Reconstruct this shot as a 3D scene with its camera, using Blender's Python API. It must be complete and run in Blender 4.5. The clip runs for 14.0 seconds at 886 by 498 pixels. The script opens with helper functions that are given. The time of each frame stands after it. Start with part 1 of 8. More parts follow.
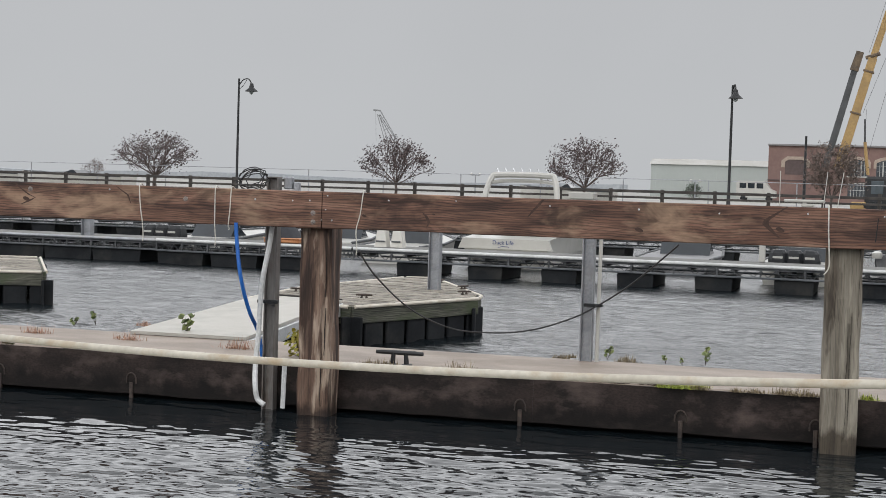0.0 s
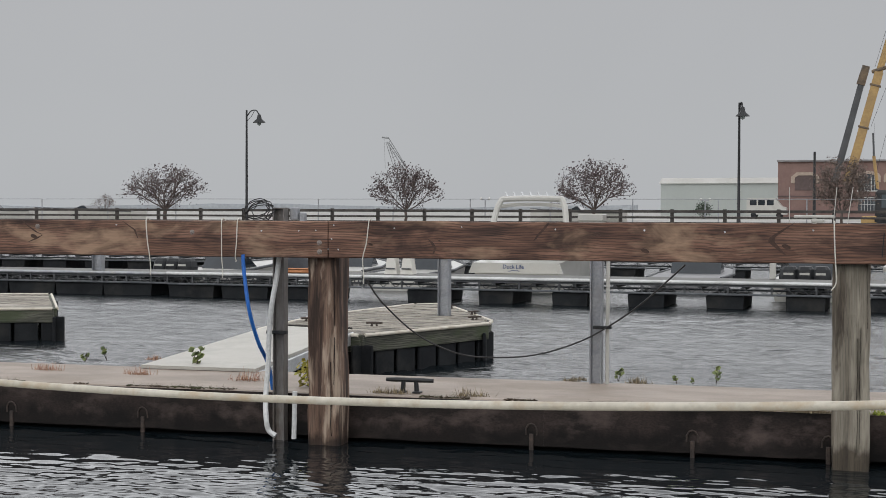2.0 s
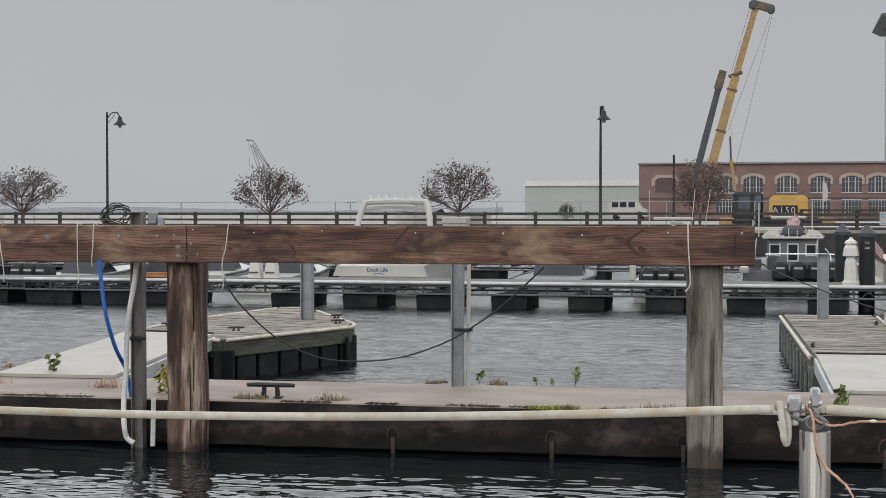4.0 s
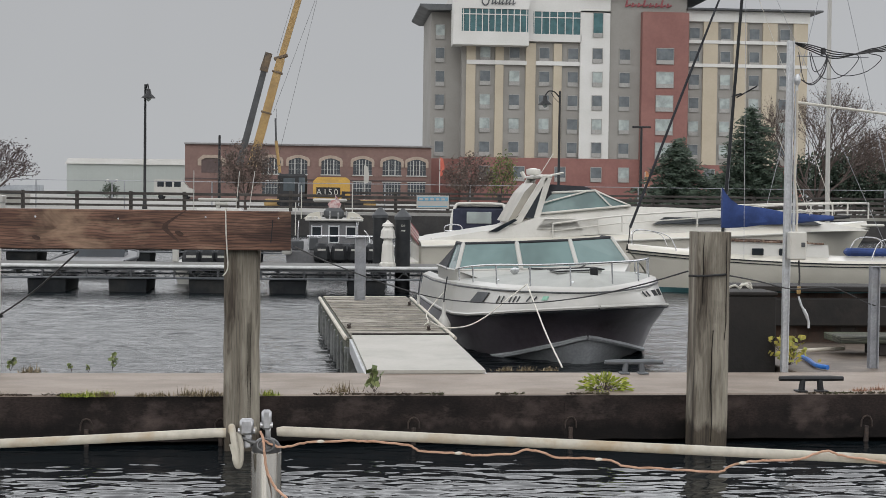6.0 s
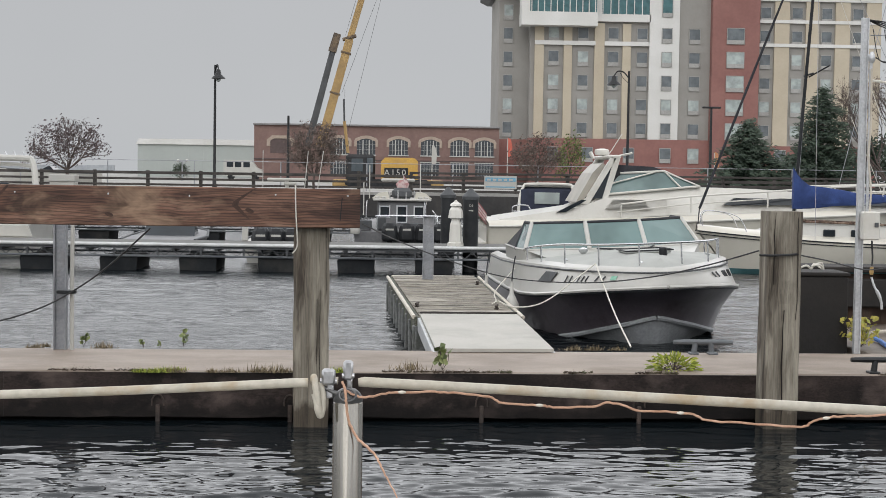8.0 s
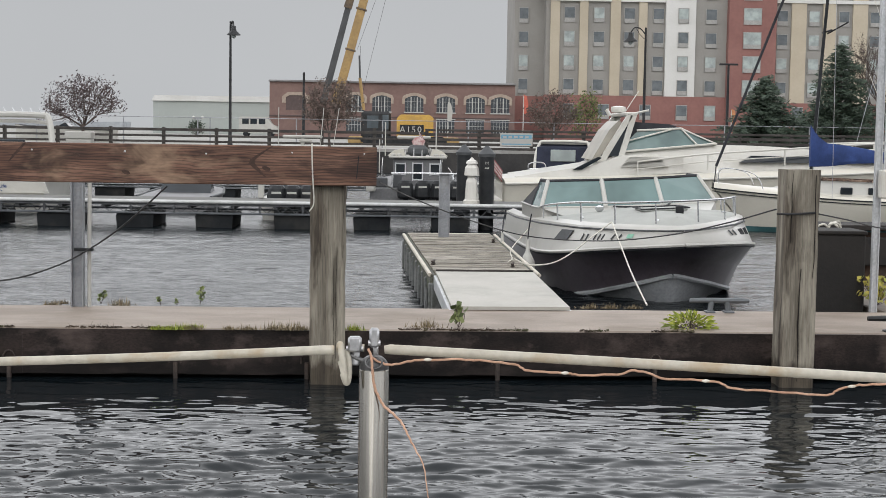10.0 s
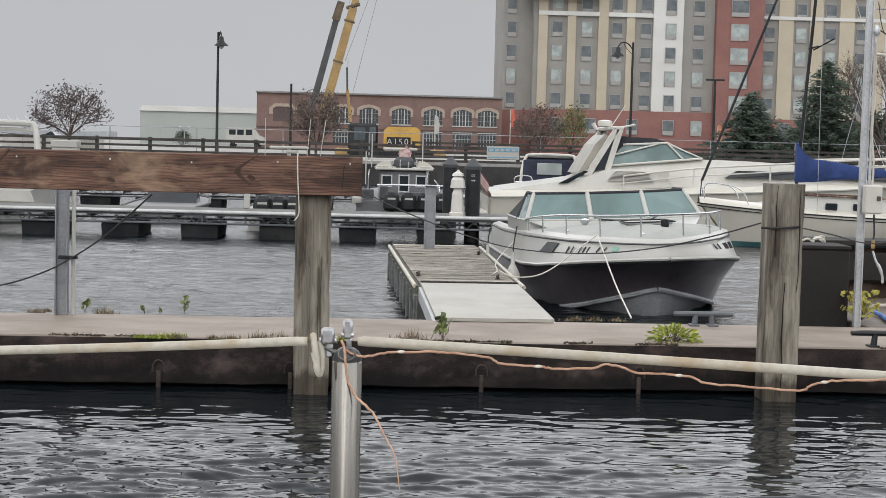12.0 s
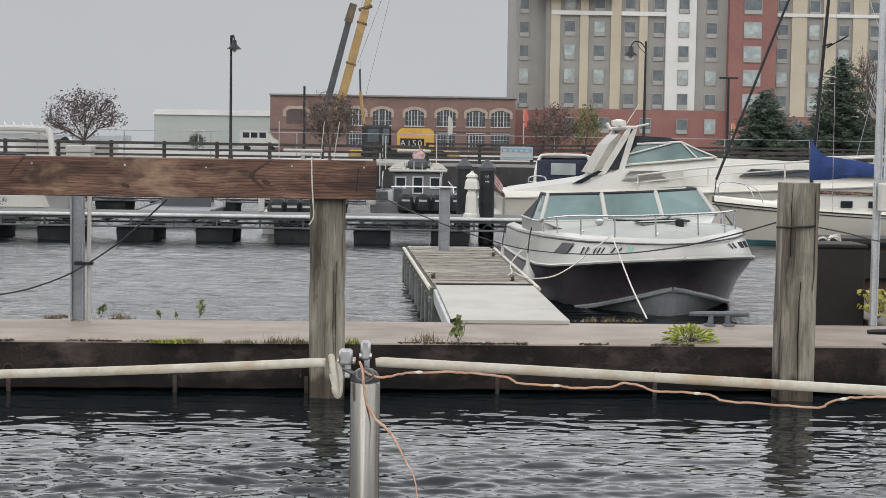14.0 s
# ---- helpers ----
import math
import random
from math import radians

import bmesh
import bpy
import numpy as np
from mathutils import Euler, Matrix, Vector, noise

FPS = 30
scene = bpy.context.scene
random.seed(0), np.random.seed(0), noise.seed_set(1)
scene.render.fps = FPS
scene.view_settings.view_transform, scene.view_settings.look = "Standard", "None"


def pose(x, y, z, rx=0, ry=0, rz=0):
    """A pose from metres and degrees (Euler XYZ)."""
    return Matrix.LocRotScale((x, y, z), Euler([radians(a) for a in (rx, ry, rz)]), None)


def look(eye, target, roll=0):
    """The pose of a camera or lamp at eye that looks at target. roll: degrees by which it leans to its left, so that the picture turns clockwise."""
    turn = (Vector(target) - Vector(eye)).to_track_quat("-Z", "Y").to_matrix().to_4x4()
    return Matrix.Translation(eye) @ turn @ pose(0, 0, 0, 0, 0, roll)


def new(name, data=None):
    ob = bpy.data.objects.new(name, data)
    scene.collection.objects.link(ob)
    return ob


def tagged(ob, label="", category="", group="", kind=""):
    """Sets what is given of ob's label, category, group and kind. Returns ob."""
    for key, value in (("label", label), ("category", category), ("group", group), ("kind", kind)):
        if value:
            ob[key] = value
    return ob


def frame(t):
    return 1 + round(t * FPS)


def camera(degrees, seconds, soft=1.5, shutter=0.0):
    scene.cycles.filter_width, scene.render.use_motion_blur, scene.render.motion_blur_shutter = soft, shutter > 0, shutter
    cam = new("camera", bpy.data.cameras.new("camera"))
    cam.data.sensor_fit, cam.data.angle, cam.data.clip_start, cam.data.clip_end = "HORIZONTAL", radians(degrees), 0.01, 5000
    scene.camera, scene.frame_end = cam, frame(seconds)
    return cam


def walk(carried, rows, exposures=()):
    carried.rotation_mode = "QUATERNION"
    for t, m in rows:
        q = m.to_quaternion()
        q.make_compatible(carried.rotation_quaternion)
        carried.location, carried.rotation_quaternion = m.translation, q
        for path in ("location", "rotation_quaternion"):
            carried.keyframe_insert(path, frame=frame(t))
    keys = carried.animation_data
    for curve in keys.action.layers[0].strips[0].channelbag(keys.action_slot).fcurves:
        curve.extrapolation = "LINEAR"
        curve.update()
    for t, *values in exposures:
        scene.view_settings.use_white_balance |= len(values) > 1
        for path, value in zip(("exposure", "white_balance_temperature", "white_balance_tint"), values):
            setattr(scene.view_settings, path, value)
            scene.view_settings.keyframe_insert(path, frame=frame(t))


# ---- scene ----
cam = camera(32.96, 14.0, soft=0.75)
PATH = [
    (0, (-0.139, 0, 1.875), (-3.111, 9.538, 1.442), 1.74),
    (0.5, (-0.120, 0, 1.882), (-3.130, 9.527, 1.466), 1.96),
    (1, (-0.115, 0, 1.886), (-3.147, 9.522, 1.514), 2.14),
    (1.5, (-0.102, 0, 1.886), (-3.086, 9.539, 1.578), 2.01),
    (2, (-0.096, 0, 1.882), (-3.148, 9.519, 1.618), 0.16),
    (2.2, (-0.085, 0, 1.884), (-3.289, 9.470, 1.631), 0.03),
    (4.3, (-0.046, 0, 1.890), (-1.631, 9.871, 1.680), -0.03),
    (4.5, (-0.037, 0, 1.891), (-1.050, 9.947, 1.693), 0.41),
    (4.7, (-0.019, 0, 1.897), (-0.495, 9.986, 1.669), 1.91),
    (5, (-0.009, 0, 1.902), (-0.007, 9.998, 1.718), 0.51),
    (5.5, (0.010, 0, 1.917), (0.527, 9.981, 1.585), 0.48),
    (6, (0.012, 0, 1.923), (0.810, 9.962, 1.563), 0.73),
    (6.5, (0.016, 0, 1.917), (0.830, 9.960, 1.546), 1.00),
    (7, (0.012, 0, 1.914), (0.818, 9.959, 1.502), 0.95),
    (7.5, (-0.001, 0, 1.912), (0.503, 9.977, 1.449), 0.88),
    (8, (0.002, 0, 1.902), (0.353, 9.982, 1.409), 0.86),
    (8.5, (0.003, 0, 1.898), (0.320, 9.982, 1.382), 0.81),
    (9, (-0.005, 0, 1.909), (0.274, 9.970, 1.188), 0.77),
    (9.2, (-0.007, 0, 1.910), (0.242, 9.967, 1.138), 0.89),
    (11.3, (-0.003, 0, 1.904), (0.298, 9.965, 1.122), 1.18),
    (11.5, (-0.003, 0, 1.900), (0.331, 9.967, 1.157), 1.31),
    (12, (0.003, 0, 1.895), (0.347, 9.970, 1.202), 1.46),
    (12.5, (0.001, 0, 1.898), (0.343, 9.971, 1.222), 1.40),
    (13, (-0.001, 0, 1.907), (0.236, 9.973, 1.216), 1.30),
    (13.5, (0.006, 0, 1.910), (0.243, 9.973, 1.213), 1.18),
    (14, (0.001, 0, 1.909), (0.248, 9.973, 1.219), 0.88),
]
walk(cam, [(t, look(eye, target, roll)) for t, eye, target, roll in PATH],
     exposures=[(0, 0.12), (1.0, 0.1), (1.5, 0.0), (2.2, -0.05), (4.3, -0.05), (7.5, -0.03), (8.0, 0.12), (8.5, 0.13), (14, 0.13)])

# ---- light: a bright overcast day ----
world = bpy.data.worlds.new("overcast")
scene.world = world
world.use_nodes = True
wn, wl = world.node_tree.nodes, world.node_tree.links
wn.clear()
w_out, w_bg = wn.new("ShaderNodeOutputWorld"), wn.new("ShaderNodeBackground")
w_sky = wn.new("ShaderNodeTexSky")
w_sky.sky_type, w_sky.sun_disc = "NISHITA", False
w_sky.sun_elevation, w_sky.sun_rotation = radians(31), radians(194)
w_hue = wn.new("ShaderNodeHueSaturation")
w_hue.inputs["Saturation"].default_value = 0.25
w_hue.inputs["Value"].default_value = 0.1
wl.new(w_sky.outputs["Color"], w_hue.inputs["Color"])
w_co, w_sep, w_ramp = wn.new("ShaderNodeTexCoord"), wn.new("ShaderNodeSeparateXYZ"), wn.new("ShaderNodeValToRGB")
wl.new(w_co.outputs["Generated"], w_sep.inputs["Vector"])
wl.new(w_sep.outputs["Z"], w_ramp.inputs["Fac"])
el = w_ramp.color_ramp.elements
el[0].position, el[0].color = 0.0, (0.47, 0.485, 0.505, 1)
el[1].position, el[1].color = 1.0, (1.22, 1.235, 1.27, 1)
e2 = el.new(0.147)
e2.color = (0.455, 0.462, 0.478, 1)
e3 = el.new(0.225)
e3.color = (1.6, 1.62, 1.67, 1)
e4 = el.new(0.5)
e4.color = (1.5, 1.515, 1.56, 1)
w_cloud, w_cr = wn.new("ShaderNodeTexNoise"), wn.new("ShaderNodeMapRange")
w_cloud.inputs["Scale"].default_value, w_cloud.inputs["Detail"].default_value = 2.2, 4
wl.new(w_co.outputs["Generated"], w_cloud.inputs["Vector"])
wl.new(w_cloud.outputs["Fac"], w_cr.inputs["Value"])
w_cr.inputs["From Min"].default_value, w_cr.inputs["From Max"].default_value = 0.3, 0.7
w_cr.inputs["To Min"].default_value, w_cr.inputs["To Max"].default_value = 0.95, 1.05
w_mul = wn.new("ShaderNodeMix")
w_mul.data_type, w_mul.blend_type = "RGBA", "MULTIPLY"
w_mul.inputs[0].default_value = 1.0
wl.new(w_ramp.outputs["Color"], w_mul.inputs[6])
wl.new(w_cr.outputs["Result"], w_mul.inputs[7])
w_mix = wn.new("ShaderNodeMix")
w_mix.data_type = "RGBA"
w_mix.inputs[0].default_value = 0.06
wl.new(w_mul.outputs[2], w_mix.inputs[6])
wl.new(w_hue.outputs["Color"], w_mix.inputs[7])
wl.new(w_mix.outputs[2], w_bg.inputs["Color"])
w_bg.inputs["Strength"].default_value = 1.0
wl.new(w_bg.outputs["Background"], w_out.inputs["Surface"])

sun = new("sun", bpy.data.lights.new("sun", "SUN"))
sun.data.energy, sun.data.angle, sun.data.color = 0.6, radians(45), (1.0, 0.975, 0.94)
sun.matrix_world = look((0, 0, 30), (12, 48, 0))
scene.view_settings.exposure = 0.0


# ---- materials ----
def node_mat(name):
    m = bpy.data.materials.new(name)
    m.use_nodes = True
    return m, m.node_tree.nodes, m.node_tree.links, m.node_tree.nodes["Principled BSDF"]


def coords(n, l, scale=(1, 1, 1), space="Object"):
    tc, mp = n.new("ShaderNodeTexCoord"), n.new("ShaderNodeMapping")
    mp.inputs["Scale"].default_value = scale
    l.new(tc.outputs[space], mp.inputs["Vector"])
    return mp.outputs["Vector"]


def noise_node(n, l, vec, scale, detail=4, rough=0.55, distortion=0.0):
    t = n.new("ShaderNodeTexNoise")
    t.inputs["Scale"].default_value, t.inputs["Detail"].default_value = scale, detail
    t.inputs["Roughness"].default_value, t.inputs["Distortion"].default_value = rough, distortion
    l.new(vec, t.inputs["Vector"])
    return t.outputs["Fac"]


def ramp_node(n, l, fac, stops):
    r = n.new("ShaderNodeValToRGB")
    e = r.color_ramp.elements
    e[0].position, e[0].color = stops[0][0], (*stops[0][1], 1)
    e[1].position, e[1].color = stops[-1][0], (*stops[-1][1], 1)
    for p, c in stops[1:-1]:
        k = e.new(p)
        k.color = (*c, 1)
    l.new(fac, r.inputs["Fac"])
    return r.outputs["Color"]


def mix_node(n, l, fac, a, b, blend="MIX"):
    x = n.new("ShaderNodeMix")
    x.data_type, x.blend_type = "RGBA", blend
    if isinstance(fac, float):
        x.inputs[0].default_value = fac
    else:
        l.new(fac, x.inputs[0])
    for socket, v in ((x.inputs[6], a), (x.inputs[7], b)):
        if isinstance(v, tuple):
            socket.default_value = (*v, 1)
        else:
            l.new(v, socket)
    return x.outputs[2]


def bump_node(n, l, height, bsdf, strength=0.3, distance=0.01):
    b = n.new("ShaderNodeBump")
    b.inputs["Strength"].default_value, b.inputs["Distance"].default_value = strength, distance
    l.new(height, b.inputs["Height"])
    l.new(b.outputs["Normal"], bsdf.inputs["Normal"])


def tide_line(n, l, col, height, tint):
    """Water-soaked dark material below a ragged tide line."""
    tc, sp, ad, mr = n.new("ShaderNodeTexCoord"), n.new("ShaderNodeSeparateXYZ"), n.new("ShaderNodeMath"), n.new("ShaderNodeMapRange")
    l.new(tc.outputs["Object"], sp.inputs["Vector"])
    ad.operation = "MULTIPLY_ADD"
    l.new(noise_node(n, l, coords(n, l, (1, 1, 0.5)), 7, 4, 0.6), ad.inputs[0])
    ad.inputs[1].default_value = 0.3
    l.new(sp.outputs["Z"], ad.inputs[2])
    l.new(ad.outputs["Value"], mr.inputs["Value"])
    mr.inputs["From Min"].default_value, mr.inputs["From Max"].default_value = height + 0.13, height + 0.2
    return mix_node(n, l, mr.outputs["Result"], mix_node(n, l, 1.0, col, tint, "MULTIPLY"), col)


def surface(name, c1, c2, scale=6.0, fine=60.0, rough=0.6, metal=0.0, bump=0.2, depth=0.004, stain=None, stain_scale=1.2,
            stretch=(1, 1, 1), lo=0.35, hi=0.65, piece=0.0, coat=0.0, grit=0.14, wet=None):
    """Two scales of variation between two colours, a stain of a third, fine relief."""
    m, n, l, p = node_mat(name)
    v = coords(n, l, stretch)
    big, small = noise_node(n, l, v, scale, 5), noise_node(n, l, v, fine, 3)
    col = ramp_node(n, l, big, [(lo, c1), (hi, c2)])
    dark = ramp_node(n, l, small, [(0.3, (1 - 1.2 * grit,) * 3), (0.7, (1 + 0.7 * grit,) * 3)])
    col = mix_node(n, l, 1.0, col, dark, "MULTIPLY")
    if stain:
        s = ramp_node(n, l, noise_node(n, l, v, stain_scale, 6, 0.65), [(0.5, (0, 0, 0)), (0.68, (1, 1, 1))])
        col = mix_node(n, l, s, col, stain)
    if piece:
        info = n.new("ShaderNodeObjectInfo")
        r = ramp_node(n, l, info.outputs["Random"], [(0.0, (1 - piece,) * 3), (1.0, (1 + piece,) * 3)])
        col = mix_node(n, l, 1.0, col, r, "MULTIPLY")
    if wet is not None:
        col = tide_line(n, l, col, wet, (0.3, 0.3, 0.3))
    l.new(col, p.inputs["Base Color"])
    p.inputs["Roughness"].default_value, p.inputs["Metallic"].default_value = rough, metal
    p.inputs["Coat Weight"].default_value = coat
    if bump:
        bump_node(n, l, small, p, bump, depth)
    return m


def timber(name, c_dark, c_mid, c_light, worn, axis="X", rough=0.75, worn_at=(0.56, 0.68), ring=9.0, figured=0.38, lines_low=0.34, wet=None, blotch=None):
    """Sawn wood: long grain lines, broad streaks and worn pale patches along one axis."""
    m, n, l, p = node_mat(name)
    st = {"X": (0.12, 1, 1), "Z": (1, 1, 0.12)}[axis]
    v = coords(n, l, st)
    warp = noise_node(n, l, v, ring, 3, 0.5, 0.8)
    grain = noise_node(n, l, coords(n, l, tuple(a * 0.35 if a < 1 else a for a in st)), ring * 9, 4, 0.6, 0.4)
    col = ramp_node(n, l, warp, [(0.32, c_dark), (0.5, c_mid), (0.68, c_light)])
    lines = ramp_node(n, l, grain, [(0.33, (lines_low,) * 3), (0.47, (0.85,) * 3), (0.68, (1.25 if lines_low < 0.5 else 1.1,) * 3)])
    col = mix_node(n, l, 1.0, col, lines, "MULTIPLY")
    check = ramp_node(n, l, noise_node(n, l, coords(n, l, tuple(a * 0.5 if a < 1 else a for a in st)), ring * 2.2, 5, 0.7, 1.2), [(0.3, (0.25,) * 3), (0.4, (1.0,) * 3)])
    col = mix_node(n, l, 1.0, col, check, "MULTIPLY")
    wave = n.new("ShaderNodeTexWave")
    wave.wave_type, wave.bands_direction = "BANDS", "Z" if axis == "X" else "X"
    wave.inputs["Scale"].default_value, wave.inputs["Distortion"].default_value = ring * (1.7 if axis == "X" else 2.6), 15.0 if axis == "X" else 9.0
    wave.inputs["Detail"].default_value, wave.inputs["Detail Scale"].default_value = 3.0, 0.45
    l.new(coords(n, l, tuple(a * 2.2 if a < 1 else a for a in st)), wave.inputs["Vector"])
    figure = ramp_node(n, l, wave.outputs["Fac"], [(0.0, (figured,) * 3), (0.28, (0.5 + figured,) * 3), (1.0, (1.15,) * 3)])
    col = mix_node(n, l, 0.95, col, mix_node(n, l, 1.0, col, figure, "MULTIPLY"))
    patch = ramp_node(n, l, noise_node(n, l, coords(n, l, tuple(a * (3.5 if axis == "X" else 1.2) if a < 1 else a for a in st)), 3.4 if axis == "X" else 8.0, 5, 0.6), [(worn_at[0], (0, 0, 0)), (worn_at[1], (0.8,) * 3)])
    col = mix_node(n, l, patch, col, worn)
    if blotch:
        bs = tuple(a * (2.6 if axis == "X" else 1.0) if a < 1 else a * blotch[3] for a in st)
        soak = ramp_node(n, l, noise_node(n, l, coords(n, l, bs), blotch[2], 4, 0.6, 1.1), [(blotch[0], (0.3, 0.26, 0.24)), (blotch[1], (1.0,) * 3)])
        col = mix_node(n, l, 1.0, col, soak, "MULTIPLY")
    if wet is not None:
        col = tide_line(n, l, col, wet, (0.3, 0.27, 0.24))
    l.new(col, p.inputs["Base Color"])
    p.inputs["Roughness"].default_value = rough
    bump_node(n, l, grain, p, 0.35, 0.004)
    return m


def plain_glass(name, tint, rough=0.05, alpha=1.0):
    m, n, l, p = node_mat(name)
    v = coords(n, l)
    col = ramp_node(n, l, noise_node(n, l, v, 1.3, 3), [(0.35, tuple(c * 0.8 for c in tint)), (0.65, tuple(min(1, c * 1.2) for c in tint))])
    l.new(col, p.inputs["Base Color"])
    p.inputs["Roughness"].default_value, p.inputs["IOR"].default_value = rough, 1.5
    p.inputs["Alpha"].default_value = alpha
    return m


def water_mat():
    m, n, l, p = node_mat("harbour_water")
    p.inputs["Base Color"].default_value = (0.006, 0.009, 0.011, 1)
    p.inputs["IOR"].default_value = 1.33
    p.inputs["Specular IOR Level"].default_value = 0.75
    v = coords(n, l, (1, 2.2, 1))
    a = noise_node(n, l, v, 2.6, 4, 0.5, 0.6)
    # open water beyond the dock carries a light chop, the strip before it only a faint shiver
    g, sp, mr, mu = n.new("ShaderNodeNewGeometry"), n.new("ShaderNodeSeparateXYZ"), n.new("ShaderNodeMapRange"), n.new("ShaderNodeMath")
    l.new(g.outputs["Position"], sp.inputs["Vector"])
    l.new(sp.outputs["Y"], mr.inputs["Value"])
    mr.inputs["From Min"].default_value, mr.inputs["From Max"].default_value = 11.5, 14.0
    mr.inputs["To Min"].default_value, mr.inputs["To Max"].default_value = 0.05, 1.0
    mu.operation = "MULTIPLY"
    l.new(a, mu.inputs[0])
    l.new(mr.outputs["Result"], mu.inputs[1])
    bump_node(n, l, mu.outputs["Value"], p, 1.0, 0.05)
    # ripples too small to tell apart on the open water
    fz = n.new("ShaderNodeMapRange")
    l.new(sp.outputs["Y"], fz.inputs["Value"])
    fz.inputs["From Min"].default_value, fz.inputs["From Max"].default_value = 12.0, 17.0
    fz.inputs["To Min"].default_value, fz.inputs["To Max"].default_value = 0.03, 0.19
    l.new(fz.outputs["Result"], p.inputs["Roughness"])
    return m


M_WATER = water_mat()
M_CONCRETE = surface("dock_concrete", (0.205, 0.166, 0.134), (0.295, 0.244, 0.202), 2.6, 90, 0.62, bump=0.25, grit=0.12, stain=(0.17, 0.133, 0.1), stain_scale=1.7, stretch=(0.6, 1, 1))
M_LANDING = surface("damp_landing", (0.11, 0.088, 0.07), (0.19, 0.155, 0.125), 2.6, 70, 0.6, bump=0.3, stain=(0.07, 0.055, 0.042), stain_scale=1.5)
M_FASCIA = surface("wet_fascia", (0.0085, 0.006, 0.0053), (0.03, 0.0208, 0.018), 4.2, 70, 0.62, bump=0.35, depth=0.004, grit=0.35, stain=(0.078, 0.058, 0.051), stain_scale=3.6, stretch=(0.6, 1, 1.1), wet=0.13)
M_BEAM = timber("creosoted_plank", (0.066, 0.029, 0.018), (0.158, 0.079, 0.051), (0.25, 0.138, 0.094), (0.33, 0.22, 0.145), "X", 0.72, (0.52, 0.64), figured=0.46, lines_low=0.5, blotch=(0.36, 0.56, 5.0, 1.0))
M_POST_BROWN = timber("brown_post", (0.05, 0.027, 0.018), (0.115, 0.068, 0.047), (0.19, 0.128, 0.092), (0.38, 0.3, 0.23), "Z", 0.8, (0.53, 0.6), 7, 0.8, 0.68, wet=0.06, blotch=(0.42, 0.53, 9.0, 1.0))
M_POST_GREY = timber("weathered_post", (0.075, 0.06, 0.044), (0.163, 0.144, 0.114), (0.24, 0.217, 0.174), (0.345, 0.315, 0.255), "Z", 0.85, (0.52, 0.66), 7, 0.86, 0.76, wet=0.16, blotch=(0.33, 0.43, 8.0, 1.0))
M_GALV = surface("galvanised_steel", (0.24, 0.25, 0.27), (0.36, 0.37, 0.39), 5, 50, 0.5, 0.55, 0.15, stain=(0.3, 0.29, 0.28), stain_scale=3)
M_OLDSTEEL = surface("stained_steel", (0.11, 0.1, 0.095), (0.24, 0.23, 0.22), 7, 60, 0.6, 0.3, 0.2, stain=(0.07, 0.045, 0.03), stain_scale=5, stretch=(1, 1, 0.25))
M_ALU = surface("aluminium", (0.5, 0.51, 0.52), (0.62, 0.63, 0.64), 3, 40, 0.42, 0.6, 0.1)
M_TUBE = surface("weathered_tube", (0.46, 0.465, 0.46), (0.56, 0.565, 0.56), 3, 40, 0.5, 0.1, 0.1, stain=(0.36, 0.36, 0.35), stain_scale=2)
M_PVC = surface("pvc_pipe", (0.46, 0.415, 0.34), (0.56, 0.52, 0.45), 3, 60, 0.5, bump=0.08, grit=0.05, stain=(0.36, 0.31, 0.24), stain_scale=4)
M_PANEL = surface("white_panel", (0.36, 0.345, 0.31), (0.405, 0.39, 0.355), 2, 40, 0.6, bump=0.1, grit=0.04, stain=(0.31, 0.3, 0.27), stain_scale=1.5)
M_PLANK = timber("grey_deck_plank", (0.13, 0.115, 0.09), (0.24, 0.215, 0.175), (0.33, 0.3, 0.25), (0.4, 0.37, 0.32), "X", 0.8)
M_ALGAE = timber("algae_timber", (0.03, 0.032, 0.024), (0.075, 0.075, 0.056), (0.13, 0.13, 0.1), (0.05, 0.065, 0.03), "X", 0.8, (0.5, 0.64))
M_BLACK = surface("black_plastic", (0.012, 0.013, 0.015), (0.028, 0.03, 0.032), 4, 60, 0.5, bump=0.1)
M_FLOAT = surface("float_drum", (0.007, 0.008, 0.01), (0.016, 0.018, 0.02), 2, 30, 0.8, bump=0.2, stain=(0.03, 0.03, 0.028))
for m in (M_BLACK, M_FLOAT, M_FASCIA):
    m.node_tree.nodes["Principled BSDF"].inputs["Specular IOR Level"].default_value = 0.22
M_SEAWALL = surface("seawall", (0.02, 0.02, 0.02), (0.042, 0.04, 0.039), 0.6, 8, 0.85, bump=0.4, depth=0.03, stain=(0.06, 0.055, 0.05), stain_scale=0.4)
M_RAILWOOD = surface("dark_rail_wood", (0.03, 0.026, 0.023), (0.07, 0.062, 0.056), 1.5, 20, 0.8, bump=0.3)
M_GROUND = surface("quay_ground", (0.24, 0.235, 0.225), (0.36, 0.35, 0.33), 0.15, 3, 0.9, bump=0.3, stain=(0.2, 0.2, 0.16), stain_scale=0.05)
M_GEL = surface("white_gelcoat", (0.4, 0.392, 0.364), (0.45, 0.442, 0.413), 1.2, 30, 0.28, bump=0.0, stain=(0.39, 0.38, 0.345), stain_scale=2, coat=0.2, grit=0.02)
M_CREAM = surface("cream_gelcoat", (0.51, 0.485, 0.42), (0.57, 0.545, 0.475), 1, 30, 0.3, bump=0.0, coat=0.3, grit=0.02)
M_NAVY = surface("dark_hull", (0.085, 0.072, 0.085), (0.112, 0.095, 0.11), 1.5, 30, 0.3, bump=0.05, stain=(0.035, 0.028, 0.028), stain_scale=1.5, coat=0.25)
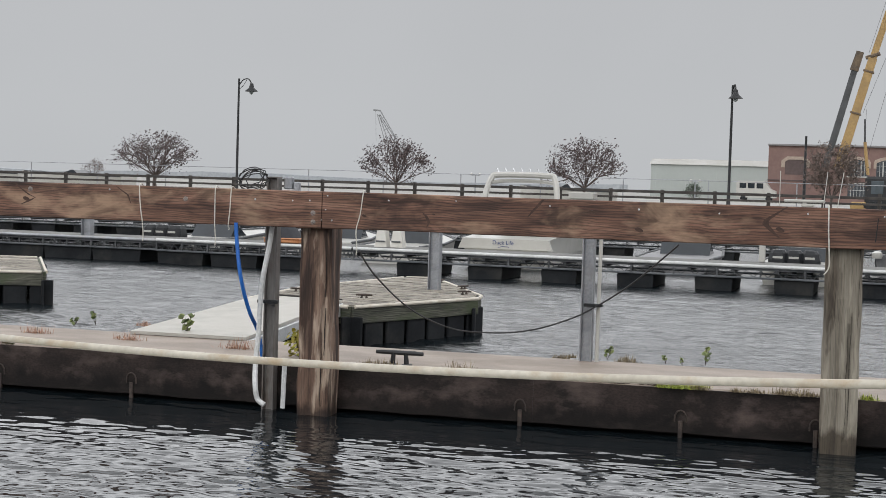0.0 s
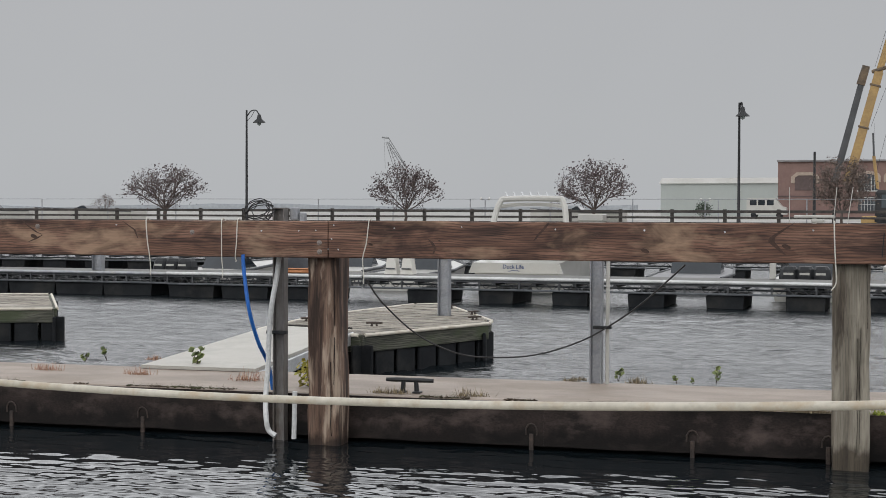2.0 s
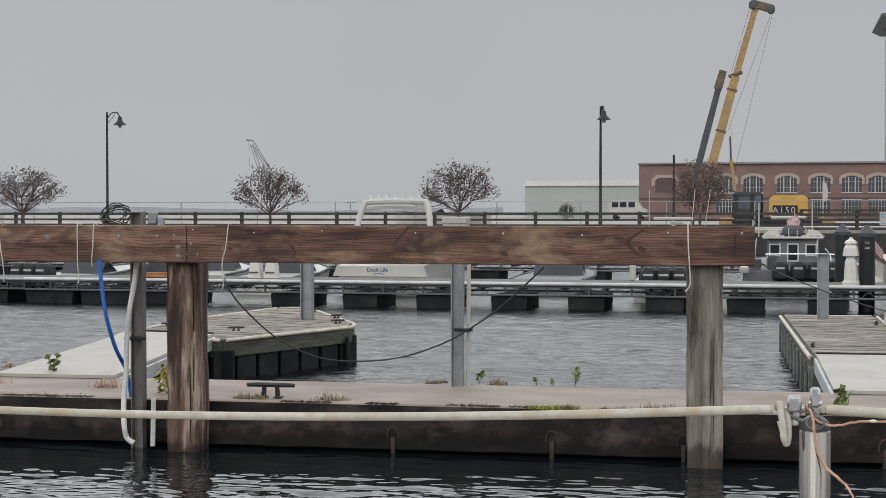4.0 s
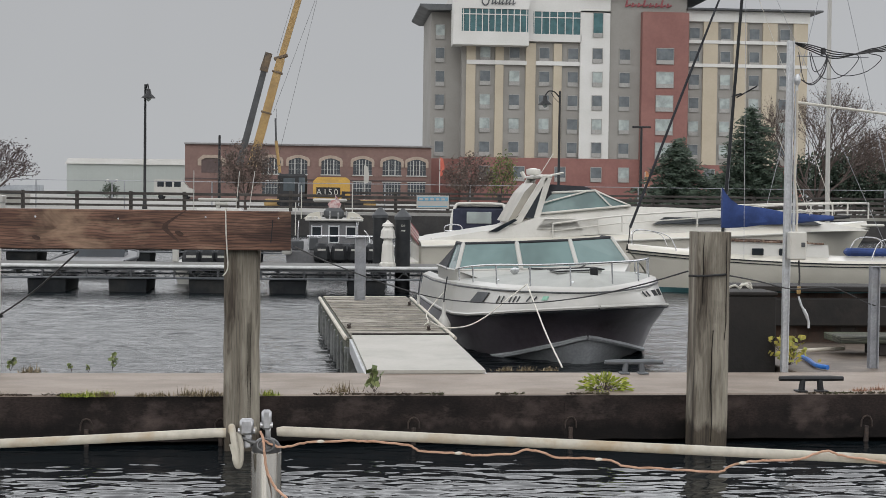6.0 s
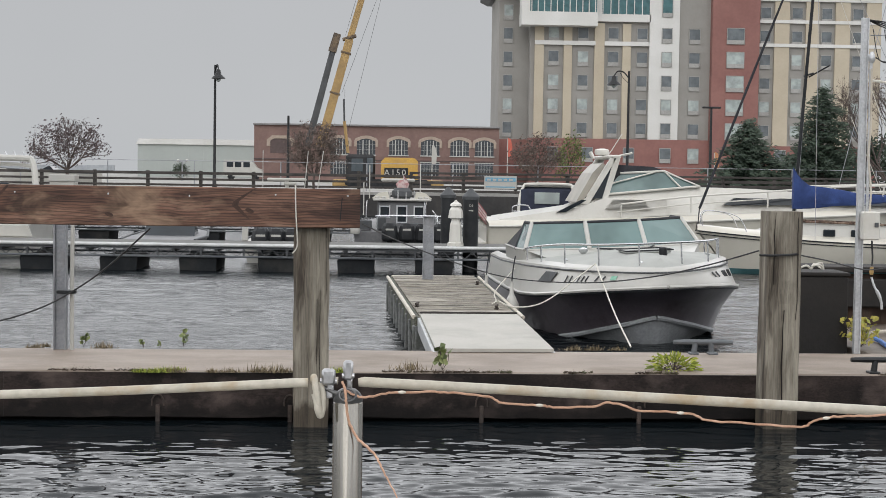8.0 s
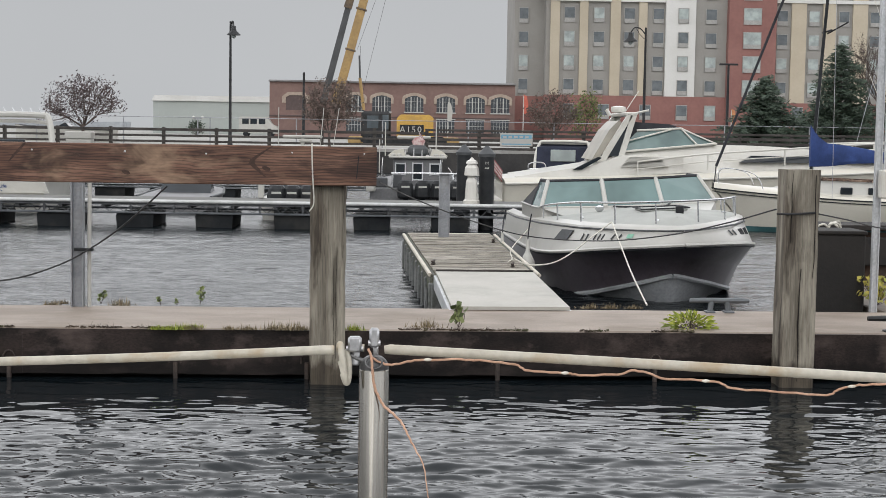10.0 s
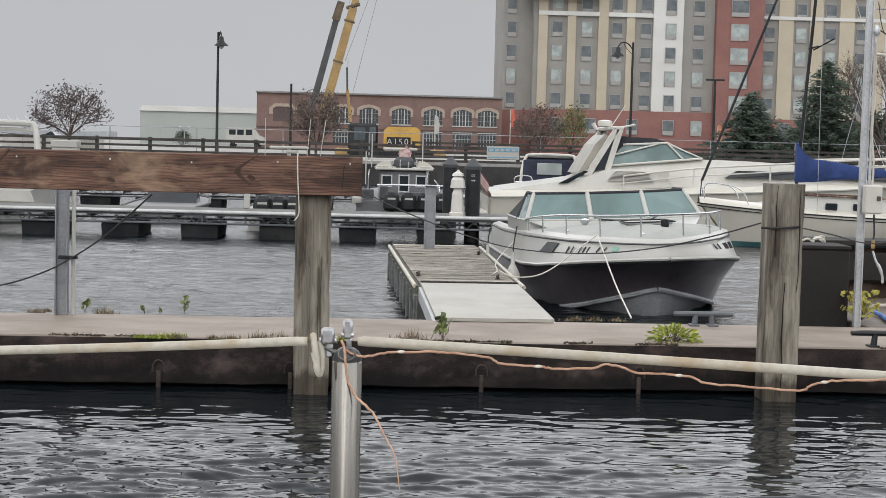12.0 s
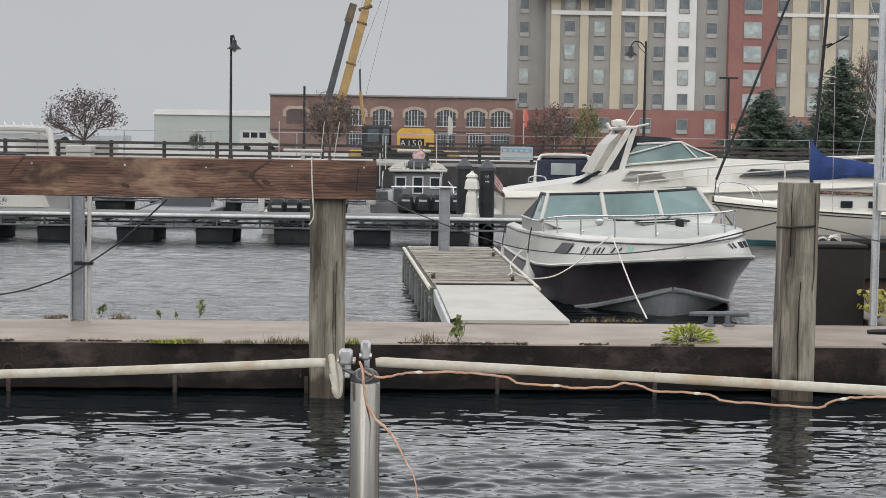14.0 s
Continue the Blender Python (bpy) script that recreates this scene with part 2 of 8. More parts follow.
M_BOTTOM = surface("bottom_paint", (0.29, 0.305, 0.32), (0.36, 0.375, 0.39), 2, 30, 0.7, bump=0.1, stain=(0.17, 0.18, 0.18))
M_TINT = plain_glass("tinted_glass", (0.11, 0.17, 0.165), 0.08)
M_DARKGLASS = plain_glass("dark_glass", (0.02, 0.025, 0.03), 0.05)
M_STEEL = surface("stainless_rail", (0.55, 0.56, 0.57), (0.7, 0.71, 0.72), 5, 50, 0.25, 0.9, 0.0)
M_CANVAS_BLUE = surface("blue_canvas", (0.012, 0.03, 0.11), (0.025, 0.055, 0.19), 3, 60, 0.85, bump=0.3)
M_CANVAS_BLACK = surface("black_canvas", (0.015, 0.016, 0.02), (0.03, 0.032, 0.038), 3, 60, 0.85, bump=0.3)
M_BRICK = surface("red_brick", (0.165, 0.103, 0.09), (0.205, 0.13, 0.113), 0.4, 3, 0.85, bump=0.1, grit=0.08, stain=(0.13, 0.085, 0.075), stain_scale=0.15)
M_BRICK_TOWER = surface("brick_tower", (0.215, 0.1, 0.088), (0.25, 0.122, 0.106), 0.3, 3, 0.85, bump=0.1, grit=0.06)
M_TAUPE = surface("taupe_render", (0.25, 0.24, 0.222), (0.285, 0.275, 0.255), 0.3, 5, 0.9, bump=0.05, grit=0.03)
M_BEIGE = surface("beige_render", (0.42, 0.365, 0.28), (0.46, 0.405, 0.315), 0.3, 5, 0.9, bump=0.05, grit=0.03)
M_WHITEWALL = surface("white_render", (0.56, 0.555, 0.53), (0.61, 0.605, 0.585), 0.3, 5, 0.9, bump=0.05, grit=0.03)
M_STONE = surface("pale_stone", (0.31, 0.25, 0.2), (0.38, 0.31, 0.255), 0.5, 5, 0.9, bump=0.1)
M_ROOFDARK = surface("roof_metal", (0.06, 0.065, 0.07), (0.1, 0.105, 0.11), 0.5, 5, 0.6, bump=0.1)
M_SHED = surface("green_cladding", (0.325, 0.352, 0.335), (0.355, 0.382, 0.365), 0.1, 2, 0.7, bump=0.0, grit=0.02)
M_WINDOW = plain_glass("window_glass", (0.055, 0.062, 0.07), 0.06)
M_CURTAIN = plain_glass("curtained_glass", (0.33, 0.37, 0.36), 0.15)
M_TEAL = plain_glass("teal_glass", (0.06, 0.13, 0.14), 0.05)
M_YELLOW = surface("crane_yellow", (0.3, 0.19, 0.07), (0.38, 0.25, 0.095), 0.8, 10, 0.55, bump=0.1, stain=(0.26, 0.17, 0.07))
M_CRANEGREY = surface("crane_grey", (0.045, 0.048, 0.052), (0.08, 0.085, 0.09), 0.8, 10, 0.6, bump=0.1)
M_LAMP = surface("lamp_iron", (0.012, 0.013, 0.014), (0.025, 0.026, 0.028), 2, 20, 0.5, 0.3, 0.1)
M_BARK = surface("bark", (0.06, 0.05, 0.045), (0.12, 0.1, 0.09), 3, 30, 0.9, bump=0.6, depth=0.02)
M_RUST = surface("rusty_sheet_pile", (0.032, 0.02, 0.015), (0.075, 0.042, 0.027), 1.5, 20, 0.85, bump=0.5, depth=0.01, stain=(0.03, 0.025, 0.022), stain_scale=1.2, stretch=(1, 1, 0.4))
M_OLDBOX = surface("dark_bulkhead", (0.008, 0.0068, 0.006), (0.017, 0.0142, 0.012), 2, 20, 0.8, bump=0.4, depth=0.01, stain=(0.026, 0.02, 0.016))
M_ROPE = surface("white_rope", (0.5, 0.48, 0.42), (0.66, 0.64, 0.58), 30, 200, 0.9, bump=0.5)
M_CABLE = surface("black_cable", (0.015, 0.015, 0.016), (0.03, 0.03, 0.032), 10, 80, 0.6, bump=0.1)
M_ORANGE = surface("orange_cord", (0.36, 0.13, 0.045), (0.5, 0.23, 0.1), 10, 80, 0.55, bump=0.1)
M_BLUEHOSE = surface("blue_hose", (0.015, 0.11, 0.42), (0.03, 0.17, 0.55), 6, 60, 0.4, bump=0.1)
M_IRON = surface("rusted_iron", (0.035, 0.028, 0.025), (0.075, 0.055, 0.045), 20, 120, 0.75, 0.3, 0.4)


# ---- mesh helpers ----
class Shape:
    """Points and faces of one part, gathered piece by piece."""

    def __init__(self):
        self.v, self.f = [], []

    def add(self, pts, faces):
        k = len(self.v)
        self.v.extend(tuple(p) for p in pts)
        self.f.extend(tuple(i + k for i in q) for q in faces)
        return self

    def box(self, c, s, rz=0.0, ry=0.0, rx=0.0, ch=0.0):
        """A box round c with sizes s, its edges cut back by ch."""
        h = [a / 2 for a in s]
        e = Euler((rx, ry, rz)).to_matrix()
        if not ch:
            pts = [Vector((x * h[0], y * h[1], z * h[2])) for z in (-1, 1) for x, y in ((-1, -1), (1, -1), (1, 1), (-1, 1))]
            fs = [(3, 2, 1, 0), (4, 5, 6, 7), (0, 1, 5, 4), (1, 2, 6, 5), (2, 3, 7, 6), (3, 0, 4, 7)]
        else:
            ch = min(ch, min(h) * 0.8)
            pts, fs = [], []
            ring = [(-1, -1), (1, -1), (1, 1), (-1, 1)]
            for dz, out in ((-h[2], ch), (-h[2] + ch, 0), (h[2] - ch, 0), (h[2], ch)):
                for x, y in ring:
                    if out:
                        pts += [Vector((x * (h[0] - ch), y * (h[1] - ch), dz))] * 2
                    elif x * y > 0:
                        pts += [Vector((x * h[0], y * (h[1] - ch), dz)), Vector((x * (h[0] - ch), y * h[1], dz))]
                    else:
                        pts += [Vector((x * (h[0] - ch), y * h[1], dz)), Vector((x * h[0], y * (h[1] - ch), dz))]
            for r in range(3):
                for i in range(8):
                    fs.append((r * 8 + i, r * 8 + (i + 1) % 8, r * 8 + 8 + (i + 1) % 8, r * 8 + 8 + i))
            fs += [(6, 4, 2, 0), (24, 26, 28, 30)]
        c = Vector(c)
        return self.add([c + e @ p for p in pts], fs)

    def rod(self, a, b, r0, r1=None, n=8, caps=True):
        """A straight round bar from a to b."""
        a, b, r1 = Vector(a), Vector(b), r0 if r1 is None else r1
        d = (b - a).normalized() if (b - a).length > 1e-9 else Vector((0, 0, 1))
        u = d.orthogonal().normalized()
        w = d.cross(u)
        ang = [2 * math.pi * i / n for i in range(n)]
        pts = [a + r0 * (math.cos(t) * u + math.sin(t) * w) for t in ang] + [b + r1 * (math.cos(t) * u + math.sin(t) * w) for t in ang]
        fs = [(i, (i + 1) % n, n + (i + 1) % n, n + i) for i in range(n)]
        if caps:
            fs += [tuple(range(n - 1, -1, -1)), tuple(range(n, 2 * n))]
        return self.add(pts, fs)

    def tube(self, pts, r, n=6):
        """A bent round bar through the points; r may be one radius or one for each point."""
        pts = [Vector(p) for p in pts]
        rs = r if isinstance(r, (list, tuple)) else [r] * len(pts)
        vs, fs = [], []
        ref = None
        for i, p in enumerate(pts):
            d = (pts[min(i + 1, len(pts) - 1)] - pts[max(i - 1, 0)]).normalized()
            u = (d.orthogonal() if ref is None else ref - d * ref.dot(d)).normalized()
            ref, w = u, d.cross(u)
            vs += [p + rs[i] * (math.cos(2 * math.pi * k / n) * u + math.sin(2 * math.pi * k / n) * w) for k in range(n)]
        for i in range(len(pts) - 1):
            fs += [(i * n + k, i * n + (k + 1) % n, (i + 1) * n + (k + 1) % n, (i + 1) * n + k) for k in range(n)]
        fs += [tuple(range(n - 1, -1, -1)), tuple(range((len(pts) - 1) * n, len(pts) * n))]
        return self.add(vs, fs)

    def prism(self, outline, a, b, plane="XZ"):
        """A flat outline given depth from a to b along the axis that is left."""
        put = {"XZ": lambda p, d: (p[0], d, p[1]), "XY": lambda p, d: (p[0], p[1], d), "YZ": lambda p, d: (d, p[0], p[1])}[plane]
        n = len(outline)
        pts = [put(p, a) for p in outline] + [put(p, b) for p in outline]
        fs = [tuple(range(n)), tuple(range(2 * n - 1, n - 1, -1))] + [((i + 1) % n, i, n + i, n + (i + 1) % n) for i in range(n)]
        return self.add(pts, fs)

    def turned(self, profile, c=(0, 0, 0), n=16):
        """A turned form: (radius, height) from bottom to top."""
        c = Vector(c)
        pts = [c + Vector((r * math.cos(2 * math.pi * k / n), r * math.sin(2 * math.pi * k / n), z)) for r, z in profile for k in range(n)]
        fs = [(i * n + k, i * n + (k + 1) % n, (i + 1) * n + (k + 1) % n, (i + 1) * n + k) for i in range(len(profile) - 1) for k in range(n)]
        fs += [tuple(range(n - 1, -1, -1)), tuple(range((len(profile) - 1) * n, len(profile) * n))]
        return self.add(pts, fs)

    def loft(self, rows, closed=False, caps=False):
        """A skin over rows of points with equal counts."""
        n = len(rows[0])
        pts = [p for row in rows for p in row]
        fs = [(i * n + k, i * n + (k + 1) % n, (i + 1) * n + (k + 1) % n, (i + 1) * n + k) for i in range(len(rows) - 1) for k in range(n if closed else n - 1)]
        if caps:
            fs += [tuple(range(n - 1, -1, -1)), tuple(range((len(rows) - 1) * n, len(rows) * n))]
        return self.add(pts, fs)

    def mesh(self, name, material, smooth=False):
        me = bpy.data.meshes.new(name)
        me.from_pydata(self.v, [], self.f)
        me.materials.append(material)
        bm = bmesh.new()
        bm.from_mesh(me)
        bmesh.ops.remove_doubles(bm, verts=bm.verts, dist=1e-5)
        bmesh.ops.recalc_face_normals(bm, faces=bm.faces)
        if smooth:
            for f in bm.faces:
                f.smooth = True
            for e in bm.edges:
                e.smooth = not (len(e.link_faces) == 2 and e.calc_face_angle(0) > 0.7)
        bm.to_mesh(me)
        bm.free()
        return me


def part(name, shape, material, parent, label="", smooth=False):
    ob = new(name, shape.mesh(name, material, smooth))
    ob.parent = parent
    if label:
        tagged(ob, label)
    return ob


def thing(name, at, label, category, group="", kind=""):
    ob = new(name)
    ob.empty_display_size = 0.2
    ob.matrix_basis = at if isinstance(at, Matrix) else pose(*at)
    return tagged(ob, label, category, group, kind)


def solid(name, shape, material, label, category, at=None, group="", kind="", smooth=False):
    ob = new(name, shape.mesh(name, material, smooth))
    if at is not None:
        ob.matrix_basis = at if isinstance(at, Matrix) else pose(*at)
    return tagged(ob, label, category, group, kind)


def sag(a, b, drop, n=14):
    a, b = Vector(a), Vector(b)
    return [a.lerp(b, i / n) - Vector((0, 0, drop * 4 * (i / n) * (1 - i / n))) for i in range(n + 1)]


def curve_through(pts, per=8):
    """A smooth line through the points."""
    pts = [Vector(p) for p in pts]
    out = []
    for i in range(len(pts) - 1):
        p0, p1, p2, p3 = pts[max(i - 1, 0)], pts[i], pts[i + 1], pts[min(i + 2, len(pts) - 1)]
        for k in range(per):
            t = k / per
            out.append(0.5 * (2 * p1 + (p2 - p0) * t + (2 * p0 - 5 * p1 + 4 * p2 - p3) * t * t + (3 * p1 - p0 - 3 * p2 + p3) * t**3))
    return out + [pts[-1]]


# ---- water and ground ----
def build_water():
    """One sheet of water in rings, with wind ripples where it is seen from near."""
    fine = np.arange(-38, 25.01, 0.09)
    angles = np.radians(np.concatenate([np.arange(-180, -39, 8.0), fine, np.arange(32, 180, 8.0)]))
    radii = [0.6]
    while radii[-1] < 75:
        r = radii[-1]
        radii.append(r + (0.3 if r < 6.3 else 0.012 if r < 11.4 else r * 0.0026 if r < 34 else r * 0.012))
    radii = np.array(radii + [85, 110, 150, 220, 400, 800, 1600, 3000])
    rr, aa = np.meshgrid(radii, angles, indexing="ij")
    cell = np.maximum(np.gradient(radii)[:, None], rr * math.radians(0.09))
    x, y = rr * np.sin(aa), rr * np.cos(aa)
    rng = np.random.default_rng(7)
    z = np.zeros_like(x)
    wander = 0.6 * np.sin(0.9 * x + 0.4 * y) + 0.6 * np.sin(1.1 * y - 0.5 * x + 2) + 0.4 * np.sin(2.3 * x + 1.7 * y) + 0.3 * np.sin(5.1 * x - 2.9 * y + 1)
    gust = 0.8 + 0.35 * np.sin(0.8 * x + 0.5 * y + 1) * np.sin(0.6 * y - 0.35 * x)
    for k in range(52):
        wl = 0.062 * (1.07 ** k) * rng.uniform(0.94, 1.06)
        d = rng.normal(math.radians(97), 0.5)
        kx, ky = 2 * math.pi / wl * math.cos(d), 2 * math.pi / wl * math.sin(d)
        steep = 0.07 * math.exp(-0.5 * (math.log(wl / 0.15) / 0.8) ** 2) + 0.007
        fade = np.clip((wl - 3 * cell) / (2.5 * cell), 0, 1)
        th = kx * x + ky * y + rng.uniform(0, 6.28) + rng.uniform(0.6, 2.4) * wander
        z += steep * wl / (2 * math.pi) * gust * fade * (np.sin(th) + 0.24 * np.cos(2 * th))
    off = y - 0.035 * x
    z *= 1 - 0.4 * np.clip((-2.2 - x) / 2.5, 0, 1) * (off < 12)
    z *= np.clip((75 - rr) / 30, 0, 1) * np.where(off > 12.2, 0.8, 0.3 + 0.64 * np.clip((11.1 - off) / 2.8, 0, 1))
    nr, na = x.shape
    verts = np.stack([x, y, z], -1).reshape(-1, 3)
    i, j = np.meshgrid(np.arange(nr - 1), np.arange(na), indexing="ij")
    jn = (j + 1) % na
    faces = np.stack([(i + 1) * na + j, (i + 1) * na + jn, i * na + jn, i * na + j], -1).reshape(-1, 4)
    me = bpy.data.meshes.new("water")
    me.from_pydata(verts.tolist(), [], faces.tolist() + [list(range(na))])
    me.materials.append(M_WATER)
    me.polygons.foreach_set("use_smooth", [True] * len(me.polygons))
    me.update()
    return tagged(new("water", me), "dark rippled grey harbour water under an overcast sky", "water", kind="structure")


build_water()

WALL_Y = 69.0
QUAY_Z = 1.08
s = Shape()
s.box((60, WALL_Y + 1500, QUAY_Z - 2), (6000, 3000, 4))
solid("ground", s, M_GROUND, "flat quayside ground of grey asphalt and gravel", "ground", kind="structure")
s = Shape()
s.box((-20, WALL_Y - 0.25, -0.5), (260, 0.5, 2.9))
solid("seawall", s, M_SEAWALL, "dark stained concrete seawall along the water", "seawall", kind="structure")



# ---- the concrete dock with its timber rail ----
SLOPE = 0.035
DOCK_Z = 0.385
ALONG = pose(0, 0, 0, 0, 0, math.degrees(math.atan(SLOPE)))


def along(x, off, z=0.0, rz=0.0):
    """A pose in line with the dock: x metres along, its front plane off metres from the origin."""
    return Matrix.Translation((x, off + SLOPE * x, z)) @ ALONG @ pose(0, 0, 0, 0, 0, rz)


dock = thing("concrete_dock", along(0, 11.45), "low concrete dock with a damp sandy top and dark fascia", "dock", kind="structure")
EDGE = random.Random(3)
s = Shape()
front = [(-15 + 0.6 * i, EDGE.uniform(-0.012, 0.012)) for i in range(44)]
back = [(-15 + 0.6 * i, 1.42 + EDGE.uniform(-0.02, 0.02)) for i in range(44)]
top = []
for fx, fy in front:
    top.append([(fx, fy + 0.03, 0.33), (fx, fy, DOCK_Z - 0.03), (fx, fy, DOCK_Z - 0.012), (fx, fy + 0.02, DOCK_Z), (fx, 0.7, DOCK_Z + 0.004), (fx, 1.4, DOCK_Z), (fx, 1.42, DOCK_Z - 0.02), (fx, 1.42, 0.33)])
s.loft(top, closed=True, caps=True)
part("slab", s, M_CONCRETE, dock, "weathered sandy concrete slab")
s = Shape()
s.box((4.3 + 5.1, 2.85, DOCK_Z - 0.14), (10.2, 2.82, 0.27), ch=0.01)
part("landing", s, M_LANDING, dock, "wider damp concrete landing")
u = -14.9
while u < 11:
    s = Shape()
    foot = [(u + 2.399 - 0.2 * i, EDGE.uniform(0.028, 0.04)) for i in range(12)] + [(u, 0.035)]
    s.prism([(u, 0.375), (u + 2.399, 0.375)] + foot, -0.015, 0.075)
    part("fascia_panel", s, M_FASCIA, dock, "dark wet fascia panel")
    u += 2.4
s = Shape()
s.box((-1.9, 0.75, -0.2), (26, 1.2, 0.78))
part("core", s, M_FASCIA, dock)
for u in (-7.6, -6.35, -3.0, -1.75, -0.75, 0.72, 1.95, 3.05, 4.35, 5.6, 6.9):
    s = Shape()
    s.tube([(u - 0.045, -0.014, 0.12), (u - 0.042, -0.02, 0.17), (u - 0.025, -0.022, 0.2), (u, -0.022, 0.21), (u + 0.025, -0.022, 0.2), (u + 0.042, -0.02, 0.17), (u + 0.045, -0.014, 0.12)], 0.007, 6)
    s.box((u, -0.012, -0.02), (0.034, 0.03, 0.3), ch=0.005)
    part("tie_bracket", s, M_IRON, dock, "rusty tie bracket")


soil = Shape()
SOIL = random.Random(17)
for i in range(1700):
    x = -8 + 15 * SOIL.random()
    if math.sin(x * 1.7) + math.sin(x * 3.1 + 1) + 0.8 * math.sin(x * 9.7) < 0.35:
        continue
    w, h = SOIL.uniform(0.004, 0.02), SOIL.uniform(0.002, 0.009)
    y = abs(SOIL.gauss(0, 0.02)) + 0.005
    soil.box((x, y, DOCK_Z + h * 0.3), (w * 1.6, w, h), SOIL.uniform(0, 3), SOIL.uniform(-0.5, 0.5), SOIL.uniform(-0.5, 0.5))
for i in range(4200):
    x = -8 + 15 * SOIL.random()
    if math.sin(x * 1.7) + math.sin(x * 3.1 + 1) + 0.8 * math.sin(x * 9.7) < 0.55:
        continue
    y, a = abs(SOIL.gauss(0, 0.02)), SOIL.uniform(0, 6.28)
    t = Vector((x, y, DOCK_Z)) + Vector((math.cos(a) * 0.02, -abs(math.sin(a)) * 0.03, SOIL.uniform(0.004, 0.05) * SOIL.random()))
    soil.add([(x - 0.002, y, DOCK_Z), (x + 0.002, y, DOCK_Z), tuple(t)], [(0, 1, 2)])
M_SOIL = surface("edge_soil", (0.035, 0.025, 0.018), (0.085, 0.06, 0.04), 6, 60, 0.95, bump=0.4, stain=(0.07, 0.085, 0.03), stain_scale=2)
ob = part("edge_litter", soil, M_SOIL, dock, "dirt and dry grass along the dock edge")
tagged(ob, kind="stuff")


M_CRACK = surface("dark_crack", (0.008, 0.006, 0.005), (0.016, 0.012, 0.01), 20, 90, 0.95, bump=0.2)


def timber_post(x, top, material, label, width=0.262, lean=0.0):
    """A square weathered pile with split edges, standing in the water."""
    r = random.Random(int(x * 100))
    rows = []
    n = 14
    for i in range(n + 1):
        z = -0.8 + (top + 0.8) * i / n
        row = []
        for k, (a, b) in enumerate(((-1, -0.86), (-0.86, -1), (-0.3, -1), (0.25, -1), (0.86, -1), (1, -0.86), (1, 0.86), (0.86, 1), (-0.86, 1), (-1, 0.86))):
            j = r.uniform(-0.006, 0.006)
            dent = 0.012 if k in (2, 3) and r.random() < 0.5 else 0.0
            row.append((a * width / 2 + j, b * width / 2 + dent + j, z))
        rows.append(row)
    s = Shape()
    s.loft(rows, closed=True, caps=True)
    post = thing("timber_post", along(x, 11.30) @ pose(0, 0, 0, 0, lean, 0), label, "post", "dock posts")
    part("shaft", s, material, post)
    for k in range(3):
        cx, z0 = r.uniform(-0.42, 0.42) * width, r.uniform(0.0, top - 0.5)
        z1 = min(top - 0.01, z0 + r.uniform(0.25, 0.9))
        w = r.uniform(0.001, 0.003)
        left, right = [], []
        for i in range(7):
            z, wob = z0 + (z1 - z0) * i / 6, r.uniform(-0.006, 0.006)
            t = w * math.sin(math.pi * (0.1 + 0.8 * i / 6))
            left.append((cx + wob - t, z))
            right.append((cx + wob + t, z))
        s = Shape()
        s.prism(left + right[::-1], -width / 2 - 0.0085, -width / 2 + 0.02)
        part("crack", s, M_CRACK, post, "dark drying crack")
    return post


timber_post(-4.63, 1.66, M_POST_BROWN, "square brown-stained timber post with pale streaks in the water")
timber_post(-0.587, 1.66, M_POST_GREY, "square grey weathered timber post under the rail end")
timber_post(3.0, 1.665, M_POST_GREY, "square grey weathered timber post standing free beside the dock")

M_KNOT = surface("dark_knot", (0.036, 0.018, 0.012), (0.07, 0.036, 0.023), 20, 90, 0.75, bump=0.3)
rail = thing("timber_rail", along(0, 11.08, 1.5), "long brown creosoted plank rail bolted to the posts", "rail")
for a, b in ((-15.0, -4.552), (-4.544, -0.225)):
    s = Shape()
    n = max(4, int((b - a) / 0.4))
    rows = []
    for i in range(n + 1):
        x = a + (b - a) * i / n
        j = EDGE.uniform(-0.003, 0.003)
        rows.append([(x, 0.006, j), (x, 0, 0.006 + j), (x, j, 0.15), (x, 0, 0.282 + j), (x, 0.006, 0.288 + j), (x, 0.074, 0.288), (x, 0.074, 0)])
    s.loft(rows, closed=True, caps=True)
    part("plank", s, M_BEAM, rail)
M_WASHER = surface("rusty_washer", (0.16, 0.13, 0.115), (0.34, 0.31, 0.285), 60, 200, 0.6, 0.4, 0.2, stain=(0.1, 0.055, 0.035), stain_scale=40)
BOLT_PLACES = [
    ((-7.113, 0, 1.732), 1.6),
    ((-5.711, 0, 1.693), 1.5),
    ((-4.62, 0, 1.617), 1.7),
    ((-4.618, 0, 1.546), 1.7),
    ((-6.387, 0, 1.750), 0.7),
    ((-5.11, 0, 1.708), 0.8),
    ((-4.793, 0, 1.710), 0.6),
    ((-4.651, 0, 1.714), 0.6),
    ((-4.517, 0, 1.648), 0.6),
    ((-4.548, 0, 1.567), 0.6),
    ((-4.463, 0, 1.565), 0.6),
    ((-4.501, 0, 1.755), 0.6),
    ((-4.002, 0, 1.735), 0.6),
    ((-2.732, 0, 1.734), 0.7),
    ((-3.462, 0, 1.748), 0.5),
    ((-2.062, 0, 1.731), 0.8),
    ((-1.474, 0, 1.722), 0.7),
    ((-0.847, 0, 1.739), 0.7),
    ((-0.317, 0, 1.737), 0.7),
]
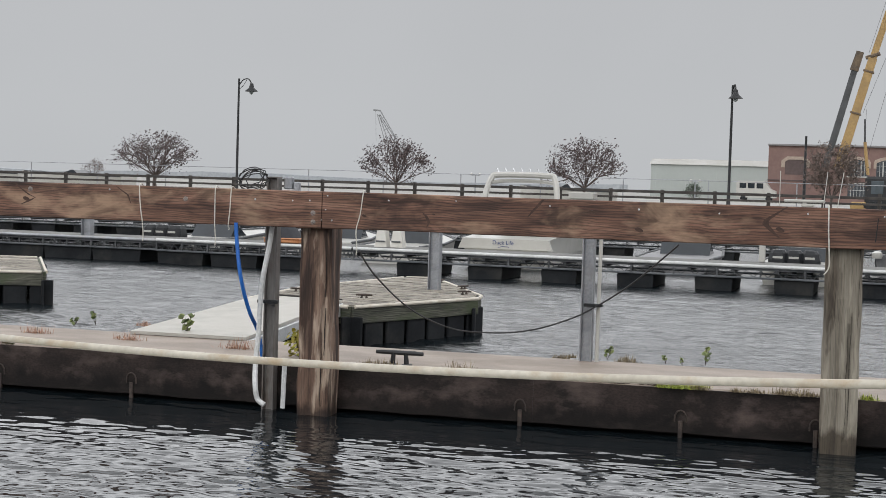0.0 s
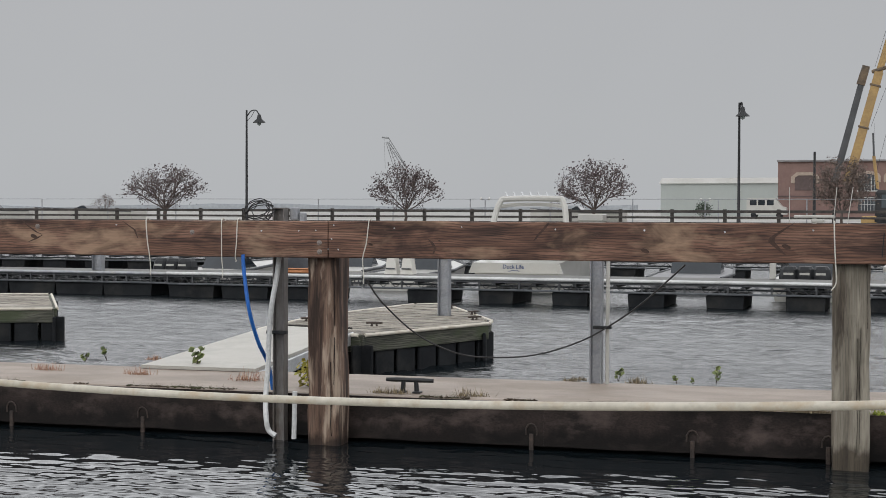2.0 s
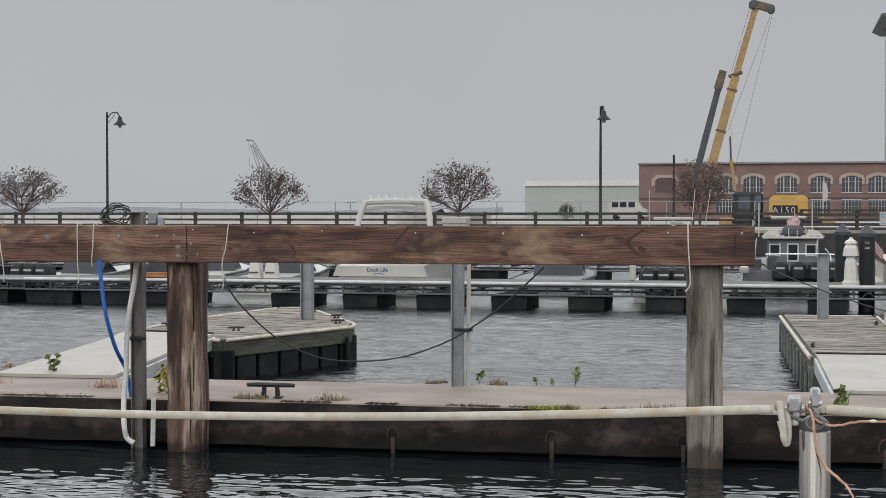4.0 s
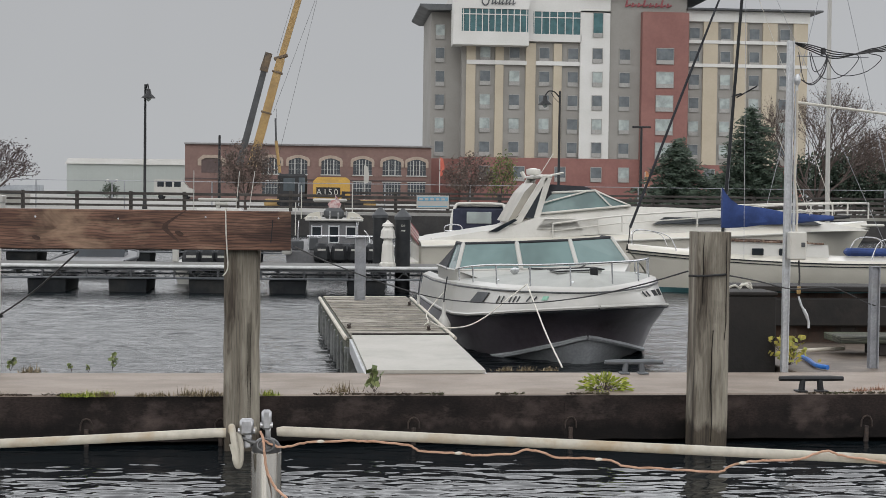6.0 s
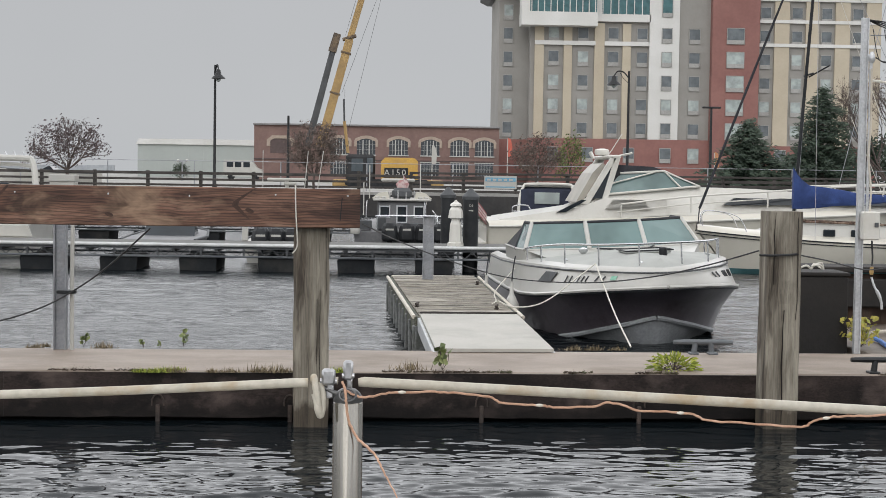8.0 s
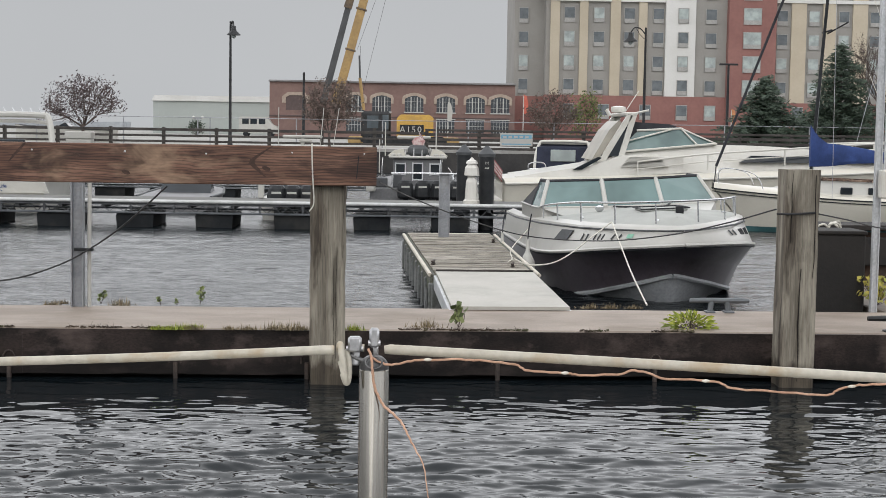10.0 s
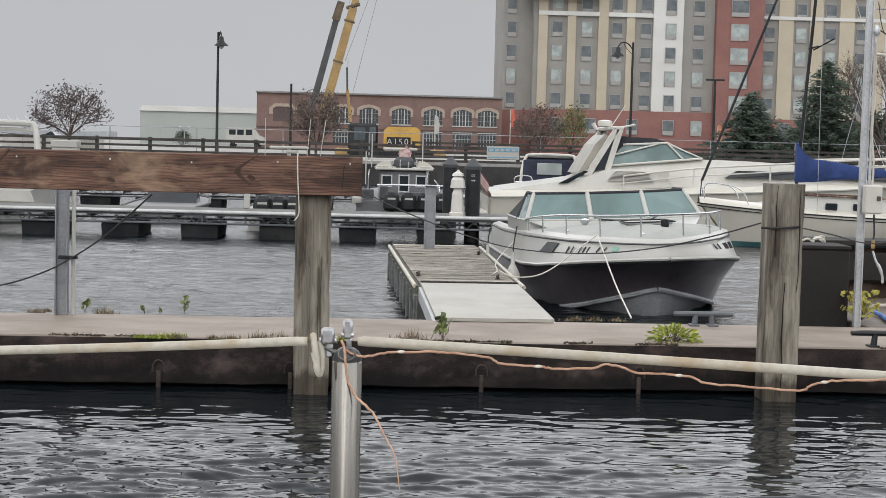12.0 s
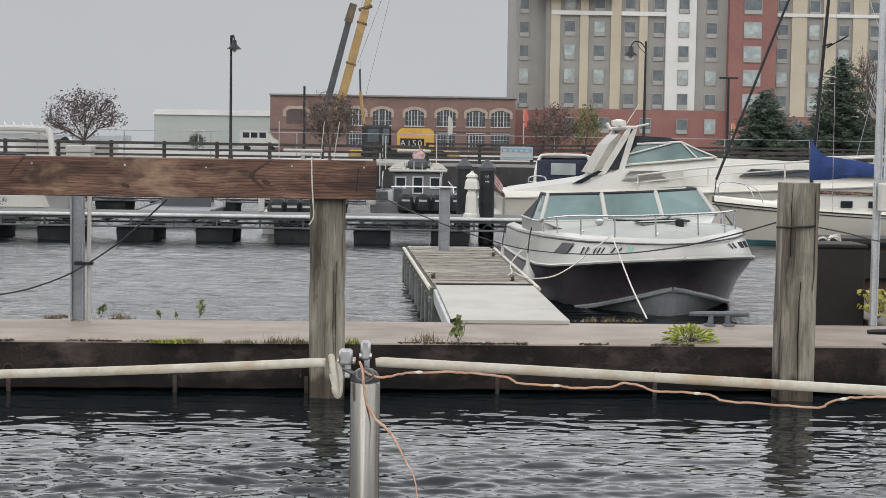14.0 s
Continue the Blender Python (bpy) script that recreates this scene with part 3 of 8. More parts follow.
for (bx, by, bz), r in BOLT_PLACES:
    s = Shape()
    s.turned([(0.0085 * r, -0.004), (0.0095 * r, 0.002), (0.006 * r, 0.0035), (0.0055 * r, 0.008), (0.0015, 0.009)] if r < 1.2 else [(0.02, -0.004), (0.021, 0.003), (0.013, 0.004), (0.0125, 0.002), (0.0085, 0.002), (0.008, 0.011), (0.001, 0.012)], n=14)
    ob = part("bolt", s, M_WASHER if r > 1.2 else M_ALU, rail, "rusty grey washer and bolt head" if r > 1.2 else "")
    ob.matrix_basis = pose(bx, -0.002, bz - 1.5, 90, 0, 0)
s = Shape()
s.box((-0.365, -0.001, 0.14), (0.007, 0.004, 0.17), ry=0.08)
part("split", s, M_BLACK, rail, "dark split in the plank")
whorl = Shape()
line = [(-0.986, 11.047, 1.788), (-1.062, 11.044, 1.738), (-1.134, 11.042, 1.687), (-1.142, 11.041, 1.654), (-1.099, 11.043, 1.612), (-1.04, 11.045, 1.558)]
wide = (0.006, 0.013, 0.02, 0.024, 0.018, 0.007)
whorl.prism([(p[0] - w, p[2] - 1.5) for p, w in zip(line, wide)] + [(p[0] + w, p[2] - 1.5) for p, w in reversed(list(zip(line, wide)))], -0.0015, 0.001)
part("knot", whorl, M_KNOT, rail, "dark branching knot in the grain")
for line, wide in (
    ([(-7.267, 10.829, 1.789), (-7.202, 10.831, 1.735), (-7.126, 10.834, 1.686), (-7.073, 10.836, 1.664)], (0.004, 0.008, 0.012, 0.003)),
    ([(-7.198, 10.832, 1.603), (-7.145, 10.833, 1.624), (-7.104, 10.835, 1.644), (-7.062, 10.836, 1.665)], (0.005, 0.016, 0.013, 0.003)),
    ([(-6.333, 10.862, 1.781), (-6.281, 10.864, 1.746), (-6.224, 10.866, 1.711), (-6.196, 10.867, 1.643)], (0.004, 0.008, 0.009, 0.003)),
    ([(-2.785, 10.985, 1.781), (-2.823, 10.984, 1.733), (-2.857, 10.983, 1.697), (-2.9, 10.981, 1.644)], (0.01, 0.013, 0.012, 0.005)),
    ([(-3.727, 10.953, 1.653), (-3.697, 10.954, 1.624), (-3.673, 10.955, 1.581), (-3.689, 10.954, 1.537)], (0.006, 0.013, 0.012, 0.004)),
):
    s = Shape()
    s.prism([(p[0] - w, p[2] - 1.5) for p, w in zip(line, wide)] + [(p[0] + w, p[2] - 1.5) for p, w in reversed(list(zip(line, wide)))], -0.0015, 0.001)
    part("knot", s, M_KNOT, rail, "dark knot and split in the grain")
for kx, kz, kw in ((-7.15, 0.15, 0.05), (-4.198, 0.11, 0.03), (-3.637, 0.14, 0.02), (-2.413, 0.2, 0.04), (-2.056, 0.08, 0.05), (-1.036, 0.12, 0.05)):
    s = Shape()
    s.turned([(kw * 0.5, -0.003), (kw * 0.45, 0.0012), (0.002, 0.0015)], n=12)
    ob = part("knot", s, M_KNOT, rail, "dark wood knot")
    ob.matrix_basis = pose(kx, -0.001, kz, 90, 20, 0) @ Matrix.Diagonal((1.4, 0.7, 1, 1))


# ---- galvanised posts on the dock ----
def h_post(at, width, height, name="steel_post", label="galvanised steel post on the dock edge", foot=0.0, material=None):
    s = Shape()
    t = 0.012
    for sx in (-1, 1):
        s.box((sx * (width / 2 - t / 2), 0, height / 2 - foot / 2), (t, width * 0.9, height + foot), ch=0.002)
    s.box((0, 0, height / 2 - foot / 2), (width - 2 * t, t, height + foot))
    s.box((0, 0, height + 0.004), (width * 1.02, width * 0.95, 0.008))
    p = thing(name, at, label, "post", "steel posts")
    part("column", s, material or M_GALV, p)
    return p


p = h_post(along(-2.77, 12.78, DOCK_Z), 0.105, 1.2)
s = Shape()
s.tube([(0.1, -0.03, 0.0), (0.1, -0.03, 0.5), (0.105, -0.03, 1.1)], 0.017, 8)
part("conduit", s, M_GEL, p, "white plastic conduit")
s = Shape()
s.box((0.06, -0.05, 0.49), (0.16, 0.06, 0.025), ch=0.004)
part("clamp", s, M_BLACK, p, "black pipe clamp")
p = h_post(along(-5.07, 11.36, DOCK_Z), 0.1, 1.5, foot=0.9, material=M_OLDSTEEL, label="tall galvanised steel post rising above the plank rail")
s = Shape()
s.box((0, -0.075, 0.5), (0.17, 0.05, 0.028), ch=0.004)
part("clamp", s, M_BLACK, p, "black pipe clamp")
s = Shape()
s.box((0.12, 0.02, 1.46), (0.07, 0.06, 0.1), ch=0.008)
s.box((0.19, 0.02, 1.43), (0.05, 0.05, 0.08), ch=0.008)
part("bracket", s, M_GALV, p, "galvanised bracket")


# ---- floating finger docks ----
def clip(poly, a, b, c):
    """The part of a convex outline where a x + b y <= c."""
    out = []
    for i, p in enumerate(poly):
        q = poly[(i + 1) % len(poly)]
        dp, dq = a * p[0] + b * p[1] - c, a * q[0] + b * q[1] - c
        if dp <= 0:
            out.append(p)
        if dp * dq < 0:
            t = dp / (dp - dq)
            out.append((p[0] + t * (q[0] - p[0]), p[1] + t * (q[1] - p[1])))
    return out


M_STRUT = surface("grey_strut", (0.11, 0.115, 0.115), (0.2, 0.205, 0.2), 4, 40, 0.7, 0.1, 0.2, stain=(0.06, 0.065, 0.05), stain_scale=3)


def finger_dock(outline, z, run, label, pitch=0.145, drop=0.2, skirt=False):
    """A floating dock: deck planks across, timber edge with a bumper, struts and floats below."""
    d = thing("finger_dock", (0, 0, 0), label, "floating dock", "finger docks")
    ax, ay = math.cos(radians(run)), math.sin(radians(run))
    lo, hi = min(ax * x + ay * y for x, y in outline), max(ax * x + ay * y for x, y in outline)
    k, r = lo, random.Random(5)
    while k < hi:
        strip = clip(clip(outline, -ax, -ay, -k - 0.004), ax, ay, k + pitch - 0.004)
        if len(strip) >= 3:
            s = Shape()
            lift = r.uniform(-0.004, 0.004)
            s.prism(strip, z - 0.035, z + lift, "XY")
            part("deck_plank", s, M_PLANK, d)
        k += pitch
    n = len(outline)
    cx, cy = sum(p[0] for p in outline) / n, sum(p[1] for p in outline) / n
    for i in range(n):
        p, q = Vector((*outline[i], 0)), Vector((*outline[(i + 1) % n], 0))
        e = (q - p).normalized()
        nrm = Vector((e.y, -e.x, 0))
        if nrm.dot(Vector((cx, cy, 0)) - p) > 0:
            nrm = -nrm
        mid, ln, rz = (p + q) / 2, (q - p).length, math.atan2(e.y, e.x)
        s = Shape()
        s.box((0, 0, 0), (ln + 0.04, 0.05, drop), ch=0.006)
        ob = part("edge_board", s, M_ALGAE, d, "green-stained timber edge board")
        ob.matrix_basis = Matrix.Translation(mid + nrm * 0.03 + Vector((0, 0, z - drop / 2 - 0.01))) @ Matrix.Rotation(rz, 4, "Z")
        s = Shape()
        s.rod((-ln / 2, 0, 0), (ln / 2, 0, 0), 0.022, n=8)
        ob = part("bumper", s, M_PVC, d, "pale rubber bumper strip", True)
        ob.matrix_basis = Matrix.Translation(mid + nrm * 0.06 + Vector((0, 0, z - 0.015))) @ Matrix.Rotation(rz, 4, "Z")
        m = max(2, int(ln / (0.34 if skirt else 0.6)))
        for j in range(m + 1):
            c = p.lerp(q, j / m) + nrm * (0.01 if skirt else 0.055)
            s = Shape()
            s.box((c.x, c.y, z / 2 - 0.2), (0.325 if skirt else 0.1, 0.04, z - drop + 0.35 if skirt else z + 0.2), rz=rz, ch=0.01)
            part("skirt_board" if skirt else "strut", s, M_FLOAT if skirt else M_STRUT, d)
    inner = [(cx + (x - cx) * 0.86, cy + (y - cy) * 0.86) for x, y in outline]
    s = Shape()
    s.prism(inner, -0.3, z - drop - 0.02, "XY")
    part("float", s, M_FLOAT, d, "black flotation tank")
    return d


M_CHORD = surface("dull_chord", (0.1, 0.11, 0.12), (0.16, 0.17, 0.18), 2, 20, 0.6, 0.3, 0.1)


def deck_cleat(at, size=0.3, label="small iron cleat on the deck planks", material=None, tall=0.33):
    """A horn cleat on two legs."""
    s = Shape()
    h, z = size / 2, tall * size
    s.tube([(-h, 0, z), (-0.6 * h, 0, z * 1.02), (0.6 * h, 0, z * 1.02), (h, 0, z)], [0.024 * size + 0.006, 0.032 * size + 0.006, 0.032 * size + 0.006, 0.024 * size + 0.006], 8)
    for sx in (-1, 1):
        s.rod((sx * 0.15 * size, 0, 0.01), (sx * 0.13 * size, 0, z), 0.045 * size + 0.004, 0.035 * size + 0.004, 8)
        s.box((sx * 0.16 * size, 0, 0.008), (0.16 * size, 0.2 * size, 0.016), ch=0.004)
    return solid("mooring_cleat", s, material or M_IRON, label, "cleat", at=at, group="mooring cleats", smooth=True)


R_OUT = [(0.31, 15.2), (1.31, 15.27), (1.2, 21.2), (0.03, 21.1)]
L_OUT = [(-7.5, 16.12), (-6.15, 15.85), (-5.32, 18.0), (-5.4, 18.4), (-6.95, 21.35), (-7.3, 21.2), (-7.72, 18.4)]
FINGER_Z = 0.47
finger_dock(R_OUT, FINGER_Z, 91.5, "narrow grey-planked floating finger dock beside the moored cabin cruiser")
finger_dock(L_OUT, FINGER_Z, 70, "wide grey-planked floating dock with a slanting end and pale bumpers", skirt=True)
finger_dock([(-14.97, 17.28), (-11.87, 18.56), (-13.91, 21.62), (-16.57, 20.38)], FINGER_Z, 110, "floating dock corner with a green-stained timber edge", skirt=True)
h_post((0.52, 20.5, FINGER_Z), 0.15, 0.86, label="square galvanised steel post through the finger dock")
h_post((-6.15, 18.95, FINGER_Z), 0.15, 0.78, label="square galvanised steel post through the wide floating dock")
for x, y, rz in ((-6.4, 16.95, 20), (-7.45, 17.4, 10), (-5.85, 19.3, 60), (-5.55, 18.35, 50), (-6.5, 20.3, 60), (0.3, 16.2, 80), (1.15, 16.0, 80), (1.15, 19.6, 80)):
    deck_cleat((x, y, FINGER_Z, 0, 0, rz), 0.2, tall=0.2)
deck_cleat(along(-4.07, 11.66, DOCK_Z), 0.4, "long dark iron mooring cleat on the concrete dock", M_LAMP, 0.26)
deck_cleat(along(3.92, 11.54, DOCK_Z), 0.53, "long dark iron mooring cleat beside the timber post", M_LAMP, 0.2)
deck_cleat(along(2.72, 12.74, DOCK_Z), 0.52, "grey iron mooring cleat at the dock's water side", M_CHORD, 0.2)


def ramp(low, high, z0, z1, label):
    """A sheet-covered gangway: low and high are its edge points on the dock and on the float."""
    r = thing("gangway", (0, 0, 0), label, "gangway", "gangways")
    (a, b), (c, d) = low, high
    t = 0.03
    s = Shape()
    pts = [(*a, z0), (*b, z0), (*d, z1), (*c, z1)]
    s.add(pts + [(x, y, z - t) for x, y, z in pts], [(0, 1, 2, 3), (7, 6, 5, 4), (0, 4, 5, 1), (1, 5, 6, 2), (2, 6, 7, 3), (3, 7, 4, 0)])
    part("cover_sheet", s, M_PANEL, r, "off-white cover sheet")
    part("end_strip", Shape().rod((*c, z1 + 0.004), (*d, z1 + 0.004), 0.014, n=6), M_OLDBOX, r, "dark strip at the gangway's foot")
    for p, q in ((a, c), (b, d)):
        p, q = Vector((*p, z0)), Vector((*q, z1))
        mid, e = (p + q) / 2, (q - p)
        s = Shape()
        s.box((0, 0, -0.105), (e.length - 0.02, 0.05, 0.14), ch=0.006)
        ob = part("side_beam", s, M_ALU, r, "grey aluminium side beam")
        ob.matrix_basis = Matrix.Translation(mid) @ e.to_track_quat("X", "Z").to_matrix().to_4x4()
    return r


ramp(((0.40, 12.75), (1.42, 12.80)), ((0.31, 15.22), (1.31, 15.28)), 0.42, 0.49, "off-white covered gangway down to the narrow finger dock")
ramp(((-7.05, 12.45), (-5.9, 12.5)), ((-7.4, 16.15), (-6.3, 15.95)), 0.42, 0.515, "off-white covered gangway to the wide floating dock")


# ---- the long aluminium truss dock ----
M_DECKGREY = surface("dock_deck", (0.1, 0.1, 0.095), (0.15, 0.15, 0.14), 1.5, 20, 0.85, bump=0.2)

def truss_dock(x0, x1, y, depth, z, label, bay=0.82, float_pitch=1.64, first=0.0, float_len=0.84, dark=False):
    d = thing("truss_dock", (0, y, 0), label, "floating dock", "long docks")
    s = Shape()
    s.box(((x0 + x1) / 2, depth / 2, z - 0.03), (x1 - x0, depth, 0.05), ch=0.01)
    part("deck", s, M_DECKGREY, d, "grey deck")
    s = Shape()
    s.rod((x0, 0, z - 0.02), (x1, 0, z - 0.02), 0.036, n=10)
    part("edge_tube", s, M_GALV if dark else M_TUBE, d, "round edge tube", True)
    # dark strip added under the deck edge for the shade behind the web
    s = Shape()
    s.box(((x0 + x1) / 2, 0.05, z - 0.07), (x1 - x0, 0.06, 0.05))
    part("edge_shade", s, M_CRANEGREY, d, "dark strip standing in for shade under the deck edge")
    for yy in (0.02, depth - 0.02):
        s = Shape()
        s.rod((x0, yy, 0.28), (x1, yy, 0.28), 0.022, n=6)
        part("bottom_chord", s, M_CHORD, d)
    web = Shape()
    x, k = x0, 0
    while x < x1 - 0.1:
        xe = min(x + bay, x1)
        s = Shape()
        s.box((x, 0.02, z / 2 + 0.115), (0.035, 0.035, z - 0.3))
        part("web_post", s, M_CRANEGREY, d)
        for j in range(3):
            xa, xb = x + (xe - x) * j / 3, x + (xe - x) * (j + 1) / 3
            xm = (xa + xb) / 2
            web.rod((xa, 0.04, z - 0.1), (xm, 0.04, 0.29), 0.01, n=4)
            web.rod((xm, 0.04, 0.29), (xb, 0.04, z - 0.1), 0.011, n=4)
        # dark crosspiece added to deepen that shade
        s = Shape()
        s.box((x + 0.3, depth / 2, z - 0.1), (0.06, depth - 0.1, 0.1))
        part("shade_joist", s, M_CRANEGREY, d)
        x += bay
        k += 1
    tagged(part("web_bar", web, M_CRANEGREY, d), kind="stuff")
    x = x0 + first
    while x < x1 - 0.9:
        s = Shape()
        t = float_len * 0.06
        s.prism([(x + t, -0.25), (x + float_len - t, -0.25), (x + float_len, 0.22), (x + float_len - 0.02, 0.26), (x + 0.02, 0.26), (x, 0.22)], 0.06, depth - 0.1)
        part("float", s, M_FLOAT, d, "black float")
        x += float_pitch
    return d


truss_dock(-11.0, 3.9, 28.7, 1.7, 0.52, "long aluminium truss dock on black floats", float_pitch=1.51, first=0.92, float_len=0.72)
truss_dock(-15.5, -11.05, 28.7, 1.7, 0.52, "aluminium truss dock on close-set black floats", 0.6, 1.25, float_len=1.08)
truss_dock(-40.0, -15.6, 28.9, 1.7, 0.5, "dark aluminium truss dock on close-set black floats", 0.6, 1.2, float_len=1.19, dark=True)
truss_dock(-40.0, 2.2, 41.0, 1.6, 0.52, "second aluminium dock farther across the basin", 1.2, 1.5)


# ---- promenade: guard rail, lamps, trees ----
guard = thing("guard_rail", (0, WALL_Y + 0.25, QUAY_Z), "long dark timber guard rail along the promenade", "railing")
s = Shape()
s.box((0, 0, 0.42), (0.16, 0.14, 0.85), ch=0.015)
POST_MESH = s.mesh("post", M_RAILWOOD)
x = -62.0
k = 0
while x < 34:
    ob = new("post", POST_MESH)
    ob.parent = guard
    ob.location = (x, 0.09, 0)
    ob.scale.z = 1.0 if x < -3 else 1.13
    if k % 2 == 0:
        for z, h in ((0.74, 0.13), (0.46, 0.1), (0.2, 0.1)) if x < -3 else ((0.9, 0.1), (0.69, 0.14), (0.47, 0.13), (0.26, 0.13), (0.07, 0.12)):
            s = Shape()
            s.box((x + 2.42, 0, z), (4.8, 0.06, h), ch=0.01)
            part("rail_board", s, M_RAILWOOD, guard)
    x += 2.42
    k += 1
wires = thing("wire_fence", (0, WALL_Y + 4.5, QUAY_Z), "thin grey wire fence behind the promenade", "fence")
for i in range(24):
    s = Shape()
    s.rod((-60 + i * 4.2, 0, 0), (-60 + i * 4.2, 0, 1.35), 0.03, n=6)
    part("post", s, M_GALV, wires)
s = Shape()
s.rod((-60, 0, 1.34), (37, 0, 1.34), 0.018, n=5)
part("top_wire", s, M_GALV, wires)


def street_lamp(x, y, height, arm, turn, label):
    """An iron lamp post with a crook and a bell-shaped shade."""
    lamp = thing("street_lamp", (x, y, QUAY_Z, 0, 0, turn), label, "street lamp", "promenade lamps")
    s = Shape()
    s.turned([(0.13, 0), (0.13, 0.1), (0.1, 0.16), (0.085, 0.7), (0.07, 0.8), (0.062, height * 0.6), (0.05, height)], n=10)
    part("pole", s, M_LAMP, lamp, smooth=True)
    s = Shape()
    s.tube(curve_through([(0, 0, height - 0.35), (arm * 0.35, 0, height - 0.06), (arm * 0.75, 0, height - 0.02), (arm, 0, height - 0.25)]), 0.032, 6)
    s.tube([(0, 0, height - 0.6), (arm * 0.4, 0, height - 0.32), (arm * 0.62, 0, height - 0.05)], 0.015, 5)
    part("arm", s, M_LAMP, lamp, smooth=True)
    s = Shape()
    s.turned([(0.34, -0.62), (0.32, -0.58), (0.14, -0.42), (0.11, -0.3), (0.09, -0.2), (0.02, -0.16)], (arm, 0, height - 0.05), 14)
    part("shade", s, M_LAMP, lamp, "black bell-shaped shade", True)
    s = Shape()
    s.turned([(0.02, -0.78), (0.1, -0.72), (0.12, -0.62), (0.1, -0.6)], (arm, 0, height - 0.05), 10)
    part("globe", s, M_CURTAIN, lamp, "frosted glass globe", True)
    return lamp


street_lamp(-34.05, 72, 6.0, 0.68, 10, "tall black iron promenade lamp with a bell shade")
street_lamp(-8.45, 72, 5.9, 0.42, -62, "tall black iron promenade lamp with a bell shade")
street_lamp(11.36, 72, 5.95, 0.72, 176, "tall black iron promenade lamp with a bell shade")


def thin_pole(x, y, height, label, head=True):
    p = thing("light_pole", (x, y, QUAY_Z), label, "light pole", "thin poles")
    s = Shape()
    s.rod((0, 0, 0), (0, 0, height), 0.09, 0.06, 8)
    part("pole", s, M_LAMP, p)
    if head:
        s = Shape()
        s.box((0.25, 0, height), (0.5, 0.2, 0.1), ch=0.02)
        s.box((-0.25, 0, height), (0.5, 0.2, 0.1), ch=0.02)
        part("lamp_head", s, M_LAMP, p, "flat black lamp head")
    return p


thin_pole(17.1, 80, 4.65, "slim dark car park light pole")
thin_pole(-5.5, 80, 3.85, "slim dark light pole", False)


def twin_lamp(foot, height, label="far lamp post with twin white globes"):
    lamp = thing("lamp_post", foot, label, "lamp post", "far lamps")
    part("pole", Shape().rod((0, 0, 0), (0, 0, height), 0.06, 0.05, 8), M_GALV, lamp)
    part("arm", Shape().rod((-0.35, 0, height - 0.1), (0.35, 0, height - 0.1), 0.04, n=6), M_GALV, lamp)
    for sx in (-1, 1):
        part("globe", Shape().turned([(0.04, -0.03), (0.11, 0.04), (0.12, 0.12), (0.07, 0.2), (0.02, 0.22)], (sx * 0.38, 0, height - 0.1), 10), M_GEL, lamp, smooth=True)
    return lamp


for top in ((-37.79, 130, 3.07), (-31.62, 130, 3.18), (-18.03, 130, 3.02)):
    twin_lamp((top[0], top[1], QUAY_Z), top[2] - QUAY_Z - 0.2)


LEAF_R = random.Random(21)


def leaf_mat(name, c1, c2, c3):
    m, n, l, p = node_mat(name)
    g = n.new("ShaderNodeNewGeometry")
    col = ramp_node(n, l, g.outputs["Random Per Island"], [(0.0, c1), (0.5, c2), (1.0, c3)])
    l.new(col, p.inputs["Base Color"])
    p.inputs["Roughness"].default_value = 0.7
    return m


M_LEAF_RED = leaf_mat("russet_leaves", (0.045, 0.034, 0.037), (0.075, 0.054, 0.056), (0.115, 0.08, 0.078))
M_LEAF_DULL = leaf_mat("dull_autumn_leaves", (0.065, 0.047, 0.04), (0.115, 0.086, 0.07), (0.155, 0.112, 0.09))
M_LEAF_GREEN = leaf_mat("green_leaves", (0.05, 0.075, 0.02), (0.1, 0.14, 0.035), (0.16, 0.18, 0.05))
M_NEEDLE = leaf_mat("pine_needles", (0.018, 0.032, 0.022), (0.035, 0.058, 0.036), (0.06, 0.085, 0.055))
M_LEAF_YELLOW = leaf_mat("yellow_leaves", (0.22, 0.2, 0.03), (0.36, 0.3, 0.05), (0.3, 0.34, 0.07))
M_TWIG = surface("twigs", (0.06, 0.045, 0.04), (0.11, 0.085, 0.075), 4, 30, 0.9, bump=0.2)


def grow(r, s, tips, p, d, length, rad, level, spread):
    """One limb and those that fork from it."""
    q = p + d * length
    mid = (p + q) / 2 + Vector((r.uniform(-1, 1), r.uniform(-1, 1), r.uniform(-0.5, 0.5))) * length * 0.06
    s.tube([p, mid, q], [rad, rad * 0.85, rad * 0.66], 5 if level > 1 else 4)
    if level <= 2:
        tips.append((mid, d))
        tips.append((q, d))
    if level == 0:
        return
    for k in range(r.choice((2, 3, 3)) if level > 1 else 2):
        turn = Vector((r.gauss(0, 1), r.gauss(0, 1), r.gauss(0.05, 0.6))).normalized()
        nd = (d + turn * spread * r.uniform(0.7, 1.2)).normalized()
        grow(r, s, tips, q if k else mid.lerp(q, 0.7), nd, length * r.uniform(0.62, 0.85), rad * 0.62, level - 1, spread)


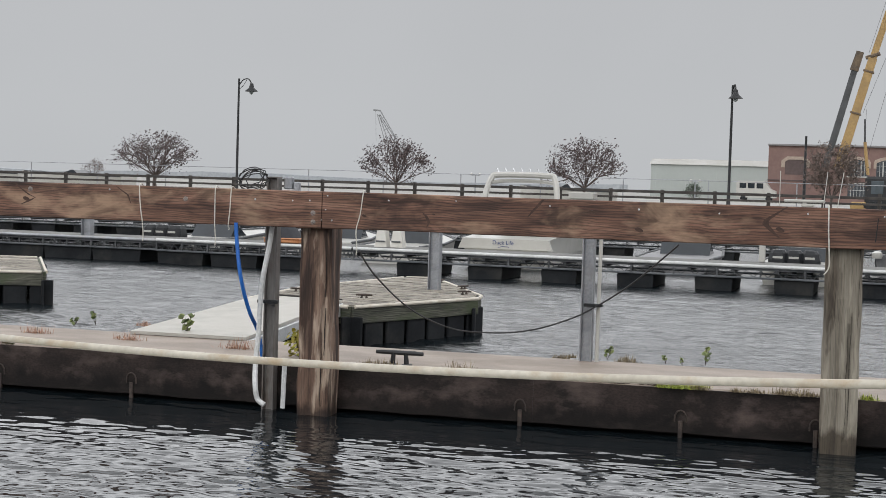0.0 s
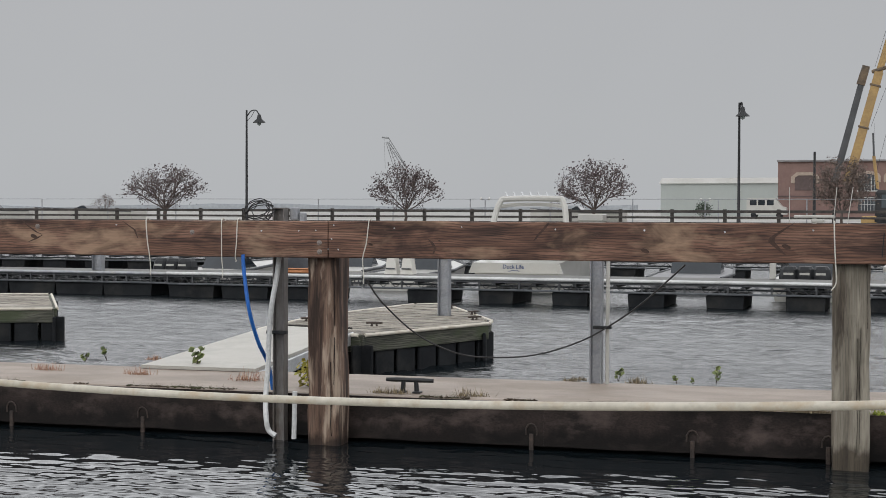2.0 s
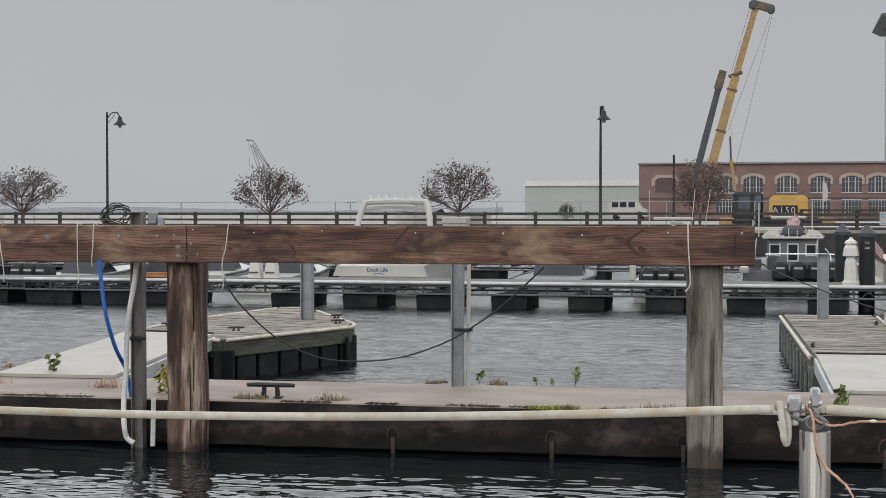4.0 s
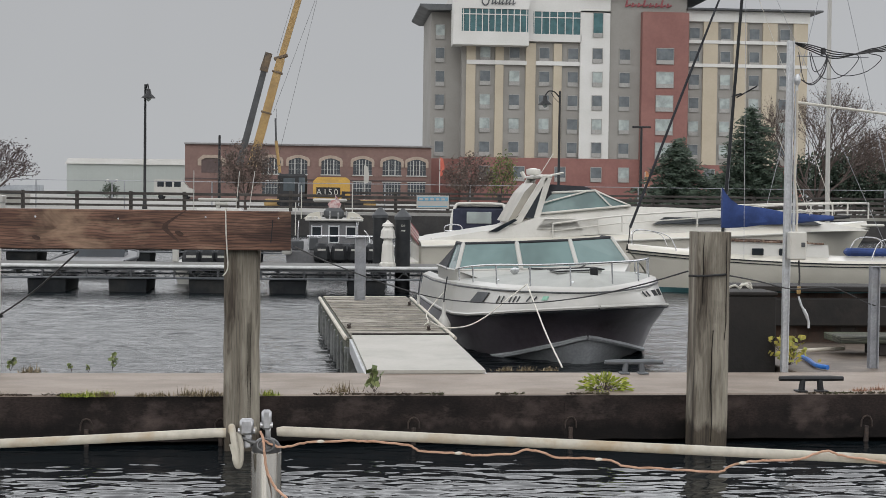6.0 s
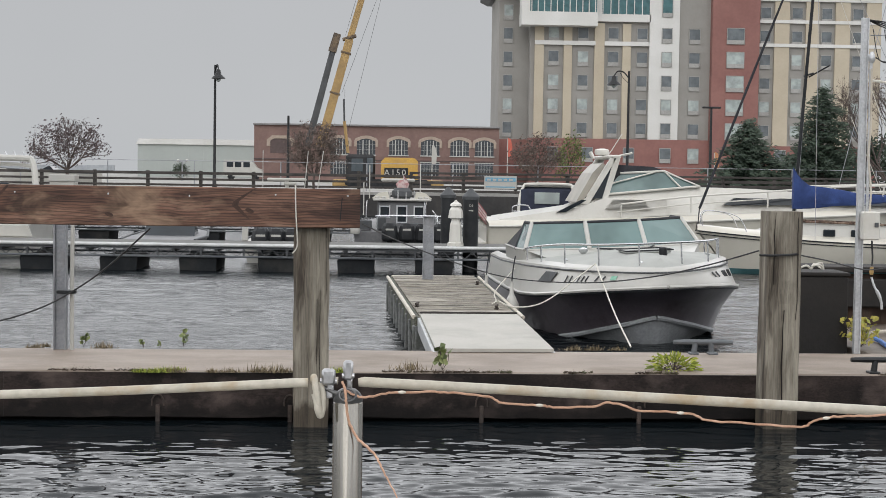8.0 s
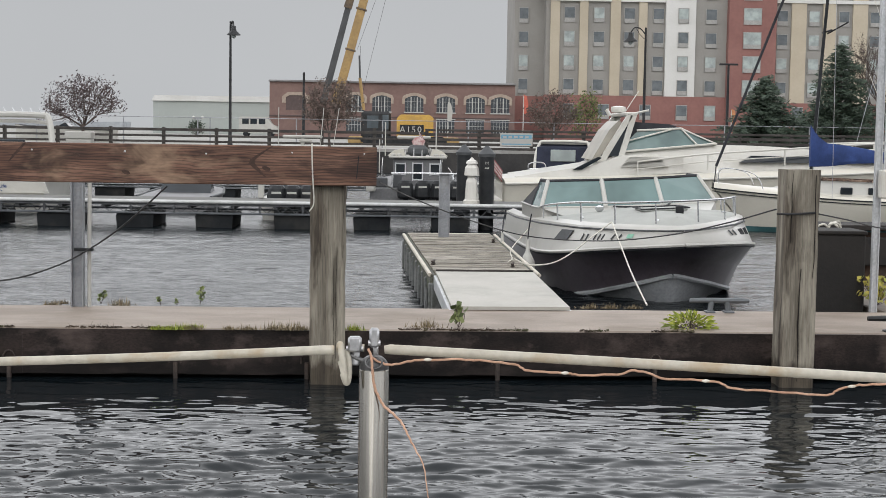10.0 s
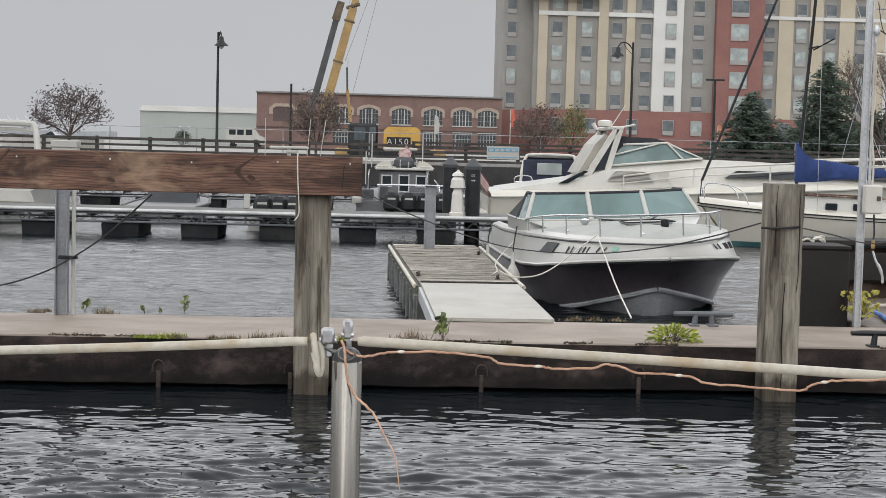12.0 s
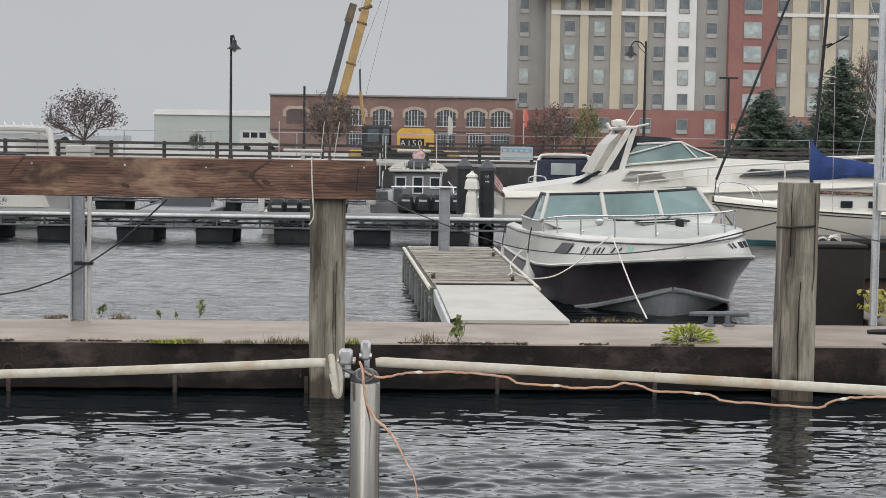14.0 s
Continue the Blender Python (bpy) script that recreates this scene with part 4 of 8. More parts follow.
def broad_tree(x, y, base, height, width, seed, leaves, leaf_size, material, label, trunk=0.32, levels=5, name="tree", fill=0):
    """A small tree: forking limbs, and sparse leaves on its twigs, fitted to its height and width."""
    r = random.Random(seed)
    s, tips = Shape(), []
    t = height * trunk
    s.tube([(0, 0, 0), (r.uniform(-0.04, 0.04), 0, t * 0.5), (0, 0, t)], [0.022 * height, 0.018 * height, 0.016 * height], 8)
    for k in range(9):
        a = 2 * math.pi * k / 7 + r.uniform(-0.4, 0.4)
        out = 0.95 if k < 6 else 0.35
        d = Vector((math.cos(a) * out, math.sin(a) * out, r.uniform(0.5, 1.1))).normalized()
        grow(r, s, tips, Vector((0, 0, t * r.uniform(0.85, 1.0))), d, height * 0.2, 0.0085 * height, levels - 1, 0.62)
    zs = [v[2] for v in s.v]
    top = max(zs)
    reach = sorted(abs(v[0]) for v in s.v)[int(len(s.v) * 0.985)]
    fx, fz = width / 2 / reach, (height - t) / (top - t)
    fit = lambda v: (v[0] * fx, v[1] * fx, v[2] if v[2] < t else t + (v[2] - t) * fz)  # noqa: E731
    s.v = [fit(v) for v in s.v]
    nodes = [Vector(fit(p)) for p, d in tips]
    heart = Vector((0, 0, t + (height - t) * 0.52))
    spots = []
    while fill and len(spots) < fill:
        p = Vector((r.uniform(-1, 1), r.uniform(-1, 1), r.uniform(-1, 1)))
        if 0.12 < p.length < 1:
            p = heart + Vector((p.x * width * 0.5, p.y * width * 0.5, p.z * (height - t) * 0.5)) * r.uniform(0.92, 1.06)
            near = min(r.sample(nodes, min(60, len(nodes))), key=lambda q: (q - p).length)
            s.tube([near, (near + p) / 2 + Vector((0, 0, 0.03)), p], [0.008, 0.006, 0.003], 3)
            spots += [p, (near + p) / 2]
    tree = thing(name, (x, y, base), label, "tree")
    part("trunk", s, M_TWIG, tree, "bare grey-brown trunk and limbs")
    crown = Shape()
    for _ in range(leaves):
        if spots and r.random() < 0.75:
            p = r.choice(spots) + Vector((r.gauss(0, 1), r.gauss(0, 1), r.gauss(0, 1))) * leaf_size * 2.2
        else:
            p = r.choice(nodes) + Vector((r.gauss(0, 1), r.gauss(0, 1), r.gauss(0, 1))) * leaf_size * 1.6
        n = Vector((r.gauss(0, 1), r.gauss(0, 1), r.gauss(0, 1))).normalized()
        u = n.orthogonal().normalized() * leaf_size * r.uniform(0.6, 1.3)
        w = n.cross(u) * 0.55
        crown.add([p - u, p + w, p + u, p - w], [(0, 1, 2, 3)])
    me = bpy.data.meshes.new("crown")
    me.from_pydata(crown.v, [], crown.f)
    me.materials.append(material)
    ob = new("crown", me)
    ob.parent = tree
    tagged(ob, "sparse autumn leaves")
    return tree


for x, top, w, seed in ((-39.9, 4.27, 4.3, 1), (-25.9, 4.2, 3.9, 2), (-15.85, 4.42, 3.9, 3)):
    broad_tree(x, 74, QUAY_Z, top - QUAY_Z, w, seed, 2700, 0.06, M_LEAF_RED, "small rounded promenade tree with sparse russet leaves", 0.26, 4, fill=520)
broad_tree(-3.8, 74, QUAY_Z, 4.45 - QUAY_Z, 2.8, 14, 4200, 0.055, M_LEAF_DULL, "small promenade tree with dense dull brown leaves", 0.2, 4, fill=500)
broad_tree(7.15, 74, QUAY_Z, 4.05 - QUAY_Z, 2.5, 15, 3000, 0.055, M_LEAF_DULL, "small promenade tree with dull reddish leaves", 0.2, 4, fill=380)
broad_tree(9.0, 76, QUAY_Z, 2.9, 1.6, 16, 1000, 0.07, M_LEAF_GREEN, "slim young tree with green leaves", 0.2, 4, fill=260)
broad_tree(-65.0, 110, QUAY_Z, 2.1, 1.9, 17, 300, 0.06, M_LEAF_DULL, "hazy bare tree on the far quay", 0.25)

broad_tree((-18.73, 134, 2.1)[0], 134, QUAY_Z, 1.5, 1.3, 18, 900, 0.07, M_NEEDLE, "small dark round tree before the shed", 0.12, 4, fill=200)


def pine_tree(x, y, base, height, width, seed, label):
    """A conifer: straight trunk and tiers of drooping boughs with needle tufts."""
    r = random.Random(seed)
    tree = thing("pine_tree", (x, y, base), label, "tree", "conifers")
    s = Shape()
    s.tube([(0, 0, 0), (0, 0, height * 0.5), (0, 0, height * 0.97)], [0.16, 0.1, 0.03], 8)
    part("trunk", s, M_BARK, tree)
    boughs, needles = Shape(), Shape()
    tiers = 17
    for i in range(tiers):
        f = i / (tiers - 1)
        z = height * (0.07 + 0.88 * f)
        reach = width / 2 * (1 - f) ** 0.75 * r.uniform(0.88, 1.1) + 0.12
        m = int(13 - 7 * f)
        for k in range(m):
            a = 2 * math.pi * k / m + r.uniform(-0.3, 0.3)
            d = Vector((math.cos(a), math.sin(a), 0))
            ln = reach * r.uniform(0.72, 1.12)
            tip = d * ln + Vector((0, 0, z - 0.12 * ln + r.uniform(-0.1, 0.14)))
            root = Vector((0, 0, z + 0.05))
            boughs.tube([root, tip], [0.02, 0.006], 4)
            for _ in range(int(20 + 46 * ln)):
                t = r.uniform(0.15, 1.05)
                p = root.lerp(tip, t) + Vector((r.gauss(0, 0.13), r.gauss(0, 0.13), r.gauss(0, 0.07)))
                u = (d + Vector((r.gauss(0, 0.7), r.gauss(0, 0.7), r.gauss(0.1, 0.4)))).normalized() * 0.15
                w = u.orthogonal().normalized() * 0.035
                needles.add([p - u, p + w, p + u, p - w], [(0, 1, 2, 3)])
    part("bough", boughs, M_BARK, tree)
    me = bpy.data.meshes.new("needles")
    me.from_pydata(needles.v, [], needles.f)
    me.materials.append(M_NEEDLE)
    ob = new("needles", me)
    ob.parent = tree
    return tree


pine_tree(17.95, 75, QUAY_Z, 3.85, 4.9, 31, "dense dark green young pine tree on the quay")
pine_tree(21.7, 75, QUAY_Z, 5.6, 4.9, 32, "taller dark green pine tree on the quay")
broad_tree(25.5, 76, QUAY_Z, 7.2, 7.4, 41, 2500, 0.05, M_LEAF_DULL, "large leafless tree with fine upright branches", 0.1, 7)
broad_tree(31.0, 78, QUAY_Z, 6.2, 6.4, 42, 3000, 0.06, M_LEAF_DULL, "large bare tree with fine twigs beside the boats", 0.1, 7)

for k, (x, y, h, w) in enumerate(((28.5, 82, 3.6, 5.5), (33.5, 84, 5.0, 6.5), (24.0, 84, 2.6, 4.5), (38.0, 86, 5.5, 7.0), (30.5, 80, 2.4, 5.0))):
    broad_tree(x, y, QUAY_Z, h, w, 50 + k, 5200, 0.12, M_LEAF_DULL if k % 2 else M_NEEDLE, "dense brown and green shrubbery behind the boats", 0.08, 4, name="shrub", fill=420)


# ---- buildings ----
M_BRICK_DARK = surface("dark_brick", (0.075, 0.055, 0.052), (0.1, 0.072, 0.068), 0.4, 3, 0.85, bump=0.1)
M_FRAME = surface("window_frame", (0.36, 0.36, 0.34), (0.42, 0.42, 0.4), 1, 10, 0.6, bump=0.05)
def arch_window(parent, x, z, w, h, y):
    """A wide window with a flat arch, frame, bars and a stone surround."""
    arc = [(-w / 2 + w * i / 8, h * 0.82 + h * 0.18 * math.sin(math.pi * i / 8)) for i in range(9)]
    outer = [(-w / 2 - 0.3, 0.52 * h)] + [(-w / 2 - 0.3, h * 0.86)] + [(a * 1.16, b + 0.34) for a, b in arc] + [(w / 2 + 0.3, h * 0.86), (w / 2 + 0.3, 0.52 * h)]
    s = Shape()
    inner = list(reversed([(-w / 2, 0.52 * h)] + arc + [(w / 2, 0.52 * h)]))
    s.prism(outer + inner, y - 0.12, y + 0.02)
    sur = part("surround", s, M_STONE, parent, "pale stone window surround")
    sur.location = (x, 0, z)
    s = Shape()
    s.prism([(-w / 2, 0)] + arc + [(w / 2, 0)], y - 0.03, y + 0.05)
    g = part("window", s, M_WINDOW, parent)
    g.location = (x, 0, z)
    for i in range(1, 6):
        part("window_bar", Shape().box((-w / 2 + w * i / 6, y - 0.05, h * 0.46), (0.12 if i in (2, 4) else 0.035, 0.06, h * 0.92)), M_FRAME, g)
    for i in (1, 2):
        part("window_bar", Shape().box((0, y - 0.045, h * 0.33 * i), (w, 0.03, 0.022)), M_FRAME, g)
    part("window_sill", Shape().box((0, y - 0.06, 0.03), (w + 0.2, 0.12, 0.12)), M_FRAME, g)


M_COPING = surface("grey_coping", (0.17, 0.165, 0.165), (0.23, 0.225, 0.225), 0.5, 5, 0.8, bump=0.05)
BY = 170.0
brick = thing("brick_building", (0, BY, 0), "long two-storey red brick building with arched windows", "building")
s = Shape()
s.box((-1.68, 15, 4.2), (27.7, 30, 6.2))
part("wall", s, M_BRICK, brick)
s = Shape()
s.box((-1.68, 14.9, 7.36), (27.9, 30.5, 0.2), ch=0.03)
part("coping", s, M_COPING, brick, "grey coping")
s = Shape()
s.box((-2.0, -0.05, 3.45), (27.1, 0.08, 0.12))
part("stone_band", s, M_BRICK_DARK, brick)
for x in (-5.9, -2.9, 0.77, 4.36, 7.7, 10.5):
    arch_window(brick, x, 4.0, 2.1, 1.9, 0)
    s = Shape()
    s.box((x, -0.02, 2.55), (2.0, 0.06, 1.5))
    g = part("window", s, M_WINDOW, brick)
    for i in range(1, 6):
        part("window_bar", Shape().box((x - 1.0 + 2.0 * i / 6, -0.06, 2.55), (0.04, 0.05, 1.5)), M_FRAME, g)
    part("window_bar", Shape().box((x, -0.06, 2.55), (2.0, 0.045, 0.04)), M_FRAME, g)
    part("lintel", Shape().box((x, -0.06, 3.3), (2.2, 0.1, 0.1)), M_FRAME, g)

s = Shape()
s.prism([(-13.7, 4.1), (-13.7, 5.5), (-13.3, 5.75), (-11.8, 5.75), (-11.4, 5.5), (-11.4, 4.1)], -0.04, 0.02)
part("blind_arch", s, M_BRICK_DARK, brick, "blind arch filled with dark brick")
s = Shape()
s.prism([(-14.1, 4.9), (-14.1, 5.6), (-13.5, 6.1), (-11.6, 6.1), (-11.0, 5.6), (-11.0, 4.9), (-11.4, 4.9), (-11.4, 5.5), (-11.8, 5.75), (-13.3, 5.75), (-13.7, 5.5), (-13.7, 4.9)], -0.12, 0.02)
part("surround", s, M_STONE, brick, "pale stone arch surround")

shed = thing("shed", (0, 210, 0), "long pale green metal shed with a white roof edge", "building")
s = Shape()
s.box((-25.2, 20, 3.2), (20.2, 40, 5.0))
part("wall", s, M_SHED, shed)
s = Shape()
s.prism([(-35.5, 5.6), (-15.0, 5.6), (-15.0, 6.4), (-35.1, 6.35)], -0.3, 40)
part("roof", s, M_WHITEWALL, shed, "white metal roof")
for i in range(10):
    s = Shape()
    s.box((-34.6 + i * 2.1, -0.01, 3.2), (0.05, 0.03, 4.9))
    part("cladding_rib", s, M_SHED, shed)


M_HOTELGLASS = plain_glass("hotel_glass", (0.125, 0.14, 0.15), 0.08)
M_HOTELFRAME = surface("hotel_window_frame", (0.29, 0.285, 0.27), (0.33, 0.325, 0.31), 1, 10, 0.6, bump=0.05)
HY = 180.0
hotel = thing("hotel", (0, HY, 0), "tall hotel with grey, beige and white render and a red tower", "building")


def block(x0, x1, z0, z1, material, y=0.0, deep=16.0, name="wall", label=""):
    s = Shape()
    s.box(((x0 + x1) / 2, y + deep / 2, (z0 + z1) / 2), (x1 - x0, deep, z1 - z0))
    return part(name, s, material, hotel, label)


def hotel_window(x, z, w, h, y, material):
    s = Shape()
    s.box((x, y, z + 0.25), (w, 0.1, h), ch=0.01)
    g = part("window", s, material, hotel)
    s = Shape()
    for sx in (-1, 1):
        s.box((x + sx * w / 2, y - 0.03, z), (0.06, 0.12, h + 0.55))
    s.box((x, y - 0.03, z + 0.27 + h / 2), (w + 0.08, 0.12, 0.08))
    s.box((x, y - 0.04, z - h / 2 - 0.0), (w, 0.1, 0.5))
    part("frame", s, M_HOTELFRAME, g, "pale frame with a panel below")


ROWS_Z = [7.6, 10.45, 13.3, 16.15, 19.0]
WIN = random.Random(9)


def window_column(x, w, y, rows, h=1.25):
    for i, z in enumerate(rows):
        lit = (i == 1 and WIN.random() < 0.85) or (i == 2 and WIN.random() < 0.5) or WIN.random() < 0.1
        hotel_window(x, z, w, h, y, M_CURTAIN if lit else M_HOTELGLASS)


block(12.9, 17.0, QUAY_Z, 24.2, M_TAUPE, 3.0, 14)
block(16.5, 34.4, QUAY_Z, 24.4, M_TAUPE, 0.6, 16)
block(16.4, 43.9, QUAY_Z, 6.55, M_BRICK_TOWER, -0.1, 2.0, label="red brick ground storeys")
block(12.9, 17.0, QUAY_Z, 6.4, M_BRICK_TOWER, 2.8, 2.0)
block(43.9, 59.0, QUAY_Z, 6.0, M_BRICK_TOWER, 0.3, 2.0)
for a, b in ((17.0, 18.1), (20.5, 21.5), (24.2, 25.4), (27.6, 28.6)):
    block(a, b, 6.55, 20.4, M_BEIGE, 0.25, 1.0, "pilaster", "beige pilaster")
for a, b in ((17.0, 24.3), (25.4, 30.8)):
    block(a, b, 17.75, 18.25, M_WHITEWALL, 0.15, 0.6, "band", "white band")
block(30.8, 34.4, 6.55, 24.4, M_WHITEWALL, 0.0, 16)
block(24.2, 34.4, 24.2, 26.2, M_WHITEWALL, 0.0, 16)
block(24.2, 30.9, 20.6, 21.5, M_WHITEWALL, 0.0, 3)
block(15.2, 24.3, 24.2, 26.25, M_WHITEWALL, -1.6, 14)
block(15.2, 24.3, 19.9, 21.5, M_WHITEWALL, -1.6, 3.2)
block(15.2, 16.2, 21.5, 24.2, M_WHITEWALL, -1.6, 3)
block(16.2, 24.2, 21.5, 24.2, M_TEAL, -1.4, 3, "glazing", "teal restaurant glazing")
block(25.0, 30.9, 21.5, 24.2, M_TEAL, 0.1, 3, "glazing", "teal restaurant glazing")
block(24.2, 25.0, 21.5, 24.2, M_WHITEWALL, 0.0, 3)
s = Shape()
for i in range(11):
    s.box((16.4 + i * 0.76, -1.45, 22.85), (0.1, 0.14, 2.7))
s.box((20.2, -1.45, 23.55), (8, 0.12, 0.1))
part("mullion", s, M_WHITEWALL, hotel)
s = Shape()
for i in range(7):
    s.box((25.1 + i * 0.95, 0.05, 22.85), (0.1, 0.14, 2.7))
s.box((28, 0.05, 23.5), (5.9, 0.12, 0.1))
part("mullion", s, M_WHITEWALL, hotel)
block(34.4, 43.9, 6.55, 27.2, M_TAUPE, 0.3, 16)
block(38.2, 43.9, QUAY_Z, 24.35, M_BRICK_TOWER, -0.9, 3, label="red tower bay")
block(43.9, 59.0, 6.0, 24.3, M_TAUPE, 0.6, 14)
for a, b in ((46.0, 47.8), (49.8, 51.4), (53.4, 55.2), (57.2, 59.0)):
    block(a, b, 6.0, 24.3, M_BEIGE, 0.3, 1.0, "pilaster", "beige pilaster")
for z in (17.95, 20.8):
    block(43.9, 59.0, z, z + 0.4, M_WHITEWALL, 0.2, 0.6, "band", "white band")
block(43.9, 59.2, 23.45, 24.75, M_WHITEWALL, 0.18, 14, "parapet", "white parapet")
for a, b, z, y, d in ((11.4, 17.5, 24.6, 1.0, 18), (30.8, 36.0, 26.8, -1.0, 16), (33.0, 45.3, 27.9, -1.6, 19), (43.0, 47.2, 26.4, -0.6, 14)):
    s = Shape()
    s.prism([(a, z + 0.35), (b, z + 0.35), (b, z + 0.15), (b - 1.0, z - 0.35), (a + 1.0, z - 0.35), (a, z + 0.15)], y, y + d)
    part("roof_overhang", s, M_ROOFDARK, hotel, "dark overhanging roof")
s = Shape()
s.box((52.2, 6.6, 24.9), (16.8, 14.5, 0.22), ch=0.03)
part("roof_overhang", s, M_ROOFDARK, hotel, "thin dark roof edge")
block(33.9, 44.4, 27.2, 27.6, M_TAUPE, 0.2, 16)
for x in (19.3, 22.85, 26.5, 30.0):
    window_column(x, 1.25, 0.55, ROWS_Z)
window_column(32.9, 1.2, -0.05, ROWS_Z)
hotel_window(32.9, 22.7, 1.2, 2.4, -0.05, M_TEAL)
window_column(36.3, 1.3, 0.25, ROWS_Z)
window_column(41.0, 2.1, -0.95, ROWS_Z, 1.4)
for x in (44.95, 48.8, 52.4, 56.2):
    window_column(x, 1.25, 0.55, ROWS_Z + [21.8])
window_column(14.0, 1.1, 2.95, ROWS_Z + [21.8], 1.3)
window_column(28.5, 1.3, -0.15, [4.6])
for x in (19.3, 23.5, 32.9, 36.3, 47.0, 52.0):
    window_column(x, 1.3, -0.15 if x < 44 else 0.25, [4.6])
# the restaurant's and the hotel's signs as plain strokes
s = Shape()
for i in range(12):
    a = 2 * math.pi * i / 12
    b = 2 * math.pi * (i + 1) / 12
    s.rod((19.0 + 0.42 * math.cos(a), -1.72, 25.2 + 0.62 * math.sin(a)), (19.0 + 0.42 * math.cos(b), -1.72, 25.2 + 0.62 * math.sin(b)), 0.08, n=5)
for i, (h, dx) in enumerate(((1.3, 0.3), (0.6, 0.05), (0.62, 0.15), (0.6, 0.1), (0.62, 0.15), (1.1, 0.2), (0.6, 0.1))):
    s.rod((19.75 + 0.42 * i, -1.72, 24.7), (19.75 + 0.42 * i + dx, -1.72, 24.7 + h), 0.075, n=5)
    s.rod((19.75 + 0.42 * i, -1.72, 24.72), (20.1 + 0.42 * i, -1.72, 24.95), 0.05, n=5)
part("sign", s, M_ROOFDARK, hotel, "dark script sign on the white band")
M_SIGNRED = surface("sign_red", (0.27, 0.08, 0.09), (0.33, 0.1, 0.11), 1, 10, 0.6, bump=0.05)
s = Shape()
for i in range(7):
    s.rod((37.0 + i * 0.75, 0.15, 26.1), (37.25 + i * 0.75, 0.15, 26.9 if i % 3 else 27.3), 0.12, n=5)
    s.rod((37.0 + i * 0.75, 0.15, 26.3), (37.6 + i * 0.75, 0.15, 26.35), 0.1, n=5)
for i in range(8):
    s.rod((36.3 + i * 0.72, 0.15, 25.0), (36.5 + i * 0.72, 0.15, 25.5 if i % 3 else 25.9), 0.12, n=5)
    s.rod((36.3 + i * 0.72, 0.15, 25.05), (36.9 + i * 0.72, 0.15, 25.3), 0.1, n=5)
part("sign", s, M_SIGNRED, hotel, "red script sign on the grey wall")

# far hills, their woods coloured pale with the haze painted in
s = Shape()
r = random.Random(4)
ridge = [(-1500 + i * 25, 3 + 4 * abs(math.sin(i * 0.21)) * (0.5 + r.random() * 0.5)) for i in range(52)]
s.prism([(-1500, 0)] + ridge + [(-225, 0)], 1200, 1230)
M_HILL = surface("hazed_woods", (0.3, 0.32, 0.34), (0.36, 0.38, 0.4), 0.02, 0.3, 0.95, bump=0.0)
solid("far_shore", s, M_HILL, "hazy wooded shore far across the water", "backdrop", kind="structure")



# ---- boats ----
def both(s, rows):
    """A skin and its mirror image across the boat's middle line."""
    s.loft(rows)
    s.loft([[(x, -y, z) for x, y, z in row] for row in rows])
    return s


def rail_on(s, pts, drop, r=0.014, every=1):
    """A handrail through the points with stanchions down by drop."""
    s.tube(curve_through(pts, 5), r, 6)
    for p in pts[::every]:
        s.rod((p[0], p[1], p[2] - drop), p, r * 0.85, n=6)


M_NONSKID = surface("nonskid_deck", (0.3, 0.308, 0.29), (0.365, 0.373, 0.35), 2, 120, 0.7, bump=0.3, depth=0.003, grit=0.08)


